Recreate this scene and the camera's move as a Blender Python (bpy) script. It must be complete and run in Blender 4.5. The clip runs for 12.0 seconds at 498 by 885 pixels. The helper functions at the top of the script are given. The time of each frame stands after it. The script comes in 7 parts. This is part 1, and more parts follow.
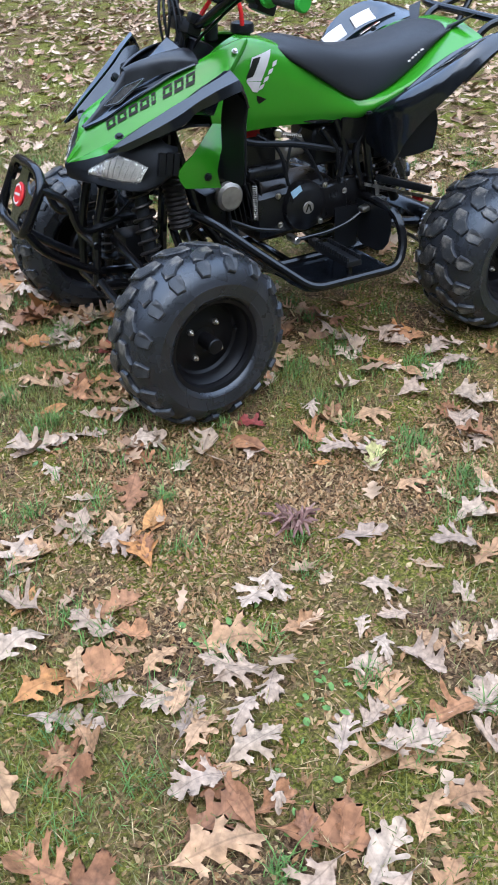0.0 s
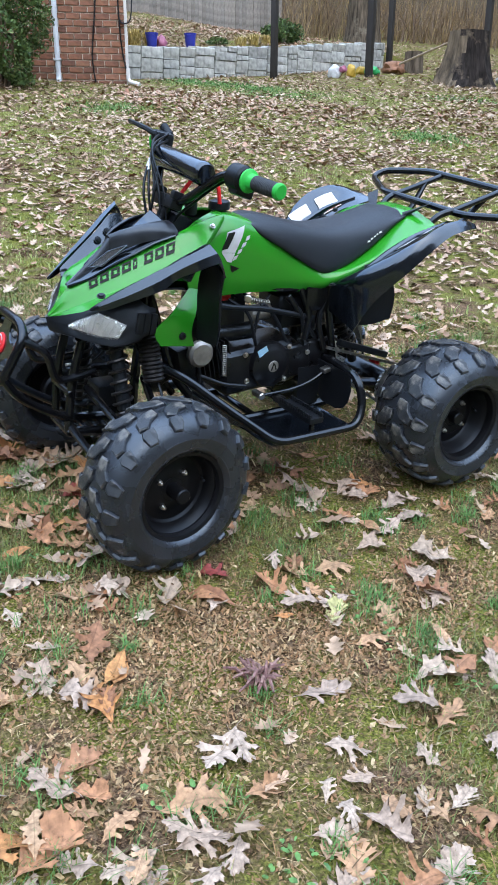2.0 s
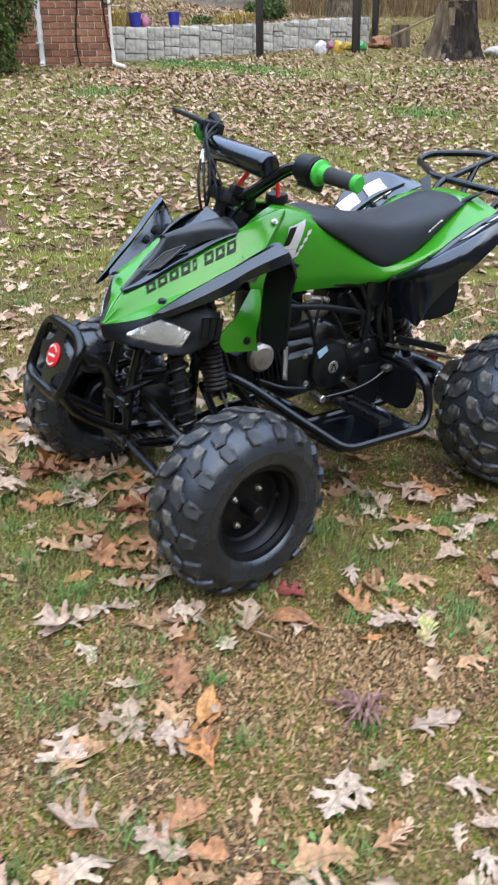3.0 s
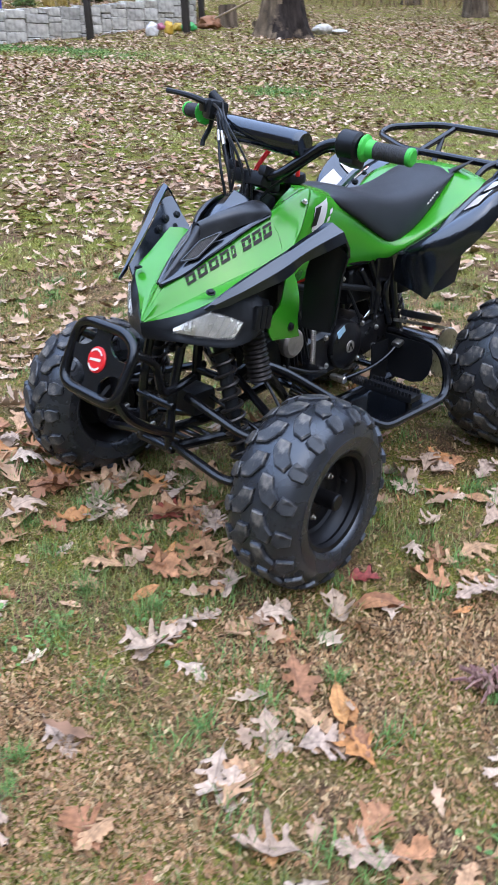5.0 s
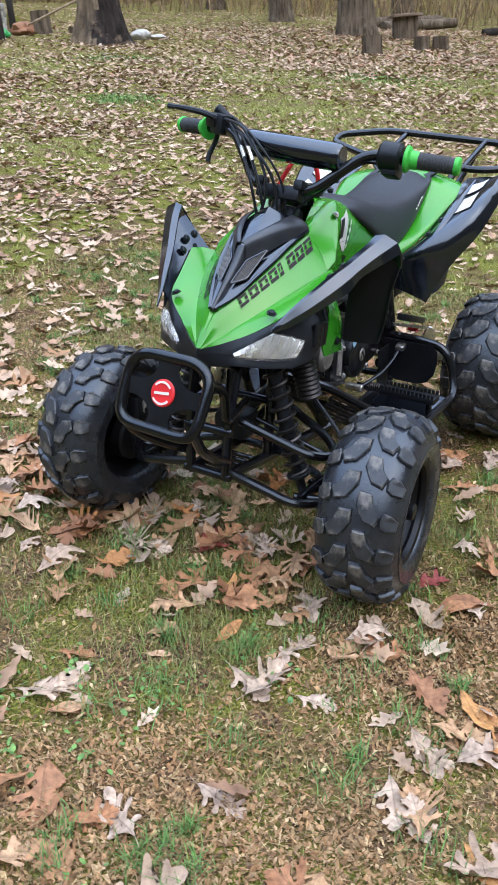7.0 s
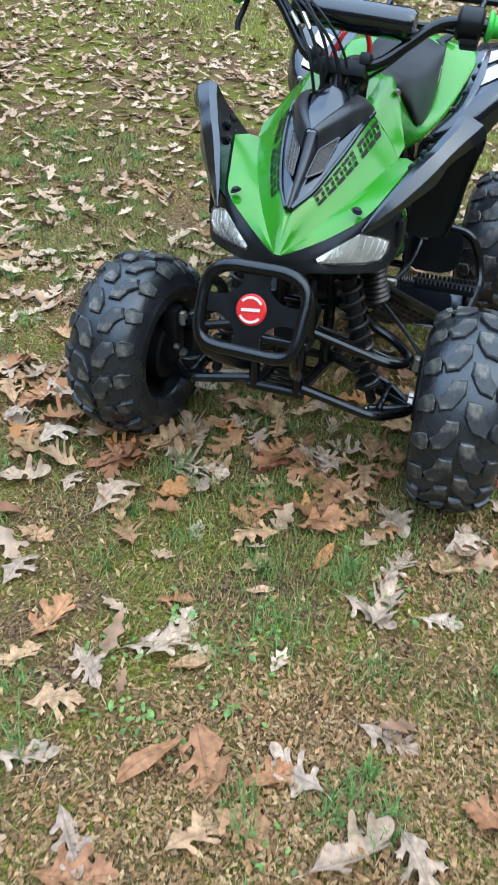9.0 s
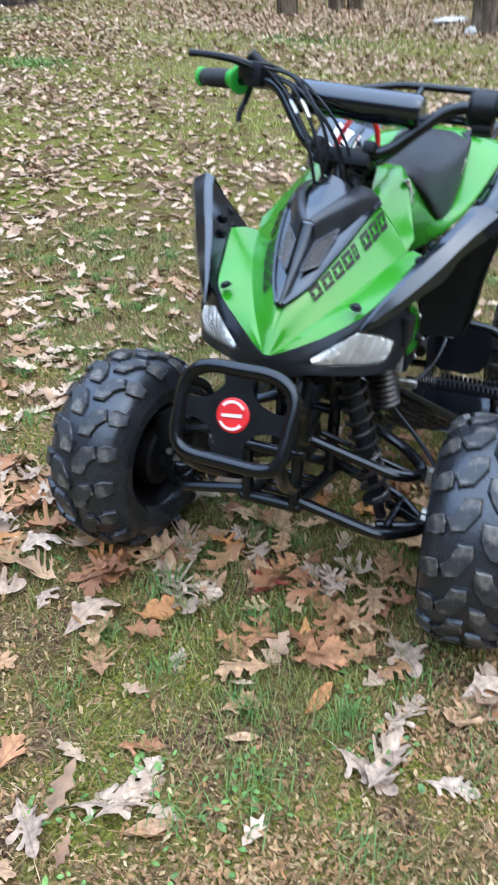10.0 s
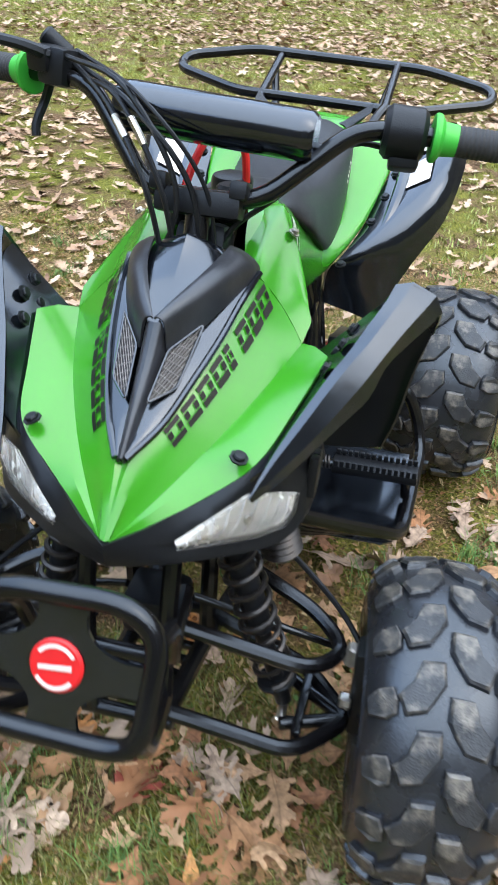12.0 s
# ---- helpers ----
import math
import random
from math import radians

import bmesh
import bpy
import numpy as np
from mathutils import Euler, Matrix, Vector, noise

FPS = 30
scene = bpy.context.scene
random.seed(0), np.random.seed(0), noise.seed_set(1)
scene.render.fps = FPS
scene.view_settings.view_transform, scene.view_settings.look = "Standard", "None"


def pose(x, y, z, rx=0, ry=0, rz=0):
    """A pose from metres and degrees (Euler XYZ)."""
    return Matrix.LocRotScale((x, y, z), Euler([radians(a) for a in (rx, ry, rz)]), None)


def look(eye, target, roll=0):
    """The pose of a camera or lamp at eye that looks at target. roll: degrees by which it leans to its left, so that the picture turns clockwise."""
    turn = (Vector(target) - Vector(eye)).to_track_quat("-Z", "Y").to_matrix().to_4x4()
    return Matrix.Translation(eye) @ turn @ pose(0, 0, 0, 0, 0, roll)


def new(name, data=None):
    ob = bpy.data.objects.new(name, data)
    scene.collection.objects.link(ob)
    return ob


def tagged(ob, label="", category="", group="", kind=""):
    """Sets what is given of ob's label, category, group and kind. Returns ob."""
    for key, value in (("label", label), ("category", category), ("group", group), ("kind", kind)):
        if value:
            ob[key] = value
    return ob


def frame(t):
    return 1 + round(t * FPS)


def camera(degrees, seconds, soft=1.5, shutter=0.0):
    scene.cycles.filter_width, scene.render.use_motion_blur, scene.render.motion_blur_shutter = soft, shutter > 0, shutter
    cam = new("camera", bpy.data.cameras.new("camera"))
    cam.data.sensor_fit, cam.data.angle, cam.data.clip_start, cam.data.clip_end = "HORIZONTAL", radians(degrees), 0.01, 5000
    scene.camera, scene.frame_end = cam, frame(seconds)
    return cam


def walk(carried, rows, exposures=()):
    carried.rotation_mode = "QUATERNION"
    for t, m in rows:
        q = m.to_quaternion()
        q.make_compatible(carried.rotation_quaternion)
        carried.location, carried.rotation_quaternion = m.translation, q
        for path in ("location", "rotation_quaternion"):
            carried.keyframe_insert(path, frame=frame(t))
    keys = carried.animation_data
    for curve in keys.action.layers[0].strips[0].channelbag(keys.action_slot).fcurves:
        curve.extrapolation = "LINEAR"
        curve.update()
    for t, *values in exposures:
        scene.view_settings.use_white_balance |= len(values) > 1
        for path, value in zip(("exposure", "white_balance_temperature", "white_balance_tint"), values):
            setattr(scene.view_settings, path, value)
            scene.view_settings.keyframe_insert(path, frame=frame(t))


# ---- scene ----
cam = camera(34.0, 12.0, shutter=0.42)
# The lawn falls away from the house: its own frame, tilted against the plumb line.
SITE = Vector((-0.0116, 0.0775, 0.9969)).rotation_difference(Vector((0, 0, 1))).to_matrix().to_4x4()
PATH = [
    (0, (-0.647, -1.869, 1.04), (0.174, -0.436, -0.088), -0.5),
    (0.5, (-0.635, -1.864, 1.042), (0.194, -0.441, -0.093), 3.0),
    (1, (-0.646, -1.862, 1.054), (0.31, -0.436, 0.029), 5.6),
    (1.5, (-0.659, -1.86, 1.08), (0.346, -0.397, 0.157), 4.3),
    (2, (-0.704, -1.858, 1.093), (0.315, -0.355, 0.256), 3.7),
    (2.5, (-0.728, -1.756, 1.073), (0.291, -0.253, 0.234), 2.8),
    (3, (-0.789, -1.639, 1.093), (0.244, -0.167, 0.217), 2.2),
    (3.2, (-0.859, -1.61, 1.078), (0.189, -0.167, 0.172), 2.2),
    (4.8, (-1.034, -1.333, 1.074), (0.23, -0.068, 0.178), 1.5),
    (5, (-1.093, -1.302, 1.066), (0.204, -0.072, 0.167), 1.0),
    (5.5, (-1.25, -1.207, 1.071), (0.12, -0.062, 0.169), -0.1),
    (6, (-1.236, -1.059, 1.06), (0.181, 0.04, 0.174), -1.0),
    (6.5, (-1.246, -0.953, 1.08), (0.231, 0.055, 0.184), 0.1),
    (6.7, (-1.316, -0.931, 1.073), (0.203, 0.028, 0.194), 1.1),
    (8.3, (-1.367, -0.569, 1.128), (0.194, 0.084, 0.062), -1.6),
    (8.5, (-1.403, -0.509, 1.098), (0.147, 0.09, -0.015), -0.9),
    (9, (-1.381, -0.438, 1.078), (0.161, 0.123, -0.064), 1.6),
    (9.5, (-1.267, -0.381, 0.992), (0.324, 0.276, 0.078), 5.7),
    (10, (-1.182, -0.49, 1.02), (0.381, 0.233, 0.092), 0.1),
    (10.5, (-0.999, -0.57, 1.037), (0.339, -0.016, -0.342), -1.8),
    (10.6, (-0.968, -0.564, 1.041), (0.434, -0.039, -0.286), -0.8),
    (10.8, (-0.893, -0.54, 1.018), (0.69, -0.023, -0.09), 2.0),
    (11, (-0.815, -0.466, 1.084), (0.789, -0.017, -0.022), 4.7),
    (11.5, (-0.75, -0.389, 1.067), (0.879, 0.052, -0.006), 4.7),
    (12, (-0.652, -0.283, 1.062), (0.988, 0.09, -0.02), 2.2),
]
walk(cam, [(t, SITE @ look(eye, target, roll)) for t, eye, target, roll in PATH],
     exposures=[(0, 0.98, 6650, 14), (0.5, 1.02, 6350, 9), (1.5, 1.08, 6300, 10), (2.5, 1.08, 6350, 13), (3, 1.06, 7200, 15), (3.4, 1.06, 6900, 16), (5, 1.08, 6650, 19), (5.5, 1.09, 6300, 15), (6, 1.08, 6650, 19), (6.5, 1.06, 7300, 19), (7, 1.06, 6900, 16), (8.5, 1.06, 6750, 12),
                (9, 0.98, 6850, 6), (9.5, 1.10, 6750, 5), (10, 1.16, 6600, 12), (10.5, 1.18, 6600, 11), (11, 1.24, 6500, 11), (11.5, 1.26, 7750, 12), (12, 1.34, 7450, 12)])
# ---- world and light: an overcast afternoon ----
world = bpy.data.worlds.new("overcast_sky")
scene.world = world
world.use_nodes = True
wn = world.node_tree
sky = wn.nodes.new("ShaderNodeTexSky")
sky.sky_type, sky.sun_disc = "NISHITA", False
sky.sun_elevation, sky.sun_rotation = radians(50), radians(200)
sky.air_density, sky.dust_density, sky.ozone_density = 1.0, 4.0, 1.0
grey = wn.nodes.new("ShaderNodeMixRGB")
grey.inputs[0].default_value = 0.75
grey.inputs[2].default_value = (6.8, 9.05, 12.8, 1)
wn.links.new(sky.outputs[0], grey.inputs[1])
# an overcast sky is about three times as bright overhead as at the horizon
up = wn.nodes.new("ShaderNodeTexCoord")
height = wn.nodes.new("ShaderNodeSeparateXYZ")
wn.links.new(up.outputs["Generated"], height.inputs[0])
dome = wn.nodes.new("ShaderNodeMapRange")
dome.inputs[1].default_value, dome.inputs[2].default_value, dome.inputs[3].default_value, dome.inputs[4].default_value = 0.0, 1.0, 0.46, 1.38
wn.links.new(height.outputs[2], dome.inputs[0])
lit = wn.nodes.new("ShaderNodeMixRGB")
lit.blend_type, lit.inputs[0].default_value = "MULTIPLY", 1.0
wn.links.new(grey.outputs[0], lit.inputs[1])
wn.links.new(dome.outputs[0], lit.inputs[2])
wn.links.new(lit.outputs[0], wn.nodes["Background"].inputs[0])
wn.nodes["Background"].inputs[1].default_value = 0.15
sun = new("sun", bpy.data.lights.new("sun", "SUN"))
sun.data.energy, sun.data.angle, sun.data.color = 1.1, radians(120), (1.0, 0.88, 0.62)
sun.matrix_world = look(Vector((0, 0, 30)), Vector((0, 0, 30)) - Vector((math.sin(radians(200)) * math.cos(radians(50)), math.cos(radians(200)) * math.cos(radians(50)), math.sin(radians(50)))))


# ---- materials ----
def material(name, colour, rough=0.5, metal=0.0, vary=0.15, scale=20.0, bump=0.1, bump_scale=200.0, coat=0.0, spots=None, spec=0.5, stretch=None, sheen=None):
    """A surface with two scales of variation in colour and gloss, and fine relief."""
    m = bpy.data.materials.new(name)
    m.use_nodes = True
    n, k = m.node_tree.nodes, m.node_tree.links
    b = n["Principled BSDF"]
    b.inputs["Metallic"].default_value = metal
    b.inputs["Coat Weight"].default_value = coat
    b.inputs["Coat Roughness"].default_value = 0.12
    b.inputs["Specular IOR Level"].default_value = spec
    if sheen:
        b.inputs["Specular Tint"].default_value = (*sheen, 1)
        b.inputs["Coat Tint"].default_value = (*sheen, 1)
    co = n.new("ShaderNodeTexCoord")
    n1 = n.new("ShaderNodeTexNoise")
    n1.inputs["Scale"].default_value, n1.inputs["Detail"].default_value = scale, 6
    n2 = n.new("ShaderNodeTexNoise")
    n2.inputs["Scale"].default_value, n2.inputs["Detail"].default_value = bump_scale, 3
    place = co.outputs["Object"]
    if stretch:
        mp = n.new("ShaderNodeMapping")
        mp.inputs["Scale"].default_value = stretch
        k.new(place, mp.inputs["Vector"])
        place = mp.outputs[0]
    k.new(place, n1.inputs["Vector"])
    k.new(place, n2.inputs["Vector"])
    ramp = n.new("ShaderNodeValToRGB")
    c = Vector(colour)
    lo, hi = c * (1 - vary), c * (1 + vary)
    ramp.color_ramp.elements[0].position, ramp.color_ramp.elements[1].position = 0.3, 0.7
    ramp.color_ramp.elements[0].color, ramp.color_ramp.elements[1].color = (*lo, 1), (*hi, 1)
    k.new(n1.outputs["Fac"], ramp.inputs[0])
    out = ramp.outputs[0]
    if spots:
        far = n.new("ShaderNodeTexNoise")
        far.inputs["Scale"].default_value, far.inputs["Detail"].default_value = spots[1], 8
        far.inputs["Roughness"].default_value = 0.7
        k.new(co.outputs["Object"], far.inputs["Vector"])
        edge = n.new("ShaderNodeMapRange")
        edge.inputs[1].default_value, edge.inputs[2].default_value = spots[2], spots[2] + 0.15
        k.new(far.outputs["Fac"], edge.inputs[0])
        mix = n.new("ShaderNodeMixRGB")
        k.new(edge.outputs[0], mix.inputs[0])
        k.new(out, mix.inputs[1])
        mix.inputs[2].default_value = (*spots[0], 1)
        out = mix.outputs[0]
    k.new(out, b.inputs["Base Color"])
    rr = n.new("ShaderNodeMapRange")
    rr.inputs[3].default_value, rr.inputs[4].default_value = max(0.03, rough - 0.1), min(1, rough + 0.1)
    k.new(n1.outputs["Fac"], rr.inputs[0])
    k.new(rr.outputs[0], b.inputs["Roughness"])
    if bump:
        bp = n.new("ShaderNodeBump")
        bp.inputs["Strength"].default_value, bp.inputs["Distance"].default_value = bump, 0.002
        k.new(n2.outputs["Fac"], bp.inputs["Height"])
        k.new(bp.outputs[0], b.inputs["Normal"])
    return m


GREEN = material("green_plastic", (0.021, 0.235, 0.0135), 0.21, vary=0.09, scale=6, bump=0.05, bump_scale=60, coat=0.22)
# the sky's blue cast, put into the specular tint of the black parts
COOL = (0.70, 0.85, 1.0)
# paler flecks and stretched streaks paint in the broken sky reflections
BLACK = material("black_gloss_plastic", (0.0045, 0.0052, 0.0068), 0.16, vary=0.4, scale=40, bump=0.12, bump_scale=60, coat=0.7, spots=((0.020, 0.022, 0.026), 30, 0.60), spec=0.7, stretch=(0.35, 1, 1), sheen=COOL)
MATT = material("black_matt_plastic", (0.0075, 0.0085, 0.0105), 0.38, vary=0.3, scale=12, bump=0.15, bump_scale=600, spec=0.30, sheen=COOL)
TUBE = material("black_painted_steel", (0.004, 0.004, 0.0048), 0.20, vary=0.3, scale=18, bump=0.05, bump_scale=150, spec=0.55, sheen=COOL)
RUBBER = material("tyre_rubber", (0.017, 0.0195, 0.0245), 0.27, vary=0.35, scale=14, bump=0.25, bump_scale=350, spots=((0.030, 0.030, 0.030), 11, 0.58), spec=0.75, sheen=COOL)
TREAD = material("worn_tread_rubber", (0.024, 0.026, 0.029), 0.42, vary=0.5, scale=45, bump=0.6, bump_scale=420, spots=((0.145, 0.139, 0.124), 30, 0.51), spec=0.5, sheen=COOL)
RIM = material("black_rim_paint", (0.006, 0.006, 0.007), 0.4, vary=0.3, scale=20, bump=0.05, spec=0.25, sheen=COOL)
VINYL = material("seat_vinyl", (0.016, 0.018, 0.022), 0.44, vary=0.12, scale=8, bump=0.25, bump_scale=900, spec=0.35, sheen=COOL)
GRIP = material("grip_rubber", (0.028, 0.029, 0.031), 0.7, vary=0.2, scale=40, bump=0.4, bump_scale=500, sheen=COOL)
GREENR = material("green_rubber", (0.02, 0.42, 0.05), 0.5, vary=0.08, scale=20)
ENGINE = material("engine_black", (0.006, 0.006, 0.007), 0.30, vary=0.35, scale=30, bump=0.2, bump_scale=250, spec=0.5, sheen=COOL)
STEEL = material("bright_steel", (0.55, 0.55, 0.53), 0.3, metal=1.0, vary=0.2, scale=60, bump=0.05)
ALLOY = material("cast_alloy", (0.32, 0.32, 0.31), 0.5, metal=0.8, vary=0.25, scale=40, bump=0.2)
SPRING = material("spring_black", (0.01, 0.01, 0.011), 0.35, vary=0.2, scale=60)
# a paler black that sets the scoop's spine and arms off from the shield
PALERBLACK = material("paler_black_plastic", (0.020, 0.022, 0.027), 0.33, vary=0.4, scale=25, bump=0.2, bump_scale=90, spec=0.6, sheen=COOL)
WIRE = material("dull_wire", (0.17, 0.17, 0.17), 0.5, metal=0.7, vary=0.2, scale=80)
RED = material("red_plastic", (0.62, 0.015, 0.02), 0.45, vary=0.1, scale=30)
WHITE = material("label_white", (0.64, 0.63, 0.62), 0.5, vary=0.05, scale=60)
SILVER = material("decal_silver", (0.5, 0.52, 0.53), 0.35, vary=0.1, scale=30)
INK = material("decal_black", (0.008, 0.010, 0.008), 0.45, vary=0.2, scale=50, spec=0.2)
LABELRED = material("label_red", (0.62, 0.07, 0.03), 0.5, vary=0.1, scale=60)
BLUE = material("blue_plastic", (0.02, 0.03, 0.3), 0.5, vary=0.1, scale=10)
LENS = material("headlight_lens", (0.92, 0.94, 0.95), 0.06, vary=0.03, scale=30, bump=0.15, bump_scale=60)
LENS.node_tree.nodes["Principled BSDF"].inputs["Transmission Weight"].default_value = 0.97
LENS.node_tree.nodes["Principled BSDF"].inputs["IOR"].default_value = 1.1
BOWL = material("headlight_bowl", (0.86, 0.88, 0.90), 0.26, metal=0.6, vary=0.25, scale=30, bump=0.5, bump_scale=45)
SKIN = bpy.data.materials.new("ground_thatch")


# ---- shape helpers ----
def part(name, bm, mat, parent=None, label="", smooth=True, at=None, angle=35):
    """Links a bmesh as one mesh object under a thing or a part."""
    bmesh.ops.recalc_face_normals(bm, faces=bm.faces)
    me = bpy.data.meshes.new(name)
    bm.to_mesh(me)
    bm.free()
    if smooth:
        me.polygons.foreach_set("use_smooth", [True] * len(me.polygons))
        me.set_sharp_from_angle(angle=radians(angle))
    for m in (mat if isinstance(mat, (list, tuple)) else [mat]):
        me.materials.append(m)
    ob = new(name, me)
    if parent is not None:
        ob.parent = parent
    if at is not None:
        ob.matrix_basis = at
    if label:
        tagged(ob, label)
    return ob


def empty(name, m=None, parent=None, **tags):
    ob = new(name)
    ob.empty_display_size = 0.1
    if parent is not None:
        ob.parent = parent
    if m is not None:
        ob.matrix_basis = m
    return tagged(ob, **tags)


def smooth_path(pts, radius=0.03, steps=5):
    """A polyline with rounded bends."""
    pts = [Vector(p) for p in pts]
    out = [pts[0]]
    for a, b, c in zip(pts, pts[1:], pts[2:]):
        r1 = min(radius, (a - b).length * 0.45)
        r2 = min(radius, (c - b).length * 0.45)
        p, q = b + (a - b).normalized() * r1, b + (c - b).normalized() * r2
        for i in range(steps + 1):
            t = i / steps
            out.append(p * (1 - t) ** 2 + b * 2 * t * (1 - t) + q * t * t)
    out.append(pts[-1])
    return out


def sweep(bm, pts, r, n=10, closed=False, caps=True, mat=0):
    """A round tube along a polyline; r is a number or one a point."""
    pts = [Vector(p) for p in pts]
    count = len(pts)
    rs = r if isinstance(r, (list, tuple)) else [r] * count
    up = None
    rings = []
    for i, p in enumerate(pts):
        a = pts[i - 1] if i or closed else pts[0]
        b = pts[(i + 1) % count] if i < count - 1 or closed else pts[-1]
        d = (b - a).normalized()
        if up is None:
            up = d.orthogonal().normalized()
        up = (up - d * up.dot(d)).normalized()
        side = d.cross(up)
        rings.append([bm.verts.new(p + (up * math.cos(2 * math.pi * j / n) + side * math.sin(2 * math.pi * j / n)) * rs[i]) for j in range(n)])
    pairs = list(zip(rings, rings[1:])) + ([(rings[-1], rings[0])] if closed else [])
    for a, b in pairs:
        for j in range(n):
            bm.faces.new((a[j], a[(j + 1) % n], b[(j + 1) % n], b[j])).material_index = mat
    if caps and not closed:
        bm.faces.new(rings[0][::-1]).material_index = mat
        bm.faces.new(rings[-1]).material_index = mat
    return bm


def tube(pts, r, bend=0.03, n=10, closed=False):
    bm = bmesh.new()
    if closed:
        p = [Vector(q) for q in pts]
        path = smooth_path([p[-1], *p, p[0]], bend)[1:-1]
        return sweep(bm, path, r, n, closed=True)
    return sweep(bm, smooth_path(pts, bend) if bend and len(pts) > 2 else pts, r, n)


def lathe(profile, n=32, axis="Y", closed=False):
    """A body of revolution: profile of (radius, height along the axis)."""
    bm = bmesh.new()
    rings = []
    for r, h in profile:
        ring = []
        for j in range(n):
            a = 2 * math.pi * j / n
            c, s = r * math.cos(a), r * math.sin(a)
            ring.append(bm.verts.new({"Y": (c, h, s), "Z": (c, s, h), "X": (h, c, s)}[axis]))
        rings.append(ring)
    pairs = list(zip(rings, rings[1:])) + ([(rings[-1], rings[0])] if closed else [])
    for a, b in pairs:
        for j in range(n):
            bm.faces.new((a[j], a[(j + 1) % n], b[(j + 1) % n], b[j]))
    if not closed:
        for ring in (rings[0], rings[-1]):
            if (ring[0].co - ring[n // 2].co).length > 1e-5:
                bm.faces.new(ring)
    return bm


def box(size, bevel=0.004, at=None, segments=2):
    bm = bmesh.new()
    bmesh.ops.create_cube(bm, size=1, matrix=Matrix.Diagonal((*size, 1)))
    if bevel:
        bmesh.ops.bevel(bm, geom=bm.edges[:], offset=min(bevel, min(size) * 0.45), segments=segments, affect="EDGES", profile=0.6)
    if at is not None:
        bmesh.ops.transform(bm, matrix=at, verts=bm.verts)
    return bm


def grid(rows, thick=0.0, mat=0):
    """A sheet through rows of points; thick: shell thickness."""
    bm = bmesh.new()
    vs = [[bm.verts.new(p) for p in row] for row in rows]
    for a, b in zip(vs, vs[1:]):
        for i in range(len(a) - 1):
            try:
                bm.faces.new((a[i], a[i + 1], b[i + 1], b[i]))
            except ValueError:
                pass
    bmesh.ops.remove_doubles(bm, verts=bm.verts, dist=1e-5)
    bmesh.ops.recalc_face_normals(bm, faces=bm.faces)
    if thick:
        bmesh.ops.solidify(bm, geom=bm.faces[:], thickness=thick)
    return bm


def curve_through(pts, steps=4):
    """Catmull-Rom points through the given ones."""
    p = [Vector(q) for q in pts]
    p = [p[0] * 2 - p[1], *p, p[-1] * 2 - p[-2]]
    out = []
    for a, b, c, d in zip(p, p[1:], p[2:], p[3:]):
        for i in range(steps):
            t = i / steps
            out.append(0.5 * ((2 * b) + (c - a) * t + (2 * a - 5 * b + 4 * c - d) * t * t + (3 * b - a - 3 * c + d) * t ** 3))
    out.append(p[-2])
    return out


def fine(rows, across=3, along=4):
    """Rows of control points made finer, smoothly, both ways."""
    rows = [curve_through(r, across) for r in rows]
    return [list(c) for c in zip(*[curve_through(col, along) for col in zip(*rows)])]


def outline_plate(pts, thick, bevel=0.0):
    """A flat plate from an outline in x, y; its thickness lies along z."""
    bm = bmesh.new()
    f = bm.faces.new([bm.verts.new((x, y, 0)) for x, y in pts])
    top = bmesh.ops.extrude_face_region(bm, geom=[f])
    bmesh.ops.translate(bm, verts=[v for v in top["geom"] if isinstance(v, bmesh.types.BMVert)], vec=(0, 0, thick))
    return bm


def join(*bms):
    out = bms[0]
    for b in bms[1:]:
        me = bpy.data.meshes.new("join")
        b.to_mesh(me)
        b.free()
        out.from_mesh(me)
        bpy.data.meshes.remove(me)
    return out


def aim(a, b):
    """A pose at a whose z axis points to b."""
    a, b = Vector(a), Vector(b)
    return Matrix.Translation(a) @ (b - a).to_track_quat("Z", "Y").to_matrix().to_4x4()


def rod(a, b, r, n=12, bevel=0.0):
    """A round bar from a to b with softened ends."""
    h = (Vector(b) - Vector(a)).length
    e = min(bevel or r * 0.25, h * 0.3)
    bm = lathe([(0.0001, 0), (r - e, 0), (r, e), (r, h - e), (r - e, h), (0.0001, h)], n, "Z")
    bmesh.ops.transform(bm, matrix=aim(a, b), verts=bm.verts)
    return bm


def bolt(at, along, r=0.007, name="bolt", parent=None, mat=None):
    """A domed hex bolt with a washer."""
    bm = lathe([(0.0001, 0.006), (r * 0.75, 0.0055), (r * 0.9, 0.004), (r * 0.9, 0.0015), (r * 1.25, 0.0012), (r * 1.25, -0.001)], 8, "Z")
    return part(name, bm, mat or MATT, parent, at=aim(at, Vector(at) + Vector(along)))


# ---- the lawn ----
def smooth_step(a, b, v):
    t = np.clip((v - a) / (b - a), 0, 1)
    return t * t * (3 - 2 * t)


def wall_line(x):
    return 13.4 + 0.2 * (np.asarray(x) - 6.4)


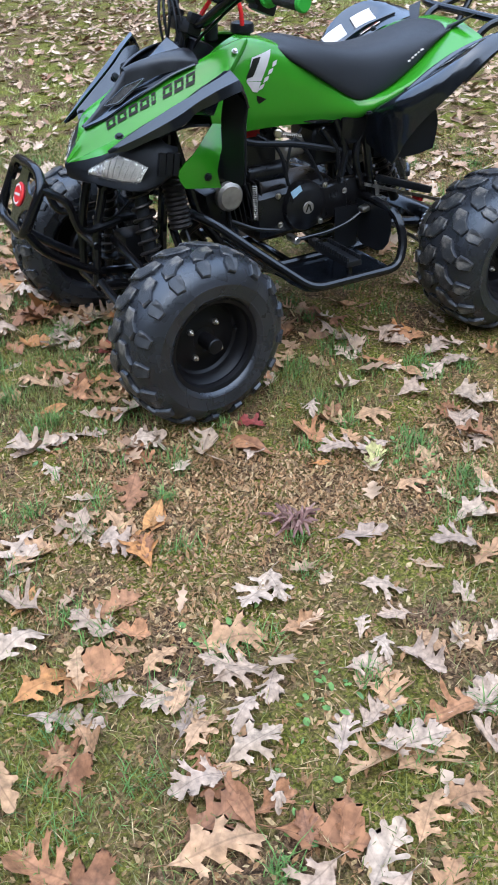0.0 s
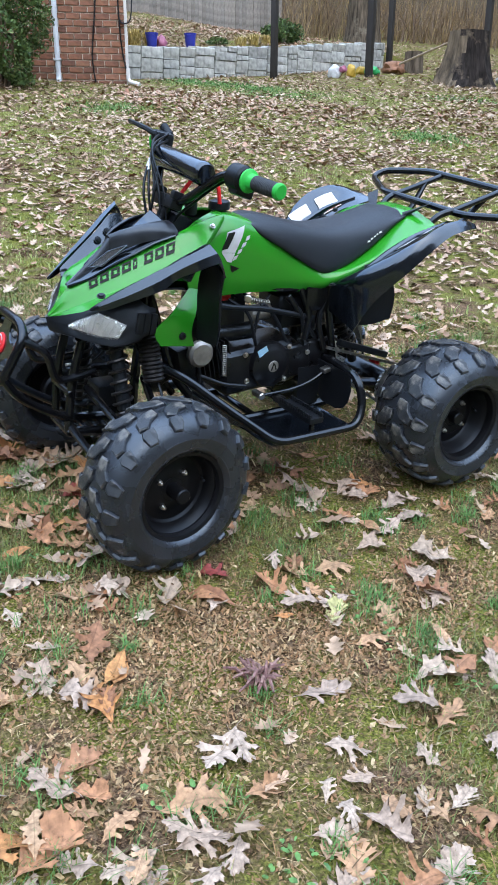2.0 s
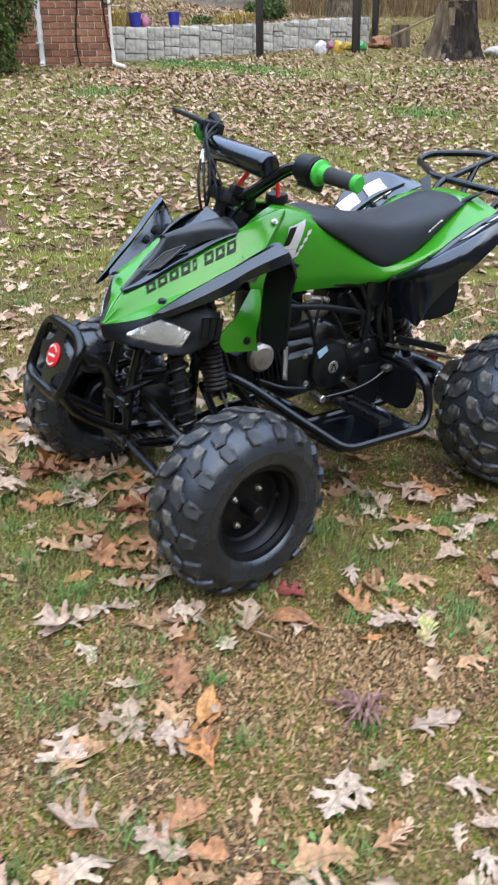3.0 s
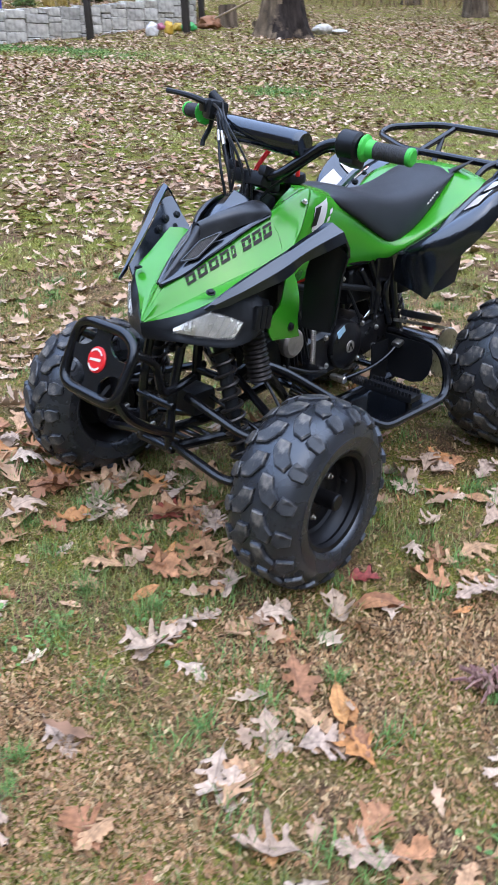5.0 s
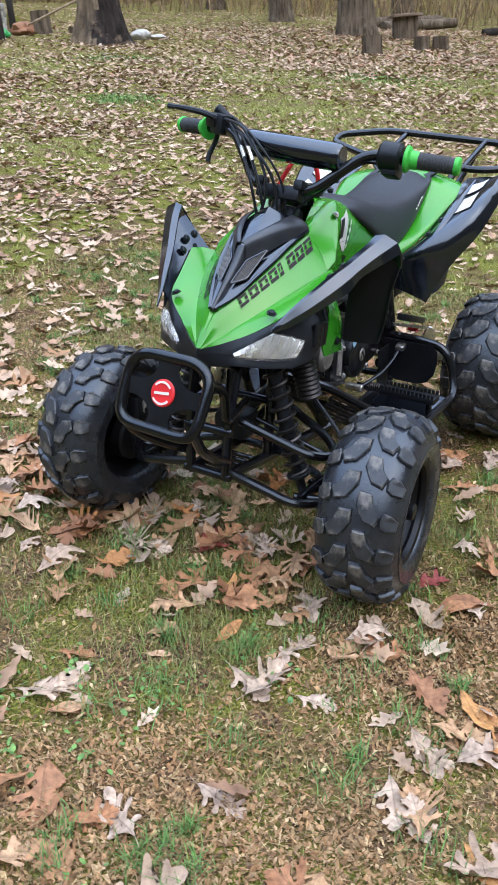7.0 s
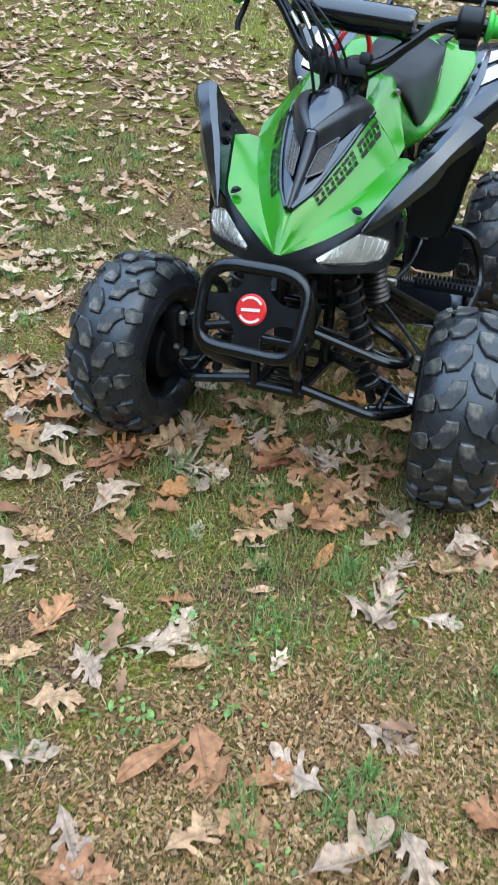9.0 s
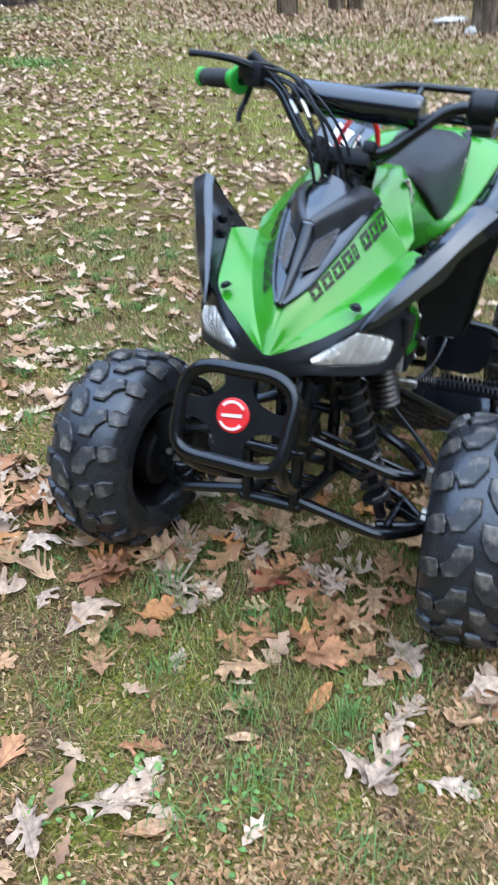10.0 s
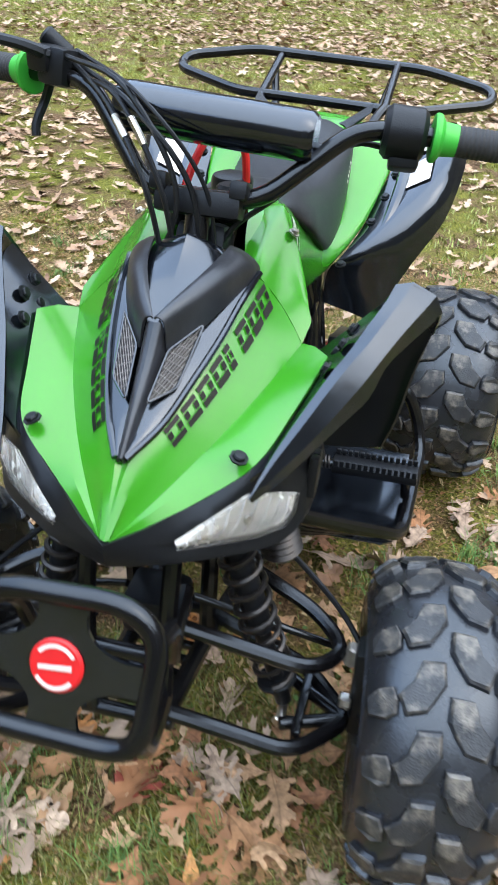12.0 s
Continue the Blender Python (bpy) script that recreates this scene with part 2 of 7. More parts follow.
def lawn(x, y):
    """Height of the lawn in its own frame."""
    x, y = np.asarray(x, float), np.asarray(y, float)
    s = 0.7 * x + 0.72 * y
    rise = 0.068 * np.logaddexp(0, (s - 2.5) * 1.2) / 1.2
    step = 0.5 * smooth_step(0.10, 0.16, y - wall_line(x)) * (1 - smooth_step(12.5, 16.5, x)) * smooth_step(-6, 2, x)
    back = 0.024 * np.clip(y - wall_line(x) - 0.2, 0, 40) * (1 - smooth_step(18, 30, x)) * smooth_step(-10, 0, x)
    bumps = 0.010 * np.sin(1.9 * x + 0.7) * np.cos(1.6 * y) * smooth_step(1.5, 4, np.hypot(x - 0.5, y)) + 0.05 * np.sin(0.55 * x) * np.sin(0.48 * y + 1) * smooth_step(4, 9, np.hypot(x, y))
    return rise + step + back + bumps - 0.012


def rings(near, step, far, grow):
    out, v, d = [], near, step
    while v < far:
        out.append(v)
        v += d
        d *= grow
    return out + [far]


xs = sorted(set([-v for v in rings(2.0, 0.12, 900, 1.12)] + list(np.arange(-2, 2.2, 0.08)) + rings(2.2, 0.12, 900, 1.05)))
ys = sorted(set([-v for v in rings(2.5, 0.12, 900, 1.12)] + list(np.arange(-2.5, 2.2, 0.08)) + rings(2.2, 0.12, 12.5, 1.05) + [12.9, 13.2, 13.4, 13.5, 13.53, 13.56, 13.6, 13.8] + rings(14.2, 0.4, 900, 1.12)))
gx, gy = np.meshgrid(xs, ys)
gy = gy + (wall_line(gx) - 13.4) * smooth_step(4, 12.5, gy) * (1 - smooth_step(20, 60, np.abs(gx))) * (1 - smooth_step(16, 40, gy))
gz = lawn(gx, gy)
nx = len(xs)
verts = np.stack([gx, gy, gz], -1).reshape(-1, 3)
idx = np.arange(len(verts)).reshape(gx.shape)
faces = np.stack([idx[:-1, :-1], idx[:-1, 1:], idx[1:, 1:], idx[1:, :-1]], -1).reshape(-1, 4)
me = bpy.data.meshes.new("ground")
me.from_pydata(verts.tolist(), [], faces.tolist())
me.polygons.foreach_set("use_smooth", [True] * len(me.polygons))
ground = new("ground", me)
ground.matrix_world = SITE
tagged(ground, "sparse autumn lawn of short grass, moss and thatch", "lawn", kind="structure")
SKIN.use_nodes = True
gn, gk = SKIN.node_tree.nodes, SKIN.node_tree.links
gb = gn["Principled BSDF"]
gb.inputs["Roughness"].default_value = 0.95
gb.inputs["Specular IOR Level"].default_value = 0.1
gco = gn.new("ShaderNodeTexCoord")


def noise_node(scale, detail=6, rough=0.6):
    t = gn.new("ShaderNodeTexNoise")
    t.inputs["Scale"].default_value, t.inputs["Detail"].default_value, t.inputs["Roughness"].default_value = scale, detail, rough
    gk.new(gco.outputs["Object"], t.inputs["Vector"])
    return t.outputs["Fac"]


def ramp_node(fac, stops):
    r = gn.new("ShaderNodeValToRGB")
    while len(r.color_ramp.elements) < len(stops):
        r.color_ramp.elements.new(0.5)
    for e, (p, c) in zip(r.color_ramp.elements, stops):
        e.position, e.color = p, (*c, 1)
    gk.new(fac, r.inputs[0])
    return r.outputs[0]


def mix_node(fac, a, b):
    m = gn.new("ShaderNodeMixRGB")
    gk.new(fac, m.inputs[0])
    gk.new(a, m.inputs[1])
    gk.new(b, m.inputs[2])
    return m.outputs[0]


thatch = ramp_node(noise_node(120, 4, 0.7), [(0.34, (0.024, 0.016, 0.010)), (0.48, (0.10, 0.062, 0.037)), (0.60, (0.22, 0.145, 0.088)), (0.72, (0.36, 0.27, 0.175))])
moss = ramp_node(noise_node(160, 4, 0.7), [(0.34, (0.030, 0.036, 0.008)), (0.5, (0.12, 0.130, 0.026)), (0.66, (0.27, 0.265, 0.060))])
edge = gn.new("ShaderNodeMapRange")
edge.inputs[1].default_value, edge.inputs[2].default_value = 0.42, 0.56
gk.new(noise_node(4.2, 8, 0.72), edge.inputs[0])
gk.new(mix_node(edge.outputs[0], thatch, moss), gb.inputs["Base Color"])
gbump = gn.new("ShaderNodeBump")
gbump.inputs["Strength"].default_value, gbump.inputs["Distance"].default_value = 0.8, 0.012
gk.new(noise_node(140, 5, 0.7), gbump.inputs["Height"])
gk.new(gbump.outputs[0], gb.inputs["Normal"])
me.materials.append(SKIN)

# ---- the quad bike ----
atv = empty("quad_bike", SITE, label="small green and black quad bike parked on a leafy lawn", category="quad bike")
BODY = pose(0, 0, 0.6, 1.6, 0, 0) @ pose(0, 0, -0.6)


def bpart(name, bm, mat, label="", parent=None, **kw):
    return part(name, bm, mat, parent or atv, label, at=BODY if parent is None else None, **kw)


FRONT, REAR = Vector((0.086, 0.353, 0.196)), Vector((1.005, 0.34, 0.210))
TOE = 5.0


def carcass(R, W):
    """Radius against distance from the middle of the tread."""
    v = np.array([0, 0.3, 0.55, 0.75, 0.88, 0.96, 1.0, 1.012, 1.02, 1.012, 1.0, 0.985, 0.965, 0.972, 0.955, 0.90, 0.84, 0.78]) * W
    r = np.array([1, 0.996, 0.978, 0.938, 0.876, 0.80, 0.755, 0.758, 0.75, 0.742, 0.72, 0.66, 0.625, 0.615, 0.60, 0.57, 0.555, 0.545]) * R
    return v, r


def tyre_mesh(R, W):
    v, r = carcass(R - 0.012, W)
    prof = [(b, -a) for a, b in zip(v[::-1], r[::-1])] + [(b, a) for a, b in zip(v[1:], r[1:])]
    bm = lathe(prof, 72, "Y", closed=True)
    return bm


def tread_mesh(R, W, pitch, s, shape, seed):
    """One rubber tread block, standing on the carcass at the top of the wheel's turn."""
    v, r = carcass(R - 0.012, W)
    rnd = random.Random(seed)
    bm = bmesh.new()
    low, edge, high = [], [], []
    c = np.mean(shape, axis=0)
    for u, w in shape:
        for ring, grow, lift in ((low, 1.10, -0.004), (edge, 0.98, 0.0060), (high, 0.86, 0.0084 + rnd.uniform(-0.0006, 0.0006))):
            uu, ww = c[0] + (u - c[0]) * grow, c[1] + (w - c[1]) * grow
            a = uu * pitch
            rad = float(np.interp(ww * W, v[:7], r[:7]))
            slope = float(np.interp(ww * W + 0.004, v[:7], r[:7])) - rad
            out = min(1.0, 1 / math.hypot(1, slope / 0.004))
            side = math.sqrt(max(0, 1 - out * out))
            rr, yy = rad + lift * out, s * (ww * W + lift * side)
            ring.append(bm.verts.new((rr * math.cos(a), yy, rr * math.sin(a))))
    bm.faces.new(high).material_index = 1
    for j in range(len(low)):
        bm.faces.new((low[j], low[j - 1], edge[j - 1], edge[j]))
        bm.faces.new((edge[j], edge[j - 1], high[j - 1], high[j])).material_index = 1
    bmesh.ops.recalc_face_normals(bm, faces=bm.faces)
    me = bpy.data.meshes.new("tread_block")
    bm.to_mesh(me)
    bm.free()
    me.materials.append(RUBBER)
    me.materials.append(TREAD)
    return me


MIDDLE = [(-0.38, 0.04), (-0.04, 0.02), (0.17, 0.12), (0.38, 0.24), (0.46, 0.50), (0.18, 0.58), (-0.04, 0.42), (-0.36, 0.32)]
SHOULDER = [(0.06, 0.64), (0.24, 0.58), (0.46, 0.58), (0.56, 0.70), (0.54, 0.88), (0.24, 0.90), (0.10, 0.78)]
TREADS = {}


def rim_mesh(rr, W):
    """A dished steel rim: flanges, drop centre and a disc set deep inside; its outer face looks to -y."""
    p = [(rr + 0.008, -0.80 * W), (rr + 0.010, -0.84 * W), (rr + 0.004, -0.86 * W), (rr - 0.004, -0.82 * W), (rr - 0.008, -0.70 * W), (rr - 0.006, -0.62 * W), (rr - 0.016, -0.50 * W), (rr - 0.020, -0.30 * W), (rr - 0.026, -0.24 * W),
         (rr * 0.55, -0.26 * W), (rr * 0.5, -0.30 * W), (0.030, -0.30 * W), (0.026, -0.26 * W), (0.026, -0.20 * W), (rr * 0.5, -0.20 * W), (rr - 0.020, -0.16 * W), (rr - 0.014, 0.5 * W), (rr - 0.004, 0.7 * W), (rr + 0.006, 0.84 * W), (rr + 0.010, 0.82 * W), (rr + 0.004, 0.66 * W), (rr - 0.004, 0.4 * W), (rr - 0.004, -0.5 * W), (rr + 0.002, -0.66 * W)]
    return lathe(p, 40, "Y", closed=True)


def wheel(name, R, W, rr, centre, blocks, seed, turn, steer, hub_len):
    """A wheel with its outer face to -y; turn 180 for the other side."""
    at = pose(*centre, 0, 0, steer + turn)
    tyre = part(name + "_tyre", tyre_mesh(R, W), RUBBER, atv, "chunky black off-road tyre", at=at, angle=28)
    pitch = 2 * math.pi / blocks
    for s in (-1, 1):
        for k, shape in enumerate((MIDDLE, SHOULDER)):
            me = TREADS.setdefault((R, W, s, k), tread_mesh(R, W, pitch, s, shape, seed + k))
            for i in range(blocks):
                b = new("tread_block", me)
                b.parent = tyre
                b.matrix_basis = Matrix.Rotation(-(i + (0.5 if s > 0 else 0) + seed * 0.1) * pitch, 4, "Y")
    w = part(name + "_rim", rim_mesh(rr, W), RIM, atv, "dished black steel wheel rim", at=at)
    part("hub", join(lathe([(0.0001, -hub_len), (0.016, -hub_len), (0.0185, -hub_len + 0.003), (0.0185, -0.30 * W), (0.03, -0.28 * W), (0.03, 0.03), (0.0001, 0.03)], 20, "Y")), RIM, w)
    for i in range(4):
        a = math.radians(45 + 90 * i + 8)
        c = Vector((0.047 * math.cos(a), -0.26 * W, 0.047 * math.sin(a)))
        nut = part("lug_nut", join(rod(c, c + Vector((0, -0.012, 0)), 0.0075, 6), rod(c + Vector((0, -0.011, 0)), c + Vector((0, -0.018, 0)), 0.004, 8)), STEEL, w, "bright steel wheel nut")
    part("valve", rod((rr - 0.024, -0.3 * W, 0.01), (rr - 0.035, -0.3 * W - 0.022, 0.012), 0.0035, 8), MATT, w)
    return w


for side, turn, rz in ((-1, 0, TOE), (1, 180, -TOE)):
    wheel("front_wheel", 0.211, 0.087, 0.106, (FRONT.x, side * (FRONT.y + 0.008), FRONT.z), 17, 3 + side, turn, rz, 0.075)
    wheel("rear_wheel", 0.213, 0.115, 0.106, (REAR.x, side * REAR.y, REAR.z), 17, 9 + side, turn, 0, 0.06)

# -- hood: longitudinal lines of the left half, from the ridge to the outer edge
RIDGE = [(-0.054, 0, 0.518), (0.003, 0, 0.578), (0.08, 0, 0.618), (0.16, 0, 0.655), (0.245, 0, 0.690)]
CREST = [(-0.053, -0.002, 0.518), (0.004, -0.008, 0.584), (0.08, -0.038, 0.631), (0.16, -0.060, 0.673), (0.245, -0.077, 0.709)]
FLANK = [(-0.052, -0.004, 0.517), (0.014, -0.032, 0.574), (0.086, -0.064, 0.619), (0.166, -0.086, 0.655), (0.25, -0.100, 0.688)]
CREASE = [(-0.051, -0.006, 0.516), (0.022, -0.056, 0.560), (0.092, -0.094, 0.594), (0.160, -0.122, 0.620), (0.226, -0.143, 0.640)]
EDGE = [(-0.050, -0.008, 0.513), (0.004, -0.080, 0.545), (0.042, -0.134, 0.582), (0.112, -0.159, 0.614), (0.184, -0.180, 0.649)]
LINES = [curve_through(c, 5) for c in (RIDGE, CREST, FLANK, CREASE, EDGE)]
HOOD = []
for cols in zip(*LINES):
    a, b, c, d, e = cols
    HOOD.append([a, b, b.lerp(c, 0.5) + Vector((0, -0.002, 0.002)), c, c.lerp(d, 0.55), d, d.lerp(e, 0.08) + Vector((0, 0, 0.0005)), d.lerp(e, 0.5) + Vector((0, 0, 0.004)), e])
hood = join(grid(HOOD, 0.004), grid([[Vector((p.x, -p.y, p.z)) for p in row] for row in HOOD], 0.004))
bpart("hood", hood, GREEN, "glossy green plastic hood with black lettering", angle=26)

CHEEK = fine([[(0.238, -0.060, 0.700), (0.242, -0.076, 0.711), (0.246, -0.100, 0.688), (0.238, -0.124, 0.662), (0.224, -0.143, 0.640)],
              [(0.300, -0.052, 0.726), (0.304, -0.077, 0.736), (0.296, -0.102, 0.710), (0.266, -0.127, 0.676), (0.240, -0.146, 0.650)],
              [(0.366, -0.050, 0.748), (0.370, -0.079, 0.756), (0.345, -0.101, 0.732), (0.300, -0.127, 0.692), (0.258, -0.146, 0.658)],
              [(0.376, -0.050, 0.746), (0.384, -0.076, 0.750), (0.360, -0.094, 0.726), (0.316, -0.112, 0.682), (0.280, -0.124, 0.640)]], 3, 3)
for side in (1, -1):
    bpart("hood_cheek", grid([[Vector((p.x, side * p.y, p.z)) for p in r] for r in CHEEK], 0.003), GREEN, angle=40)


def on_hood(u, v, lift=0.0022):
    """A point on the left flank of the hood: u along it, v from the crest down to the crease."""
    n = len(LINES[1]) - 1
    f = min(max(u, 0), 0.9999) * n
    i, t = int(f), f - int(f)
    a, b, c = (LINES[k][i].lerp(LINES[k][i + 1], t) for k in (1, 2, 3))
    p = a.lerp(b, v * 2) + Vector((0, -0.002, 0.002)) * (1 - abs(4 * v - 1) if v < 0.5 else 0) if v < 0.5 else b.lerp(c, 2 * v - 1)
    q = LINES[1][i + 1] - LINES[1][i]
    nrm = q.cross(c - a).normalized()
    return p + (nrm if nrm.z > 0 else -nrm) * lift


def glyph(u0, u1, v0, v1, slant, gaps, side):
    """A plain slanted ring of bars, as the decal's blocks."""
    bm = bmesh.new()
    w = (u1 - u0) * 0.29
    h = (v1 - v0) * 0.25
    bars = [(u0, u1, v0, v0 + h), (u0, u1, v1 - h, v1), (u0, u0 + w, v0 + h * 1.3, v1 - h * 1.3), (u1 - w, u1, v0 + h * 1.3, v1 - h * 1.3)]
    for i, (a, b, c, d) in enumerate(bars):
        if i in gaps:
            continue
        quad = []
        for uu, vv in ((a, c), (b, c), (b, d), (a, d)):
            p = on_hood(uu + slant * (vv - v0), vv)
            quad.append(bm.verts.new((p.x, side * p.y, p.z)))
        bm.faces.new(quad)
    return bm


rnd = random.Random(5)
for side in (1, -1):
    blocks = []
    for i in range(8):
        u0 = 0.36 + i * 0.080
        blocks.append(glyph(u0, u0 + (0.064 if i != 4 else 0.030), 0.19, 0.56, -0.09, (), side))
    bpart("lettering_decal", join(*blocks), INK, "row of plain black decal blocks", smooth=False)
    b = bolt((0.035, -0.117 * side, 0.591), (-0.15, -0.3 * side, 1), 0.0085, "hood_bolt", atv)
    b.matrix_basis = BODY @ b.matrix_basis

# -- black scoop in the hood's middle: a sunk bed with mesh inlets, a spine that forks into two arms, a shield between them
def both(rows):
    """The rows and their mirror image."""
    rows = [[Vector(p) for p in r] for r in rows]
    return rows, [[Vector((p.x, -p.y, p.z)) for p in r] for r in rows]


def paired(rows, thick=0.004):
    a, b = both(rows)
    return join(grid(a, thick), grid(b, thick))


BED = fine([[(-0.002, 0, 0.584), (-0.002, -0.004, 0.592), (-0.003, -0.008, 0.587)],
            [(0.04, 0, 0.616), (0.042, -0.018, 0.615), (0.042, -0.031, 0.608)],
            [(0.09, 0, 0.654), (0.092, -0.028, 0.65), (0.092, -0.05, 0.641)],
            [(0.14, 0, 0.69), (0.142, -0.04, 0.677), (0.142, -0.064, 0.668)],
            [(0.19, 0, 0.716), (0.192, -0.05, 0.705), (0.192, -0.074, 0.695)],
            [(0.238, 0, 0.722), (0.242, -0.054, 0.721), (0.246, -0.082, 0.712)]], 3, 3)
scoop = bpart("hood_scoop", paired(BED), BLACK, "glossy black plastic scoop with mesh inlets", angle=30)
SHIELD = fine([[(0.098, 0, 0.684), (0.098, -0.003, 0.685), (0.099, -0.006, 0.686)],
               [(0.134, 0, 0.700), (0.135, -0.012, 0.702), (0.137, -0.022, 0.705)],
               [(0.174, 0, 0.726), (0.176, -0.022, 0.724), (0.180, -0.038, 0.723)],
               [(0.205, 0, 0.751), (0.212, -0.026, 0.741), (0.222, -0.045, 0.733)],
               [(0.217, 0, 0.758), (0.230, -0.026, 0.746), (0.243, -0.043, 0.734)],
               [(0.228, 0, 0.738), (0.240, -0.024, 0.730), (0.250, -0.042, 0.724)]], 4, 4)
part("shield", paired(SHIELD, 0.003), BLACK, scoop, angle=50)
SPINE = fine([[(-0.004, 0, 0.590), (-0.003, -0.003, 0.588), (-0.002, -0.005, 0.583)],
              [(0.040, 0, 0.632), (0.042, -0.006, 0.629), (0.045, -0.010, 0.613)],
              [(0.075, 0, 0.665), (0.077, -0.008, 0.662), (0.080, -0.013, 0.642)],
              [(0.102, 0, 0.697), (0.104, -0.009, 0.694), (0.108, -0.015, 0.664)]], 3, 4)
part("spine", paired(SPINE, 0.003), PALERBLACK, scoop, angle=40)
for s in (-1, 1):
    arm = fine([[(x, s * y, z) for x, y, z in r] for r in (
        ((0.100, 0.000, 0.703), (0.101, 0.004, 0.704), (0.101, 0.012, 0.697), (0.098, 0.016, 0.666)),
        ((0.132, 0.016, 0.718), (0.132, 0.023, 0.720), (0.130, 0.033, 0.710), (0.124, 0.036, 0.674)),
        ((0.180, 0.035, 0.734), (0.181, 0.044, 0.734), (0.178, 0.056, 0.723), (0.172, 0.059, 0.695)),
        ((0.222, 0.044, 0.742), (0.226, 0.058, 0.737), (0.228, 0.072, 0.724), (0.226, 0.076, 0.707)),
        ((0.244, 0.044, 0.741), (0.250, 0.060, 0.734), (0.253, 0.076, 0.721), (0.252, 0.081, 0.709)))], 3, 4)
    part("scoop_arm", grid(arm, 0.003), PALERBLACK, scoop, angle=45)
    rim = [(-0.002, s * 0.006, 0.588), (0.042, s * 0.030, 0.609), (0.092, s * 0.049, 0.642), (0.142, s * 0.063, 0.669), (0.192, s * 0.073, 0.695), (0.244, s * 0.081, 0.712)]
    part("scoop_rim", sweep(bmesh.new(), curve_through(rim, 5), 0.0042, 8), BLACK, scoop)
    a, b, c, d = (Vector((x, s * y, z)) for x, y, z in ((0.046, 0.012, 0.629), (0.098, 0.018, 0.667), (0.136, 0.046, 0.686), (0.072, 0.036, 0.638)))
    well = grid([[p.lerp(q, t) + Vector((0.001, 0, -0.001)) for t in (0, 0.5, 1)] for p, q in ((a, d), (a.lerp(b, 0.5), d.lerp(c, 0.5)), (b, c))])
    part("inlet_well", well, SPRING, scoop)
    mesh = bmesh.new()
    lift = Vector((-0.0015, 0, 0.002))
    for i in range(-6, 14):
        for lean in (0.55, -0.55):
            t0, t1 = (i / 7 - lean / 2, i / 7 + lean / 2)
            lo, hi = 0.0, 1.0
            if t1 != t0:
                cut = sorted(((0 - t0) / (t1 - t0), (1 - t0) / (t1 - t0)))
                lo, hi = max(lo, cut[0]), min(hi, cut[1])
            if hi - lo > 0.05:
                ends = [a.lerp(b, t0 + (t1 - t0) * w).lerp(d.lerp(c, t0 + (t1 - t0) * w), w) + lift for w in (lo, hi)]
                sweep(mesh, ends, 0.00055, 4)
    part("inlet_mesh", mesh, WIRE, scoop, "fine metal inlet mesh")
    part("inlet_frame", tube([a + lift, b + lift, c + lift, d + lift], 0.0016, 0.006, 6, closed=True), BLACK, scoop)

# -- tank and side panels: cross sections of the left half, from the middle line down
SECT = [[(0.270, -0.056, 0.706), (0.266, -0.066, 0.700), (0.262, -0.086, 0.676), (0.260, -0.106, 0.645), (0.258, -0.122, 0.616), (0.266, -0.120, 0.588), (0.275, -0.112, 0.560)],
        [(0.310, -0.046, 0.732), (0.306, -0.066, 0.724), (0.304, -0.090, 0.694), (0.302, -0.105, 0.655), (0.300, -0.112, 0.620), (0.305, -0.112, 0.585), (0.315, -0.098, 0.552)],
        [(0.358, -0.036, 0.752), (0.354, -0.064, 0.744), (0.352, -0.090, 0.712), (0.350, -0.102, 0.666), (0.350, -0.104, 0.625), (0.355, -0.098, 0.585), (0.36, -0.086, 0.550)],
        [(0.41, -0.003, 0.752), (0.41, -0.058, 0.748), (0.41, -0.088, 0.718), (0.41, -0.096, 0.670), (0.41, -0.095, 0.625), (0.41, -0.090, 0.585), (0.41, -0.08, 0.550)],
        [(0.49, -0.002, 0.735), (0.49, -0.050, 0.728), (0.49, -0.078, 0.702), (0.49, -0.088, 0.660), (0.49, -0.089, 0.620), (0.49, -0.086, 0.580), (0.49, -0.076, 0.549)],
        [(0.60, -0.002, 0.690), (0.60, -0.050, 0.680), (0.60, -0.076, 0.664), (0.60, -0.088, 0.630), (0.60, -0.090, 0.600), (0.60, -0.087, 0.570), (0.60, -0.078, 0.543)],
        [(0.70, -0.002, 0.640), (0.70, -0.055, 0.622), (0.70, -0.084, 0.602), (0.70, -0.098, 0.588), (0.70, -0.106, 0.572), (0.70, -0.104, 0.556), (0.70, -0.090, 0.540)],
        [(0.80, -0.002, 0.640), (0.80, -0.070, 0.626), (0.80, -0.100, 0.615), (0.80, -0.124, 0.616), (0.80, -0.144, 0.619), (0.795, -0.146, 0.606), (0.79, -0.130, 0.594)],
        [(0.90, -0.002, 0.690), (0.90, -0.070, 0.684), (0.90, -0.094, 0.676), (0.90, -0.130, 0.674), (0.90, -0.165, 0.672), (0.90, -0.167, 0.659), (0.90, -0.150, 0.646)],
        [(0.99, -0.002, 0.735), (0.99, -0.060, 0.733), (0.99, -0.084, 0.730), (0.99, -0.132, 0.720), (0.99, -0.174, 0.708), (0.99, -0.176, 0.696), (0.99, -0.150, 0.685)],
        [(1.045, -0.002, 0.745), (1.045, -0.060, 0.743), (1.042, -0.085, 0.738), (1.040, -0.125, 0.728), (1.035, -0.160, 0.718), (1.03, -0.162, 0.706), (1.03, -0.14, 0.698)]]
TANK = fine(SECT, 3, 3)
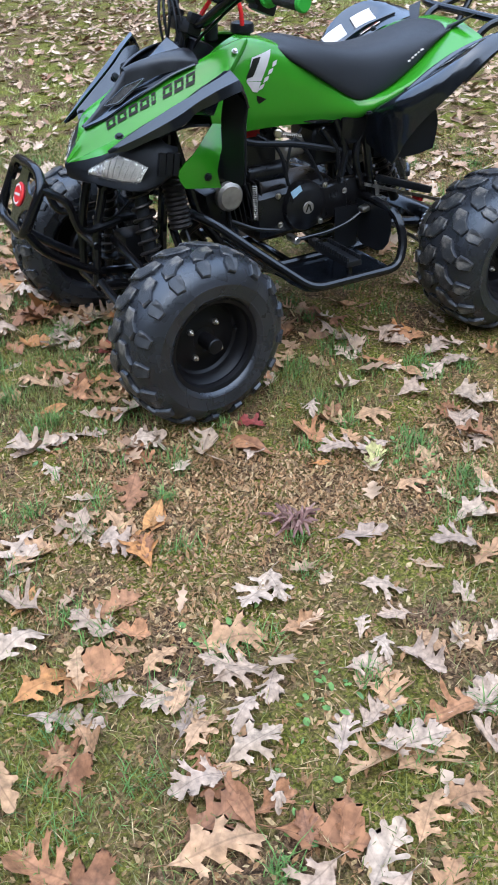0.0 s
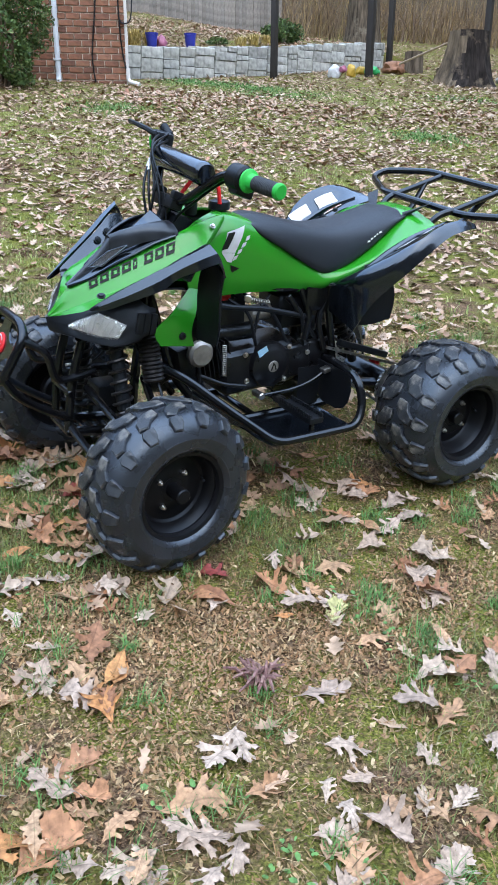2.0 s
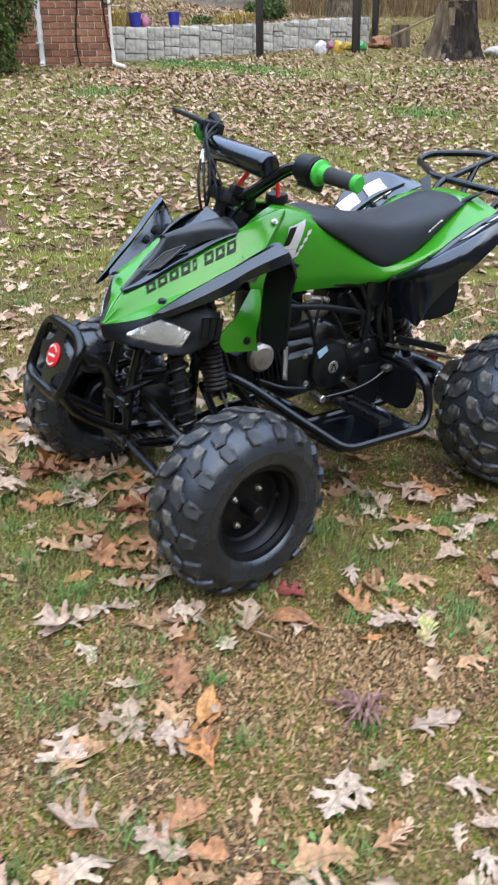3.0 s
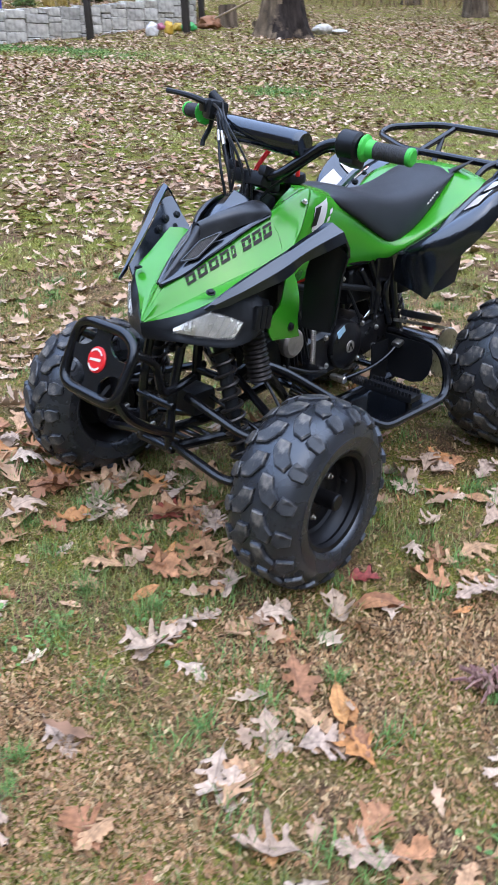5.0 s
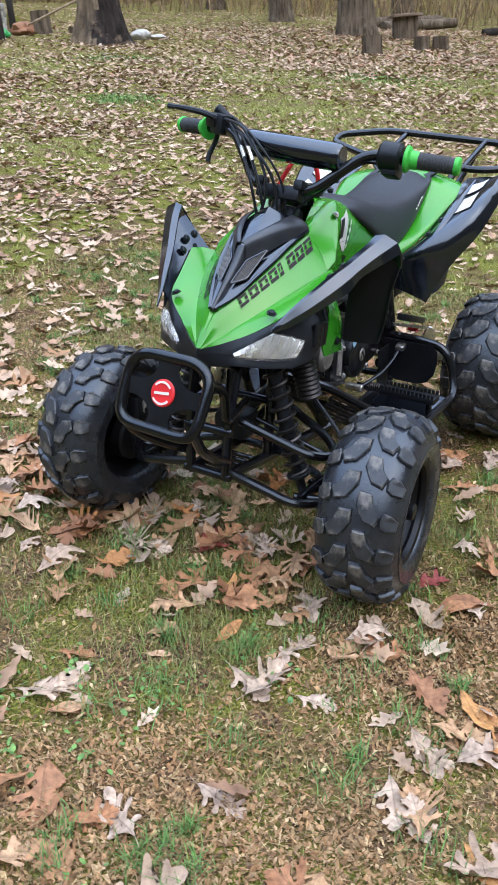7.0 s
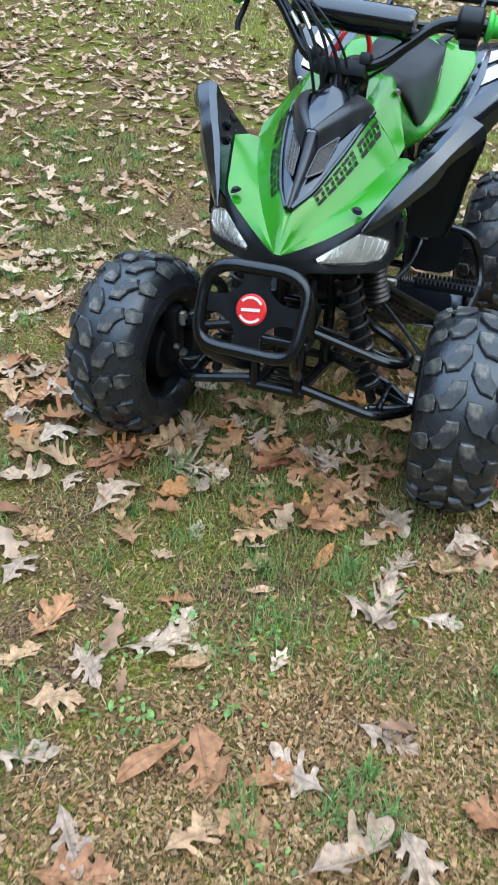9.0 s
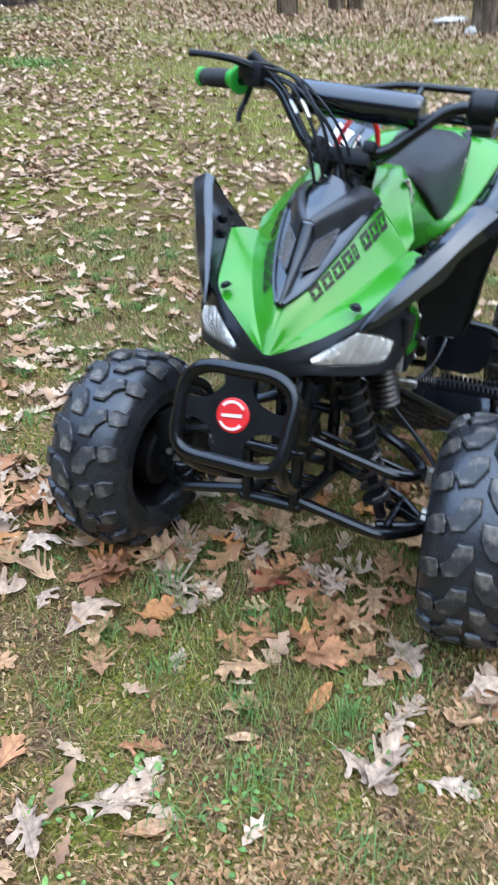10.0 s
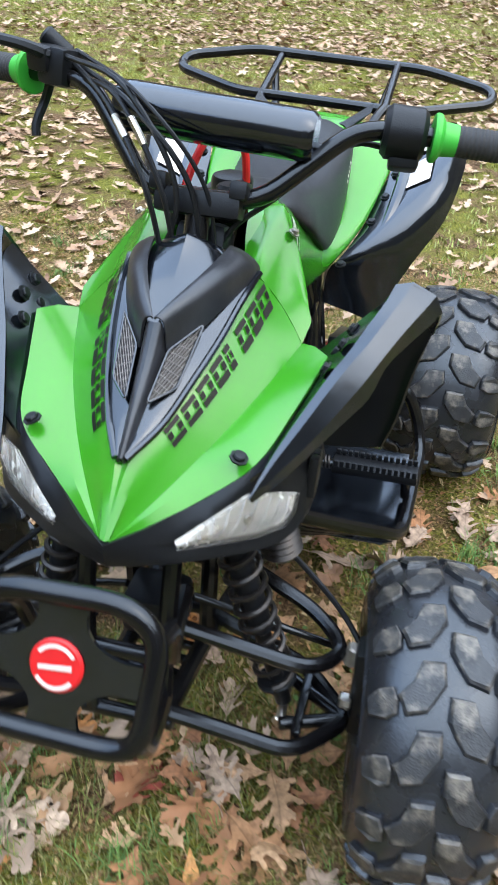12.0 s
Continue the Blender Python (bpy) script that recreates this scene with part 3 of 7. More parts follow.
bpart("tank_cover", join(grid(TANK, 0.004), grid([[Vector((p.x, -p.y, p.z)) for p in r] for r in TANK], 0.004)), GREEN, "glossy green plastic tank and side panels", angle=40)


def on_tank(x, z, s, lift=0.0016):
    """A point on the side of the tank cover over the plan's x, at height z."""
    i = min(range(len(TANK) - 1), key=lambda q: abs((TANK[q][9].x + TANK[q + 1][9].x) / 2 - x))
    t = min(max((x - TANK[i][9].x) / (TANK[i + 1][9].x - TANK[i][9].x), 0), 1)
    line = [a.lerp(b, t) for a, b in zip(TANK[i], TANK[i + 1])][::-1]
    return Vector((x, -s * (float(np.interp(z, [p.z for p in line], [p.y for p in line])) - lift), z))


def tank_patch(corners, s, n=6, lift=0.0016):
    """A decal laid on the tank's side: four corners, each x and z."""
    (ax, az), (bx, bz), (cx, cz), (dx, dz) = corners
    rows = []
    for i in range(n + 1):
        u = i / n
        x0, z0, x1, z1 = ax + (bx - ax) * u, az + (bz - az) * u, dx + (cx - dx) * u, dz + (cz - dz) * u
        rows.append([on_tank(x0 + (x1 - x0) * j / n, z0 + (z1 - z0) * j / n, s, lift) for j in range(n + 1)])
    return grid(rows)


for s in (-1, 1):
    decal = bpart("side_decal", tank_patch(((0.386, 0.716), (0.446, 0.727), (0.408, 0.664), (0.366, 0.668)), s), SILVER, "silver side decal with a dark edge")
    part("decal_tail", tank_patch(((0.366, 0.667), (0.408, 0.663), (0.398, 0.640), (0.384, 0.644)), s), SILVER, decal)
    part("decal_edge", tank_patch(((0.388, 0.713), (0.410, 0.716), (0.384, 0.676), (0.364, 0.674)), s, 6, 0.0026), INK, decal)
    part("decal_tip", tank_patch(((0.396, 0.634), (0.426, 0.622), (0.404, 0.613), (0.398, 0.622)), s), INK, decal)
    for i in range(4):
        x0, z0 = 0.400 + 0.0135 * i, 0.644 + 0.0155 * i
        part("decal_bar", tank_patch(((x0, z0), (x0 + 0.013, z0 + 0.004), (x0 + 0.018, z0 + 0.014), (x0 + 0.005, z0 + 0.011)), s, 2, 0.0024), SILVER, decal)

# fuel cap with its red breather
bpart("fuel_cap", join(lathe([(0.0001, 0.778), (0.018, 0.778), (0.026, 0.775), (0.028, 0.770), (0.028, 0.756), (0.02, 0.752), (0.02, 0.735)], 14, "Z")), MATT, "black ribbed fuel cap").location.x += 0.412

# -- seat
SEAT = []
for x, zt, w, zl, yl in ((0.455, 0.742, 0.040, 0.730, 0.052), (0.50, 0.745, 0.058, 0.700, 0.082), (0.56, 0.735, 0.070, 0.668, 0.094), (0.63, 0.718, 0.076, 0.628, 0.098), (0.70, 0.706, 0.080, 0.596, 0.103), (0.77, 0.706, 0.082, 0.612, 0.108), (0.85, 0.718, 0.084, 0.652, 0.106), (0.93, 0.738, 0.080, 0.704, 0.098), (0.985, 0.744, 0.072, 0.732, 0.088), (1.005, 0.738, 0.052, 0.734, 0.066)):
    SEAT.append([(x, 0, zt), (x, -w * 0.55, zt - 0.002), (x, -w, zt - 0.014), (x, -(w + yl) / 2 - 0.006, (zt + zl) / 2 - 0.004), (x, -yl, zl), (x, -yl + 0.012, zl - 0.004)])
SEAT = fine(SEAT, 3, 4)
bpart("seat", join(grid(SEAT, 0.006), grid([[Vector((p.x, -p.y, p.z)) for p in r] for r in SEAT], 0.006)), VINYL, "black vinyl saddle", angle=50)
for s in (-1, 1):
    for i, (dx, w) in enumerate(((0, 0.010), (0.013, 0.008), (0.024, 0.008), (0.035, 0.007), (0.045, 0.012))):
        x0 = 0.84 + dx * 0.9
        y0, z0 = 0.1045 - 0.0008 * i, 0.668 + dx * 0.5
        bpart("seat_logo", grid([[Vector((x0, s * (y0 + 0.0012), z0)), Vector((x0 + w, s * (y0 + 0.0012), z0 + 0.002))], [Vector((x0 + 0.001, s * (y0 - 0.0002), z0 + 0.0045)), Vector((x0 + w * 0.8, s * (y0 - 0.0002), z0 + 0.006))]]), WHITE)

# -- front mudguards: a rising blade, then a plate behind the wheel
def front_guard(s):
    f = lambda rows: [[Vector((x, s * y, z)) for x, y, z in r] for r in rows]
    blade = fine([[(-0.004, 0.138, 0.570), (-0.004, 0.139, 0.570), (-0.003, 0.141, 0.568), (-0.002, 0.142, 0.565)],
                  [(0.028, 0.148, 0.592), (0.029, 0.154, 0.594), (0.031, 0.162, 0.586), (0.033, 0.164, 0.572)],
                  [(0.060, 0.161, 0.614), (0.062, 0.172, 0.618), (0.064, 0.185, 0.605), (0.066, 0.187, 0.590)],
                  [(0.102, 0.179, 0.640), (0.104, 0.193, 0.646), (0.106, 0.211, 0.631), (0.108, 0.215, 0.612)],
                  [(0.132, 0.193, 0.659), (0.134, 0.209, 0.666), (0.136, 0.229, 0.651), (0.138, 0.236, 0.630)],
                  [(0.156, 0.206, 0.674), (0.158, 0.223, 0.681), (0.160, 0.243, 0.670), (0.165, 0.247, 0.655)],
                  [(0.184, 0.220, 0.695), (0.186, 0.238, 0.701), (0.190, 0.260, 0.690), (0.195, 0.265, 0.671)],
                  [(0.212, 0.234, 0.714), (0.215, 0.252, 0.719), (0.219, 0.277, 0.707), (0.222, 0.286, 0.688)],
                  [(0.232, 0.241, 0.728), (0.236, 0.260, 0.732), (0.241, 0.288, 0.718), (0.243, 0.298, 0.698)]], 1, 3)
    cap = [[(0.232, 0.241, 0.728), (0.236, 0.260, 0.732), (0.241, 0.288, 0.718), (0.243, 0.298, 0.698)],
           [(0.241, 0.238, 0.714), (0.246, 0.258, 0.717), (0.252, 0.286, 0.704), (0.254, 0.298, 0.685)],
           [(0.247, 0.222, 0.686), (0.253, 0.252, 0.688), (0.262, 0.283, 0.674), (0.263, 0.294, 0.662)]]
    g = empty("front_mudguard", BODY, atv)
    part("blade", grid(f(blade), 0.004), BLACK, g, "glossy black mudguard blade with reflection streaks in its colour", angle=24)
    part("blade_cap", grid(f(cap), 0.004), BLACK, g, angle=24)
    plate = fine([[(0.247, 0.222, 0.687), (0.252, 0.252, 0.688), (0.261, 0.282, 0.674), (0.262, 0.292, 0.662)],
                  [(0.254, 0.190, 0.620), (0.262, 0.236, 0.616), (0.269, 0.268, 0.610), (0.262, 0.280, 0.606)],
                  [(0.262, 0.178, 0.540), (0.270, 0.225, 0.538), (0.277, 0.258, 0.536), (0.270, 0.270, 0.534)],
                  [(0.264, 0.176, 0.480), (0.272, 0.215, 0.480), (0.279, 0.246, 0.482), (0.273, 0.257, 0.486)]], 3, 3)
    part("splash_plate", grid(f(plate), 0.004), MATT, g)
    inner = fine([[(0.030, 0.128, 0.566), (0.036, 0.150, 0.590)], [(0.100, 0.154, 0.600), (0.110, 0.182, 0.638)], [(0.165, 0.172, 0.630), (0.165, 0.210, 0.672)], [(0.200, 0.172, 0.632), (0.206, 0.230, 0.702)], [(0.246, 0.160, 0.622), (0.238, 0.234, 0.706)]], 3, 3)
    part("inner_web", grid(f(inner), 0.004), BLACK, g, angle=30)
    for p in ((0.155, 0.187, 0.648), (0.186, 0.200, 0.666), (0.205, 0.192, 0.646), (0.225, 0.205, 0.668)):
        bolt((p[0], s * (p[1] - 0.004), p[2]), (0.1, -s, 0.5), 0.008, "bolt", g)


front_guard(-1)
front_guard(1)

def flat(rows):
    return [[Vector(p) for p in r] for r in rows]


# -- headlight surround with its two lamps
for s in (-1, 1):
    f = lambda rows: [[Vector((x, s * y, z)) for x, y, z in r] for r in rows]
    low = [(-0.024, 0.067, 0.505), (-0.006, 0.092, 0.502), (0.010, 0.114, 0.500), (0.030, 0.141, 0.499), (0.056, 0.166, 0.500)]
    high = [(-0.024, 0.066, 0.513), (-0.004, 0.096, 0.534), (0.024, 0.130, 0.556), (0.050, 0.158, 0.547), (0.074, 0.175, 0.534)]
    top = [(-0.008, 0.066, 0.539), (0.012, 0.094, 0.552), (0.042, 0.133, 0.581), (0.070, 0.146, 0.592), (0.100, 0.154, 0.600)]
    sur = [[(-0.058, 0.0, 0.515), (-0.058, 0.0, 0.508), (-0.056, 0.0, 0.500), (-0.050, 0.0, 0.480), (-0.010, 0.0, 0.468)],
           [(-0.034, 0.036, 0.527), (-0.040, 0.036, 0.512), (-0.041, 0.037, 0.504), (-0.040, 0.038, 0.483), (0.000, 0.036, 0.468)]]
    for a, b, c in zip(top, high, low):
        sur.append([a, b, c, (c[0] - 0.006, c[1] + 0.006, c[2] - 0.017), (c[0] + 0.030, c[1] - 0.018, c[2] - 0.030)])
    sur += [[(0.122, 0.174, 0.578), (0.112, 0.188, 0.556), (0.100, 0.191, 0.518), (0.092, 0.190, 0.496), (0.110, 0.160, 0.484)],
            [(0.148, 0.176, 0.568), (0.144, 0.184, 0.556), (0.140, 0.186, 0.530), (0.136, 0.182, 0.512), (0.140, 0.152, 0.500)]]
    bpart("headlight_surround", grid(f(fine(sur, 2, 3)), 0.004), MATT, "matt black plastic headlight surround", angle=40)
    lens = [[Vector(a), Vector(a).lerp(Vector(b), 0.5) + Vector((-0.004, 0.004, 0)), Vector(b)] for a, b in zip(low, high)]
    bm = grid(f(lens), 0.001)
    bmesh.ops.translate(bm, verts=bm.verts, vec=(-0.003, s * 0.003, 0.001))
    lamp = bpart("headlight", bm, LENS, "clear faceted headlight")
    outer = [r[0] for r in lens] + [lens[-1][k] for k in range(1, len(lens[-1]))] + [r[-1] for r in lens[::-1]][1:]
    part("rim_line", sweep(bmesh.new(), [(x - 0.003, s * (y + 0.003), z) for x, y, z in outer], 0.0022, 6, closed=True), LENS, lamp)
    bowl = [[p.lerp(r[1], 0.06) + Vector((-0.0005, 0.0005, 0)) for p in r] for r in lens]
    part("reflector", grid(f(bowl)), BOWL, lamp, "bright faceted reflector")
    for q in range(9):
        u = 0.3 + 3.4 * q / 8
        k, t = min(int(u), 3), u - min(int(u), 3)
        p0, p1 = bowl[k][0].lerp(bowl[k + 1][0], t), bowl[k][2].lerp(bowl[k + 1][2], t)
        mid = bowl[k][1].lerp(bowl[k + 1][1], t)
        part("reflector_rib", sweep(bmesh.new(), [(p.x - 0.0012, s * (p.y + 0.0012), p.z) for p in (p0.lerp(mid, 0.1), mid, p1.lerp(mid, 0.1))], 0.0016, 6), BOWL, lamp)
    part("bulb", rod((0.026, s * 0.128, 0.526), (0.018, s * 0.136, 0.526), 0.006), ALLOY, lamp)
    for i in range(3):
        bpart("surround_lug", box((0.016, 0.012, 0.05), 0.004, pose(0.100 + 0.018 * i, s * (0.189 - 0.001 * i), 0.540 - 0.003 * i, 0, 8, 0)), MATT)

# -- bumper with its plate and badge
bump = empty("bumper", BODY, atv)
loop = [(-0.140, -0.060, 0.527), (-0.148, 0.060, 0.527), (-0.150, 0.094, 0.500), (-0.196, 0.092, 0.410), (-0.200, 0.070, 0.392), (-0.200, -0.070, 0.392), (-0.196, -0.092, 0.410), (-0.146, -0.094, 0.500)]
part("loop", tube(loop, 0.0115, 0.03, 12, closed=True), TUBE, bump)
for s in (-1, 1):
    part("brace", tube([(-0.150, s * 0.093, 0.495), (-0.09, s * 0.088, 0.46), (-0.07, s * 0.08, 0.38), (-0.03, s * 0.07, 0.375), (0.04, s * 0.062, 0.385)], 0.0095, 0.03), TUBE, bump)
    part("lower_stay", tube([(-0.195, s * 0.088, 0.405), (-0.165, s * 0.085, 0.355), (-0.09, s * 0.07, 0.30), (-0.02, s * 0.055, 0.26)], 0.0105, 0.05), TUBE, bump)
# plate: a four-armed shape in the loop
ox, oz = Vector((-0.168, 0.0, 0.460)), Vector((0.42, 0, 1)).normalized()
arms = []
for i in range(120):
    a = 2 * math.pi * (i + 0.5) / 120
    c, s = math.cos(a), math.sin(a)
    r = min(0.094 / max(abs(c), 1e-3), 0.068 / max(abs(s), 1e-3))
    # four oval openings between the arms
    ex, ez, ax, az = 0.073, 0.051, 0.049, 0.035
    A = (c / ax) ** 2 + (s / az) ** 2
    B = -2 * (abs(c) * ex / ax ** 2 + abs(s) * ez / az ** 2)
    C = (ex / ax) ** 2 + (ez / az) ** 2 - 1
    D = B * B - 4 * A * C
    if D > 0:
        r = min(r, (-B - math.sqrt(D)) / (2 * A))
    arms.append((r * c, r * s))
bm = outline_plate(arms, 0.005)
M = Matrix.Translation(ox) @ Matrix(((0, oz.x, -oz.z), (-1, 0, 0), (0, oz.z, oz.x))).to_4x4()
bmesh.ops.transform(bm, matrix=M, verts=bm.verts)
part("plate", bm, BLACK, bump, "matt black four-armed plate")
badge = part("badge", lathe([(0.0001, 0.004), (0.025, 0.004), (0.0275, 0.002), (0.0275, 0)], 32, "Z"), RED, bump, "round red badge with white bands")
badge.matrix_basis = M @ Matrix.Translation(Vector((0, 0, 0.0052)))
for sgn in (-1, 1):
    ring = [[Vector((r * math.cos(a), sgn * r * math.sin(a), 0.0058)) for r in (0.019, 0.0235)] for a in [math.radians(v) for v in range(35, 150, 10)]]
    part("badge_band", grid(ring), WHITE, badge)
part("badge_bar", grid([[Vector((-0.017, -0.005, 0.0058)), Vector((0.017, -0.001, 0.0058))], [Vector((-0.017, 0.000, 0.0058)), Vector((0.017, 0.005, 0.0058))]]), WHITE, badge)

# -- rear mudguards
def rear_guard(s):
    f = lambda rows: [[Vector((x, s * y, z)) for x, y, z in r] for r in rows]
    g = empty("rear_mudguard", BODY, atv)
    rows = fine([[(0.735, 0.098, 0.480), (0.738, 0.125, 0.472), (0.742, 0.155, 0.463), (0.746, 0.180, 0.454), (0.748, 0.197, 0.447)],
                 [(0.728, 0.102, 0.540), (0.732, 0.130, 0.538), (0.742, 0.165, 0.534), (0.758, 0.205, 0.525), (0.768, 0.222, 0.512)],
                 [(0.735, 0.124, 0.572), (0.738, 0.147, 0.582), (0.746, 0.182, 0.594), (0.770, 0.228, 0.592), (0.790, 0.248, 0.562)],
                 [(0.800, 0.147, 0.606), (0.800, 0.172, 0.624), (0.805, 0.214, 0.650), (0.816, 0.264, 0.662), (0.832, 0.287, 0.626)],
                 [(0.880, 0.165, 0.652), (0.880, 0.190, 0.668), (0.882, 0.232, 0.692), (0.886, 0.280, 0.722), (0.896, 0.304, 0.688)],
                 [(0.949, 0.178, 0.694), (0.949, 0.198, 0.702), (0.949, 0.234, 0.720), (0.950, 0.280, 0.750), (0.955, 0.306, 0.724)],
                 [(1.019, 0.166, 0.717), (1.019, 0.190, 0.723), (1.019, 0.230, 0.735), (1.020, 0.276, 0.757), (1.025, 0.298, 0.735)],
                 [(1.075, 0.165, 0.729), (1.079, 0.190, 0.733), (1.082, 0.222, 0.738), (1.081, 0.260, 0.742), (1.079, 0.276, 0.732)]], 3, 3)
    part("shell", grid(f(rows), 0.004), BLACK, g, "glossy black mudguard shell with reflection streaks in its colour", angle=40)
    rib = curve_through([(0.765, 0.180, 0.605), (0.80, 0.192, 0.632), (0.85, 0.200, 0.664), (0.93, 0.202, 0.702), (1.03, 0.200, 0.731)], 5)
    part("raised_rib", sweep(bmesh.new(), [(p.x, s * p.y, p.z) for p in rib], [0.004 + 0.008 * math.sin(math.pi * i / 20) for i in range(21)], 8), BLACK, g)
    def skin(x, y, lift):
        """A point on the shell over the plan's x and y."""
        i = min(range(len(rows) - 1), key=lambda q: abs((rows[q][6].x + rows[q + 1][6].x) / 2 - x))
        t = min(max((x - rows[i][6].x) / (rows[i + 1][6].x - rows[i][6].x), 0), 1)
        line = [a.lerp(b, t) for a, b in zip(rows[i], rows[i + 1])]
        return Vector((x - 0.4 * lift, s * (y - 0.4 * lift), float(np.interp(y, [p.y for p in line], [p.z for p in line])) + lift))

    for x0, x1 in (((0.815, 0.880), (0.910, 0.975)) if s > 0 else ((0.850, 0.915), (0.940, 0.998))):
        patch = lambda y0, y1, a, b, d, nx, ny: grid([[skin(a + (b - a) * i / nx, y0 + (y1 - y0) * j / ny, d) for j in range(ny + 1)] for i in range(nx + 1)])
        lab = part("warning_label", patch(0.192, 0.250, x0, x1, 0.0030, 6, 5), WHITE, g, "white warning label with a red bar")
        part("label_bar", patch(0.195, 0.207, x0 + 0.004, x1 - 0.004, 0.0046, 6, 1), LABELRED, lab)
        for k in range(4):
            part("label_line", patch(0.213 + 0.009 * k, 0.216 + 0.009 * k, x0 + 0.006, x1 - (0.008 if k % 2 else 0.018), 0.0042, 6, 1), SILVER, lab)
    for x, y, z in ((0.80, 0.162, 0.617), (0.855, 0.176, 0.648), (0.905, 0.186, 0.678), (0.950, 0.190, 0.698), (0.715, 0.125, 0.562)):
        bolt((x, s * y, z), (-0.2, -0.2 * s, 1), 0.008, "bolt", g)
    part("mud_flap", grid(f(fine([[(0.752, 0.170, 0.580), (0.800, 0.190, 0.590), (0.850, 0.205, 0.600)], [(0.756, 0.188, 0.520), (0.812, 0.200, 0.530), (0.872, 0.208, 0.545)], [(0.766, 0.192, 0.462), (0.816, 0.198, 0.464), (0.876, 0.198, 0.474)]], 3, 3)), 0.004), MATT, g)


rear_guard(-1)
rear_guard(1)
for s in (-1, 1):
    b = bolt((0.712, s * 0.093, 0.567), (0, s, 0.1), 0.0095, "side_bolt", atv, STEEL)
    b.matrix_basis = BODY @ b.matrix_basis
    b = bolt((0.335, s * 0.102, 0.735), (0, s * 0.6, 1), 0.006, "side_bolt", atv, STEEL)
    b.matrix_basis = BODY @ b.matrix_basis

# -- rear rack
rack = empty("rear_rack", BODY, atv)
part("outer_loop", tube([(1.130, 0.180, 0.752), (1.215, 0.335, 0.772), (1.270, 0.335, 0.790), (1.330, 0.190, 0.808), (1.330, -0.190, 0.800), (1.270, -0.340, 0.780), (1.215, -0.340, 0.762), (1.130, -0.180, 0.745)], 0.0105, 0.035, 10, closed=True), TUBE, rack)
for y in (-0.13, 0.13):
    part("cross_bar", rod((1.13, y, 0.748), (1.33, y, 0.803), 0.009), TUBE, rack)
    part("stay", tube([(1.13, y, 0.750), (1.08, y * 0.9, 0.735), (1.035, y * 0.75, 0.665), (1.0, y * 0.7, 0.60)], 0.010, 0.03), TUBE, rack)
    part("stay", tube([(1.26, y, 0.785), (1.20, y * 0.85, 0.715), (1.06, y * 0.7, 0.60)], 0.009, 0.04), TUBE, rack)

# -- steering: stem, bars, pad, grips, levers and cables
bars = empty("handlebar", BODY, atv)
part("stem", rod((0.125, 0, 0.42), (0.262, 0, 0.775), 0.016), TUBE, bars)
part("clamp", box((0.036, 0.105, 0.030), 0.007, pose(0.262, 0, 0.780, 0, 20, 0)), MATT, bars, "black handlebar clamp")
for y in (-0.048, 0.048):
    part("clamp_cap", box((0.034, 0.022, 0.022), 0.006, pose(0.264, y, 0.799, 0, 20, 0)), MATT, bars)
part("tube", tube([(0.346, -0.350, 0.861), (0.322, -0.170, 0.872), (0.266, -0.066, 0.786), (0.266, 0.066, 0.786), (0.326, 0.158, 0.888), (0.394, 0.325, 0.882)], 0.0108, 0.035, 12), TUBE, bars)
part("crossbar", rod((0.304, -0.135, 0.846), (0.306, 0.132, 0.860), 0.007), TUBE, bars)
pad = part("crossbar_pad", lathe([(0.010, -0.118), (0.024, -0.118), (0.028, -0.112), (0.029, -0.1), (0.029, 0.1), (0.028, 0.112), (0.024, 0.118), (0.010, 0.118)], 20, "Y"), BLACK, bars, "black vinyl crossbar pad")
pad.matrix_basis = pose(0.298, -0.006, 0.866, 3, 0, 0)


def along(a, b, profile, n=20):
    bm = lathe(profile, n, "Z")
    bmesh.ops.transform(bm, matrix=aim(a, b), verts=bm.verts)
    return bm


for a, b in (((0.3325, -0.250, 0.867), (0.3475, -0.362, 0.8605)), ((0.363, 0.250, 0.8845), (0.4085, 0.362, 0.8805))):
    L = (Vector(b) - Vector(a)).length
    grip = part("grip", along(a, b, [(0.0109, 0.02), (0.0175, 0.022), *[(0.0165 + 0.0010 * (i % 2), 0.026 + i * 0.0026) for i in range(27)], (0.0165, L - 0.012), (0.0109, L - 0.010)]), GRIP, bars, "ribbed black rubber grip")
    part("grip_collar", along(a, b, [(0.0109, 0.0), (0.026, 0.0), (0.0275, 0.003), (0.0265, 0.007), (0.019, 0.012), (0.0175, 0.028), (0.0109, 0.028)]), GREENR, grip, "bright green grip collar")
    part("grip_end", along(a, b, [(0.0109, L - 0.013), (0.0178, L - 0.012), (0.0185, L - 0.009), (0.0185, L - 0.003), (0.015, L), (0.0001, L)]), GREENR, grip, "bright green grip end")
housing = part("switch_housing", join(rod((0.327, -0.195, 0.870), (0.3325, -0.243, 0.867), 0.030, 24, 0.006), box((0.05, 0.035, 0.03), 0.006, pose(0.335, -0.222, 0.842, 0, 20, 4))), MATT, bars, "black switch housing")
part("throttle_box", join(box((0.05, 0.045, 0.045), 0.010, pose(0.352, 0.205, 0.895, 0, 10, -20)), rod((0.372, 0.205, 0.905), (0.366, 0.235, 0.93), 0.012)), MATT, bars, "black throttle box")
part("thumb_lever", tube([(0.36, 0.225, 0.885), (0.372, 0.24, 0.855), (0.355, 0.25, 0.825), (0.35, 0.248, 0.81)], 0.006, 0.02), MATT, bars)
part("brake_perch", box((0.035, 0.035, 0.03), 0.008, pose(0.345, 0.225, 0.905, 0, 0, -20)), MATT, bars)
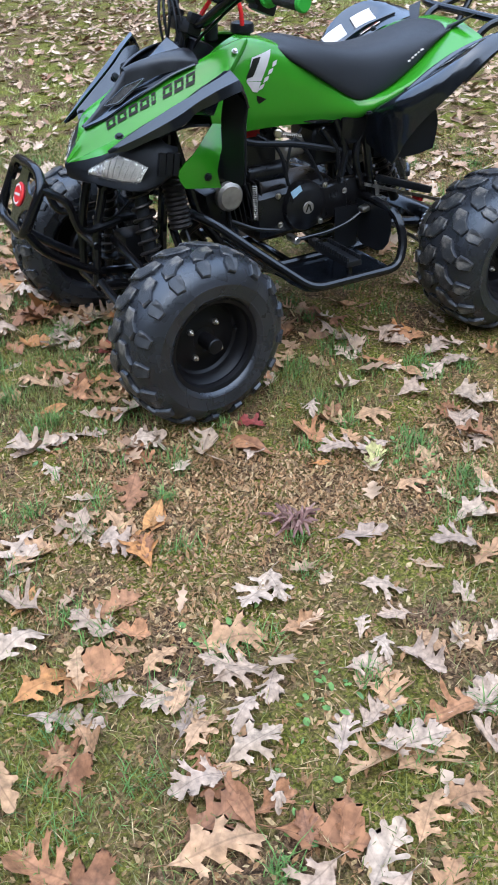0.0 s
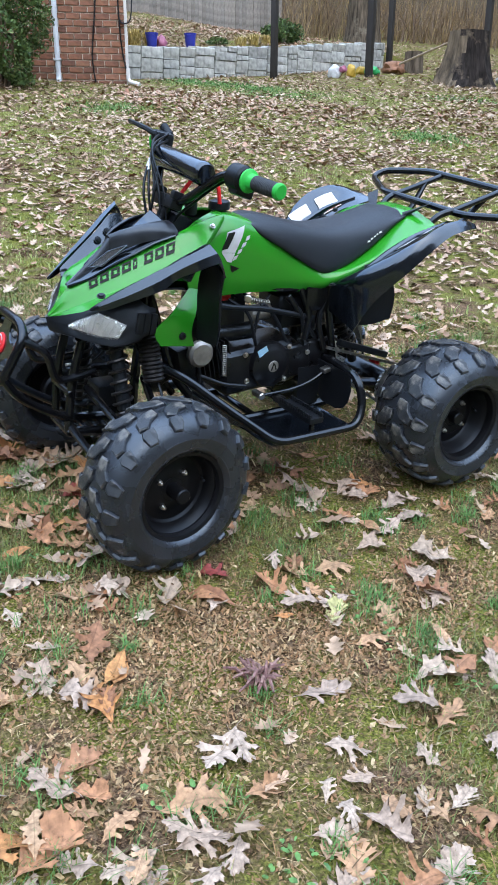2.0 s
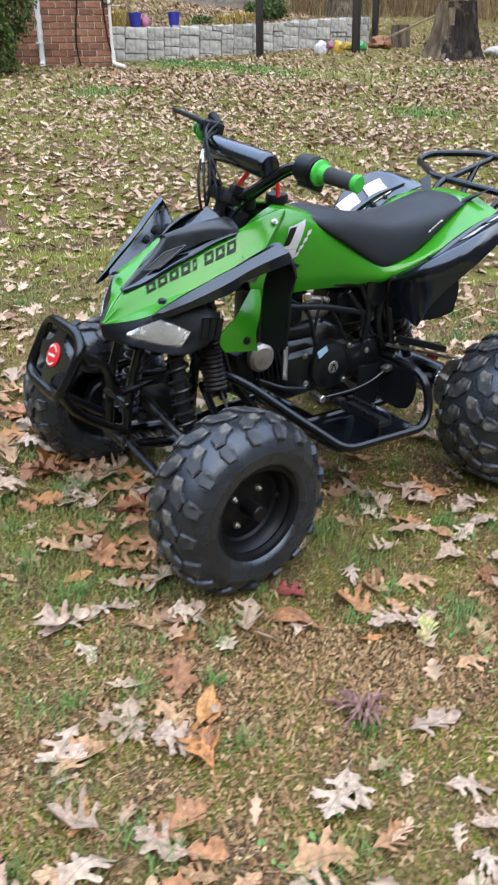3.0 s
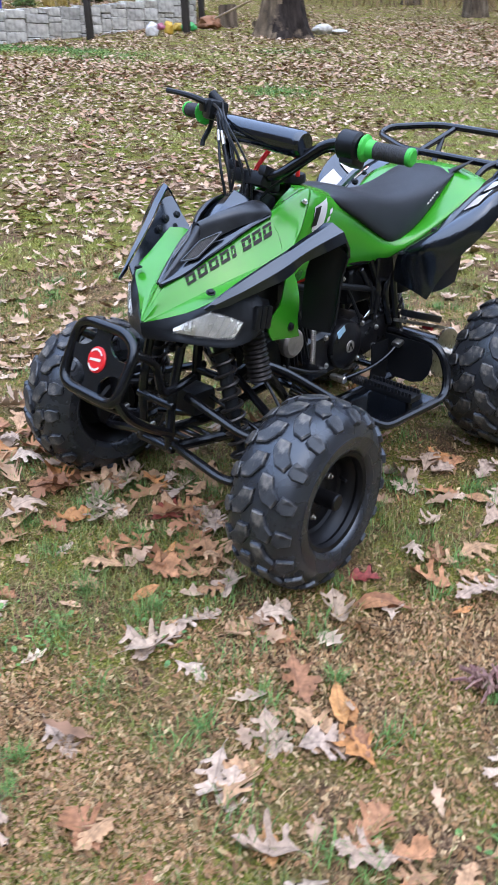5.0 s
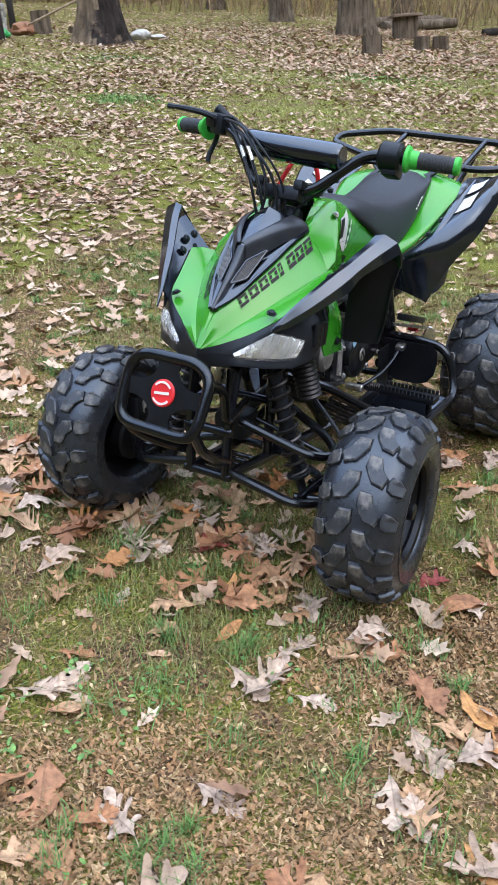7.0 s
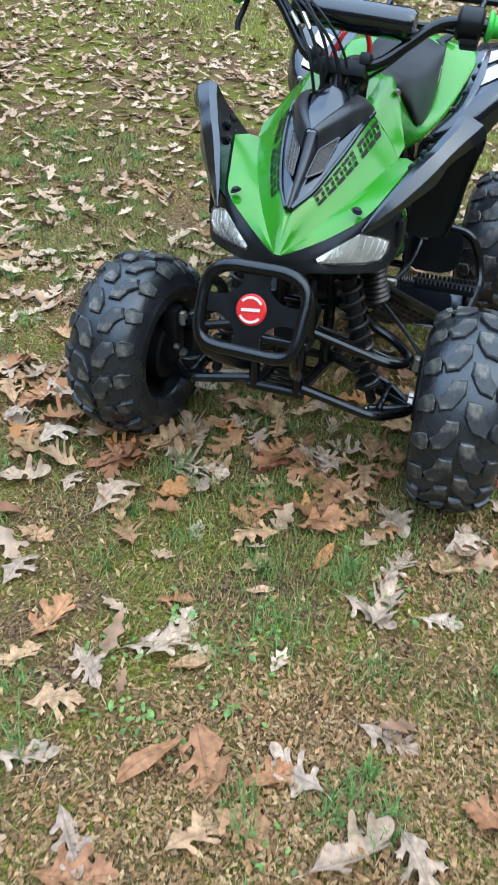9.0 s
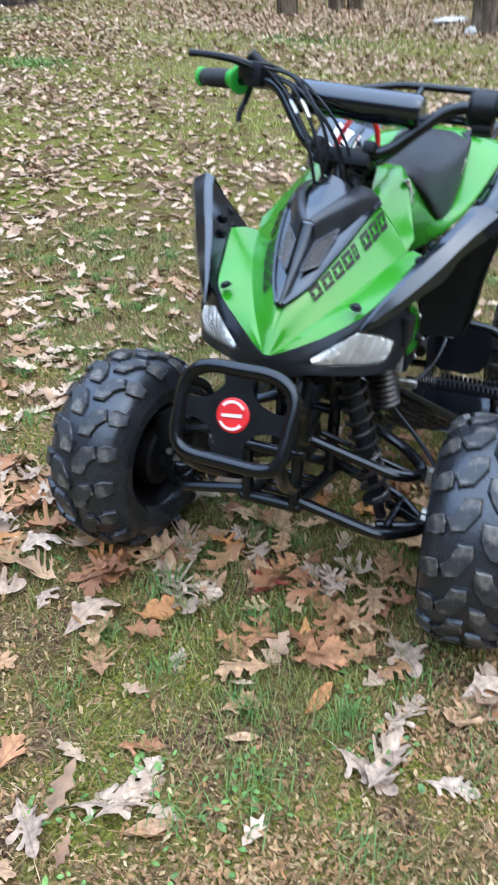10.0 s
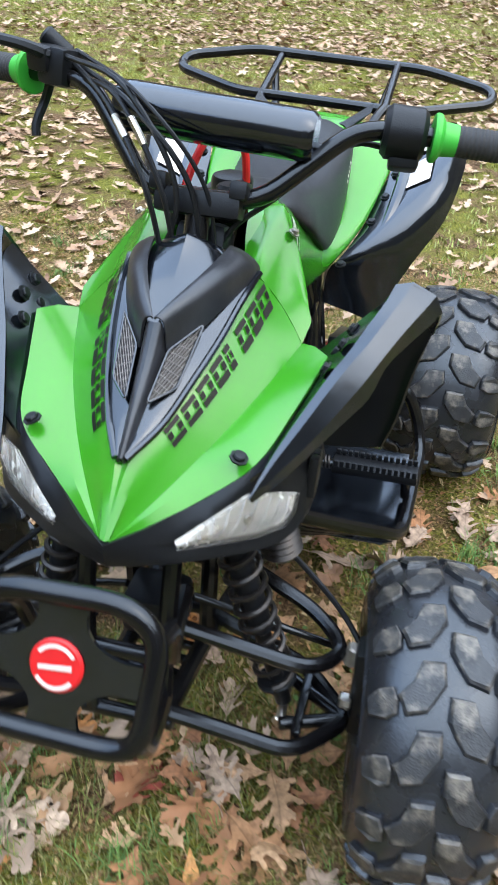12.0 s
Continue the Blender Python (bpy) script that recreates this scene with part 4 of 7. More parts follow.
part("brake_lever", sweep(bmesh.new(), curve_through([(0.335, 0.215, 0.910), (0.318, 0.245, 0.922), (0.312, 0.29, 0.928), (0.318, 0.336, 0.929)], 5), [0.008, 0.008, 0.0078, 0.0075, 0.0073, 0.007, 0.007, 0.0068, 0.0066, 0.0064, 0.0062, 0.006, 0.006, 0.006, 0.0065, 0.007], 8), MATT, bars, "black brake lever")
for i, (a, b) in enumerate((((0.345, 0.190, 0.905), (0.232, 0.030, 0.69)), ((0.350, 0.195, 0.888), (0.236, 0.015, 0.68)), ((0.338, 0.200, 0.912), (0.226, 0.042, 0.70)), ((0.355, 0.185, 0.900), (0.242, -0.010, 0.67)), ((0.360, 0.190, 0.915), (0.250, -0.025, 0.68)))):
    a, b = Vector(a), Vector(b)
    m1 = Vector((0.275 - 0.006 * i, 0.115 - 0.012 * i, 0.885 + 0.006 * ((i * 2) % 5 - 2)))
    m2 = Vector((0.222 + 0.006 * i, 0.052 - 0.016 * i, 0.80))
    pts = curve_through([a, m1, m2, b], 7)
    cable = part("cable", sweep(bmesh.new(), pts, 0.0034 if i != 4 else 0.0026, 7), MATT, bars)
    if i < 2:
        part("cable_adjuster", sweep(bmesh.new(), pts[8 + i:11 + i], 0.0046, 8), STEEL, cable, "bright steel cable adjuster")
part("cable", sweep(bmesh.new(), curve_through([(0.335, -0.205, 0.850), (0.326, -0.155, 0.848), (0.290, -0.085, 0.790), (0.27, -0.03, 0.74), (0.25, -0.01, 0.66)], 6), 0.0036, 7), MATT, bars)
bpart("lanyard", tube([(0.400, -0.022, 0.772), (0.396, -0.020, 0.815), (0.380, -0.004, 0.842), (0.350, 0.020, 0.835), (0.318, 0.034, 0.79), (0.305, 0.034, 0.765)], 0.0052, 0.02), RED, "red plastic lanyard cord")
bpart("ignition_switch", rod((0.318, -0.02, 0.745), (0.318, -0.02, 0.79), 0.016), MATT)
bpart("stop_switch", rod((0.30, 0.036, 0.74), (0.30, 0.036, 0.772), 0.013), MATT)
bpart("stem_shroud", box((0.06, 0.066, 0.10), 0.015, pose(0.280, 0, 0.70, 0, 20, 0)), MATT)

# -- frame
frm = empty("frame", None, atv)
for s in (-1, 1):
    f = lambda *p: [(x, s * y, z) for x, y, z in p]
    part("lower_rail", tube(f((-0.03, 0.045, 0.225), (0.20, 0.055, 0.195), (0.45, 0.105, 0.195), (0.78, 0.105, 0.200), (0.90, 0.07, 0.26)), 0.013, 0.06), TUBE, frm)
    part("upright", tube(f((-0.03, 0.045, 0.225), (-0.02, 0.05, 0.36), (0.02, 0.052, 0.50)), 0.011, 0.05), TUBE, frm)
    part("rear_upright", tube(f((0.14, 0.052, 0.20), (0.15, 0.055, 0.36), (0.18, 0.05, 0.56)), 0.012, 0.05), TUBE, frm)
    part("top_rail", tube(f((0.00, 0.052, 0.46), (0.20, 0.05, 0.585), (0.45, 0.06, 0.56), (0.72, 0.075, 0.54), (1.02, 0.09, 0.66)), 0.012, 0.06), TUBE, frm)
    part("seat_stay", tube(f((0.73, 0.08, 0.54), (0.76, 0.095, 0.36), (0.78, 0.105, 0.21)), 0.012, 0.04), TUBE, frm)
    part("down_tube", tube(f((0.19, 0.05, 0.57), (0.24, 0.075, 0.36), (0.34, 0.10, 0.22)), 0.012, 0.04), TUBE, frm)
    part("brace_rod", rod((0.60, s * 0.08, 0.53), (0.70, s * 0.085, 0.40), 0.008), TUBE, frm)
for x, z in ((-0.03, 0.225), (-0.025, 0.33), (0.01, 0.47), (0.15, 0.34), (0.20, 0.195), (0.5, 0.195), (0.78, 0.20)):
    part("cross_tube", rod((x, -0.06 if x < 0.4 else -0.105, z), (x, 0.06 if x < 0.4 else 0.105, z), 0.010), TUBE, frm)
for i in range(5):
    part("skid_slat", box((0.012, 0.10, 0.008), 0.002, pose(0.0 + i * 0.030, 0, 0.215 - 0.004 * i)), TUBE, frm)
part("steering_box", box((0.07, 0.08, 0.06), 0.012, pose(0.09, 0, 0.30)), MATT, frm)

# -- front suspension on both sides
def coil(a, b, r, turns, wire, n=14):
    a, b = Vector(a), Vector(b)
    m = aim(a, b)
    L = (b - a).length
    steps = turns * n
    pts = [m @ Vector((r * math.cos(2 * math.pi * i / n), r * math.sin(2 * math.pi * i / n), L * i / steps)) for i in range(steps + 1)]
    return sweep(bmesh.new(), pts, wire, 6)


def suspension(s):
    f = lambda *p: [(x, s * y, z) for x, y, z in p]
    g = empty("front_suspension", None, atv)
    part("lower_arm", tube(f((-0.025, 0.045, 0.238), (-0.012, 0.205, 0.196), (0.066, 0.268, 0.182), (0.135, 0.200, 0.190), (0.175, 0.050, 0.215)), 0.0105, 0.03), TUBE, g)
    part("lower_gusset", join(box((0.11, 0.012, 0.03), 0.003, pose(0.066, s * 0.205, 0.190)), rod((0.035, s * 0.18, 0.185), (0.066, s * 0.262, 0.184), 0.009), rod((0.115, s * 0.18, 0.185), (0.066, s * 0.262, 0.184), 0.009)), TUBE, g)
    part("upper_arm", tube(f((0.018, 0.055, 0.342), (0.040, 0.215, 0.290), (0.096, 0.252, 0.276), (0.140, 0.205, 0.292), (0.175, 0.055, 0.345)), 0.0100, 0.035), TUBE, g)
    part("knuckle", join(box((0.04, 0.035, 0.15), 0.008, pose(0.086, s * 0.282, 0.228)), rod((0.086, s * 0.275, 0.192), (0.086, s * 0.335, 0.192), 0.024, 16)), MATT, g)
    part("ball_joint", rod((0.090, s * 0.258, 0.262), (0.092, s * 0.262, 0.292), 0.010, 10), ALLOY, g, "bare metal ball joint")
    part("brake_drum", rod((0.084, s * 0.29, 0.192), (0.084, s * 0.325, 0.192), 0.062, 28, 0.006), RIM, g)
    top, low = Vector((0.078, s * 0.088, 0.490)), Vector((0.083, s * 0.178, 0.172))
    sh = part("shock_body", join(rod(low, low.lerp(top, 0.45), 0.011), rod(low.lerp(top, 0.4), top, 0.017), rod(low.lerp(top, 0.12), low.lerp(top, 0.15), 0.027), rod(low.lerp(top, 0.93), low.lerp(top, 0.96), 0.027)), MATT, g)
    part("coil_spring", coil(low.lerp(top, 0.15), low.lerp(top, 0.93), 0.0235, 10, 0.0042), SPRING, sh, "black coil spring")
    part("bolt", join(rod(low + Vector((-0.03, 0, -0.006)), low + Vector((0.03, 0, -0.006)), 0.006), rod(low + Vector((-0.034, 0, -0.006)), low + Vector((-0.026, 0, -0.006)), 0.0105, 6)), STEEL, g, "bright steel bolt")
    a, b = Vector((0.150, s * 0.118, 0.505)), Vector((0.158, s * 0.150, 0.365))
    ribs = [(0.0001, 0)] + [(0.024 + 0.0045 * (i % 2), 0.004 + i * 0.0052) for i in range(26)] + [(0.0001, 0.142)]
    part("ribbed_gaiter", along(b, a, ribs, 18), SPRING, g, "ribbed black rubber gaiter")
    part("hub_nut", join(rod((0.086, s * 0.266, 0.192), (0.086, s * 0.250, 0.192), 0.013, 6), rod((0.060, s * 0.268, 0.222), (0.060, s * 0.256, 0.222), 0.007, 6)), STEEL, g, "bright steel hub nut")
    part("tie_rod", join(rod((0.10, s * 0.045, 0.315), (0.135, s * 0.265, 0.235), 0.0055), rod((0.135, s * 0.255, 0.238), (0.135, s * 0.275, 0.230), 0.010)), TUBE, g)
    part("brake_hose", tube(f((0.13, 0.07, 0.47), (0.17, 0.16, 0.36), (0.15, 0.24, 0.29), (0.105, 0.285, 0.25)), 0.004, 0.05, 7), MATT, g)


suspension(-1)
suspension(1)
# green lower shrouds
for s in (-1, 1):
    f = lambda rows: [[Vector((x, s * y, z)) for x, y, z in r] for r in rows]
    sh = bpart("lower_shroud", grid(f(fine([[(0.262, 0.126, 0.592), (0.276, 0.124, 0.590), (0.290, 0.122, 0.586)], [(0.226, 0.150, 0.570), (0.256, 0.146, 0.568), (0.282, 0.142, 0.564)], [(0.186, 0.176, 0.546), (0.224, 0.174, 0.540), (0.258, 0.170, 0.532)], [(0.140, 0.185, 0.512), (0.200, 0.182, 0.505), (0.246, 0.178, 0.500)], [(0.160, 0.183, 0.474), (0.206, 0.181, 0.467), (0.255, 0.178, 0.460)]], 2, 2)), 0.004), GREEN, "glossy green plastic lower shroud", angle=20)
    bolt((0.219, s * 0.182, 0.492), (0, s, 0.1), 0.008, "bolt", sh)

# -- engine
eng = empty("engine", None, atv)
part("crankcase", box((0.26, 0.15, 0.13), 0.03, pose(0.535, 0.0, 0.325, 0, -4, 0), 3), ENGINE, eng)
part("side_cover", join(lathe([(0.0001, -0.098), (0.044, -0.098), (0.050, -0.094), (0.062, -0.090), (0.066, -0.082), (0.066, -0.06), (0.0001, -0.06)], 36, "Y")), ENGINE, eng, "round black engine cover").location = (0.555, 0, 0.335)
part("rear_cover", box((0.11, 0.03, 0.095), 0.012, pose(0.635, -0.075, 0.335, 0, -8, 0), 3), ENGINE, eng)
part("cover_badge", rod((0.555, -0.096, 0.335), (0.555, -0.1005, 0.335), 0.0165, 24, 0.001), ALLOY, eng, "round metal cover badge")
part("badge_mark", join(box((0.004, 0.001, 0.022), 0, pose(0.551, -0.1008, 0.335, 0, 20, 0)), box((0.004, 0.001, 0.018), 0, pose(0.560, -0.1008, 0.334, 0, -20, 0))), INK, eng)
part("engine_label", box((0.032, 0.0016, 0.02), 0.0, pose(0.520, -0.0935, 0.381, 0, -25, 0)), material("pale_blue_label", (0.25, 0.45, 0.6), 0.5), eng, "pale blue engine label")
for i in range(8):
    x = 0.335 + i * 0.014
    part("cooling_fin", box((0.004, 0.135 - 0.004 * (i % 2), 0.10), 0.0015, pose(x, 0, 0.355 + i * 0.002, 0, -12, 0)), ENGINE, eng)
part("barrel", rod((0.31, 0, 0.35), (0.46, 0, 0.36), 0.042, 20), ENGINE, eng)
part("cylinder_head", box((0.05, 0.12, 0.115), 0.012, pose(0.305, 0, 0.352, 0, -12, 0)), ENGINE, eng)
part("round_horn", join(rod((0.315, -0.115, 0.405), (0.315, -0.085, 0.405), 0.036, 28, 0.008), rod((0.315, -0.09, 0.405), (0.315, -0.04, 0.405), 0.012)), ALLOY, eng, "round grey metal horn")
part("carburettor", join(box((0.06, 0.05, 0.07), 0.012, pose(0.50, 0.0, 0.455)), rod((0.46, 0, 0.45), (0.40, 0, 0.42), 0.02), rod((0.52, 0, 0.46), (0.60, 0, 0.47), 0.024)), ALLOY, eng, "grey alloy carburettor")
part("air_box", box((0.12, 0.12, 0.10), 0.02, pose(0.65, 0.0, 0.475), 3), MATT, eng)
part("coil_pack", box((0.05, 0.04, 0.06), 0.01, pose(0.45, 0.03, 0.50)), MATT, eng)
part("exhaust_pipe", tube([(0.30, 0.02, 0.32), (0.25, 0.05, 0.27), (0.30, 0.10, 0.24), (0.60, 0.12, 0.26), (0.80, 0.12, 0.34)], 0.014, 0.04), ENGINE, eng)
part("silencer", rod((0.78, 0.13, 0.36), (1.08, 0.15, 0.46), 0.042, 24, 0.012), ENGINE, eng)
part("return_spring", coil((0.385, -0.112, 0.335), (0.380, -0.115, 0.425), 0.006, 16, 0.0014, 8), STEEL, eng, "thin bright return spring")
part("cable_spring", coil((0.475, -0.075, 0.528), (0.545, -0.07, 0.512), 0.006, 12, 0.0014, 8), STEEL, eng)
part("cable_lug", rod((0.470, -0.078, 0.530), (0.474, -0.070, 0.530), 0.011, 12), STEEL, eng)
for i, (p, q, r2) in enumerate((((0.42, -0.06, 0.53), (0.50, -0.085, 0.40), 0.005), ((0.55, -0.06, 0.53), (0.49, -0.085, 0.42), 0.004), ((0.47, -0.05, 0.54), (0.60, -0.09, 0.40), 0.005), ((0.36, -0.07, 0.52), (0.40, -0.085, 0.34), 0.004), ((0.60, -0.07, 0.52), (0.66, -0.085, 0.38), 0.006), ((0.34, -0.07, 0.50), (0.33, -0.08, 0.30), 0.004))):
    p, q = Vector(p), Vector(q)
    part("hose", sweep(bmesh.new(), curve_through([p, p.lerp(q, 0.4) + Vector((0.02 * (-1) ** i, -0.012, 0.01)), q], 6), r2, 8), MATT, eng)
for p in ((0.470, -0.083, 0.375), (0.478, -0.083, 0.298), (0.61, -0.0925, 0.385), (0.675, -0.0925, 0.36), (0.60, -0.0925, 0.29), (0.675, -0.0925, 0.305)):
    bolt(p, (0, -1, 0), 0.0065, "case_bolt", eng, STEEL)
part("sprocket_cover", box((0.09, 0.025, 0.09), 0.02, pose(0.725, -0.075, 0.345), 3), ENGINE, eng)
part("red_coil", box((0.05, 0.03, 0.025), 0.008, pose(0.42, -0.02, 0.530)), RED, eng, "red ignition coil")

part("frame_shroud", box((0.16, 0.10, 0.12), 0.02, pose(0.42, 0.02, 0.475)), ENGINE, eng)
part("starter_motor", rod((0.40, -0.02, 0.425), (0.53, -0.02, 0.425), 0.026, 20), ENGINE, eng)
part("oil_line", tube([(0.33, -0.06, 0.33), (0.40, -0.085, 0.30), (0.47, -0.088, 0.285)], 0.006, 0.02), ENGINE, eng)
part("seat_post", tube([(0.645, -0.075, 0.545), (0.675, -0.088, 0.47), (0.655, -0.095, 0.40)], 0.011, 0.03), TUBE, eng)
part("seat_post", tube([(0.745, -0.080, 0.545), (0.70, -0.090, 0.45), (0.73, -0.095, 0.36)], 0.010, 0.03), TUBE, eng)
part("bracket", box((0.09, 0.012, 0.07), 0.006, pose(0.70, -0.088, 0.515)), TUBE, eng)
part("wiring_loom", tube([(0.30, -0.07, 0.55), (0.40, -0.082, 0.515), (0.52, -0.080, 0.500), (0.66, -0.084, 0.465)], 0.008, 0.04), MATT, eng)
part("kick_shaft", rod((0.505, -0.08, 0.262), (0.505, -0.125, 0.262), 0.008), STEEL, eng)

# gear lever with a chrome tip
gear = part("gear_lever", tube([(0.50, -0.118, 0.262), (0.60, -0.138, 0.274), (0.660, -0.144, 0.292), (0.700, -0.148, 0.318)], 0.0050, 0.03), TUBE, atv, "black gear lever with a bright tip")
part("lever_tip", box((0.038, 0.026, 0.014), 0.005, pose(0.706, -0.150, 0.324, 0, -14, 0)), STEEL, gear)
part("pivot", rod((0.505, -0.085, 0.262), (0.505, -0.128, 0.262), 0.010), STEEL, gear)

# -- footrests
def footrest(s):
    f = lambda *p: [(x, s * y, z) for x, y, z in p]
    g = empty("footrest", None, atv)
    part("nerf_bar", tube(f((0.18, 0.075, 0.395), (0.25, 0.140, 0.360), (0.34, 0.215, 0.285), (0.442, 0.300, 0.205), (0.698, 0.313, 0.213), (0.724, 0.298, 0.270), (0.720, 0.268, 0.336), (0.722, 0.180, 0.345), (0.735, 0.095, 0.340)), 0.0115, 0.035), TUBE, g, "black steel foot guard bar")
    part("foot_plate", grid([[Vector((x, s * y, z)) for y in (0.11, 0.17, 0.235, 0.294 - 0.5 * max(0, 0.445 - x))] for x, z in ((0.40, 0.216), (0.43, 0.198), (0.46, 0.194), (0.58, 0.194), (0.68, 0.198), (0.700, 0.203))], 0.003), BLACK, g, "worn glossy black foot plate")
    # the toe board: strips with slots between them
    top0, top1, low1, low0 = (Vector((x, s * y, z)) for x, y, z in ((0.262, 0.155, 0.340), (0.425, 0.282, 0.214), (0.415, 0.125, 0.196), (0.300, 0.105, 0.262)))
    board = lambda u, v: top0.lerp(top1, u).lerp(low0.lerp(low1, u), v)
    slots = bmesh.new()
    for i in range(6):
        for u in range(6):
            slots.faces.new([slots.verts.new(board(a, b)) for a, b in ((u / 6, i / 5.6), ((u + 1) / 6, i / 5.6), ((u + 1) / 6, i / 5.6 + 0.09), (u / 6, i / 5.6 + 0.09))])
        for k in range(8 if i < 5 else 0):
            u0 = (k + 0.5 * (i % 2)) / 7.6
            if u0 < 0.97:
                slots.faces.new([slots.verts.new(board(a, b)) for a, b in ((u0, i / 5.6 + 0.09), (min(u0 + 0.035, 1), i / 5.6 + 0.09), (min(u0 + 0.035, 1), (i + 1) / 5.6), (u0, (i + 1) / 5.6))])
    bmesh.ops.remove_doubles(slots, verts=slots.verts, dist=1e-5)
    bmesh.ops.recalc_face_normals(slots, faces=slots.faces)
    bmesh.ops.solidify(slots, geom=slots.faces[:], thickness=0.003)
    part("toe_board", slots, MATT, g, "black toe board with rows of slots", smooth=False)
    peg = join(box((0.046, 0.150, 0.016), 0.004, pose(0.556, s * 0.238, 0.252)), *[box((0.006, 0.0075, 0.013), 0.0015, pose(0.537 + 0.038 * (k % 2), s * (0.170 + 0.0105 * (k // 2)), 0.264)) for k in range(28)])
    part("foot_peg", peg, MATT, g, "serrated black foot peg")
    part("peg_spring", coil((0.556, s * 0.118, 0.250), (0.556, s * 0.160, 0.252), 0.011, 7, 0.0022, 10), SPRING, g, "small black coil spring")
    part("peg_stay", join(rod((0.556, s * 0.09, 0.248), (0.556, s * 0.300, 0.246), 0.008), rod((0.556, s * 0.292, 0.248), (0.556, s * 0.296, 0.202), 0.008)), TUBE, g)
    part("heel_guard", grid([[Vector((x, s * (y0 + (y1 - y0) * k / 4), z)) for k in range(5)] for x, z, y0, y1 in ((0.709, 0.222, 0.140, 0.205), (0.711, 0.232, 0.122, 0.232), (0.713, 0.255, 0.112, 0.248), (0.715, 0.290, 0.106, 0.254), (0.714, 0.322, 0.102, 0.250), (0.712, 0.338, 0.100, 0.240))], 0.003), MATT, g, "flat black heel guard plate with rounded corners")
    part("side_panel", grid([[Vector((x, s * y, z)) for x in (0.630, 0.67, 0.705)] for y, z in ((0.118, 0.21), (0.120, 0.26), (0.116, 0.325))], 0.003), MATT, g)


footrest(-1)
footrest(1)

# -- rear axle, swing arm, chain, shock
rear = empty("rear_axle", None, atv)
part("axle", rod((REAR.x, -0.32, REAR.z), (REAR.x, 0.32, REAR.z), 0.017), STEEL, rear, "bare steel axle")
part("carrier", rod((REAR.x, -0.09, REAR.z), (REAR.x, 0.09, REAR.z), 0.045, 24, 0.006), TUBE, rear)
for s in (-1, 1):
    part("swing_arm", tube([(0.76, s * 0.07, 0.24), (0.88, s * 0.075, 0.23), (REAR.x, s * 0.07, REAR.z)], 0.016, 0.04), TUBE, rear)
    part("hub_flange", rod((REAR.x, s * 0.235, REAR.z), (REAR.x, s * 0.31, REAR.z), 0.05, 24, 0.006), RIM, rear)
teeth = []
for i in range(72):
    r = 0.078 if i % 2 else 0.073
    teeth.append((r * math.cos(2 * math.pi * i / 72), r * math.sin(2 * math.pi * i / 72)))
spk = outline_plate(teeth, 0.006)
bmesh.ops.transform(spk, matrix=pose(REAR.x, -0.118, REAR.z, 90, 0, 0), verts=spk.verts)
part("sprocket", spk, STEEL, rear, smooth=False)
disc = lathe([(0.04, -0.002), (0.085, -0.002), (0.085, 0.002), (0.04, 0.002)], 36, "Y", closed=True)
part("brake_disc", disc, STEEL, rear, "bright steel brake disc").location = (REAR.x, 0.14, REAR.z)
for za, zb in ((0.375, REAR.z + 0.076), (0.315, REAR.z - 0.076)):
    ch = bmesh.new()
    for i in range(34):
        t = i / 33
        bmesh.ops.create_cube(ch, size=1, matrix=pose(0.725 + t * (REAR.x - 0.725), -0.118, za + (zb - za) * t, 0, 18 if za > 0.35 else 25, 0) @ Matrix.Diagonal((0.0085, 0.010 if i % 2 else 0.007, 0.008, 1)))
    part("chain_run", ch, STEEL, rear, "oiled steel drive chain", smooth=False)
part("chain_guard", box((0.20, 0.022, 0.02), 0.006, pose(0.86, -0.118, 0.355, 0, 18, 0)), MATT, rear)
part("chain_buffer", box((0.02, 0.03, 0.012), 0.004, pose(0.93, -0.100, 0.30, 0, 18, 0)), RED, rear, "small red plastic piece")
a, b = Vector((0.93, 0, 0.27)), Vector((0.80, 0, 0.52))
part("rear_shock", join(rod(a, b, 0.014), rod(a.lerp(b, 0.5), b, 0.02)), MATT, rear)
part("coil_spring", coil(a.lerp(b, 0.12), a.lerp(b, 0.9), 0.029, 9, 0.005), SPRING, rear)
part("battery_box", box((0.13, 0.16, 0.11), 0.012, pose(0.85, 0.0, 0.555), 2), MATT, atv)
part("inner_fender", box((0.10, 0.14, 0.13), 0.02, pose(0.815, -0.02, 0.49), 2), MATT, atv, "dull black inner splash guard")

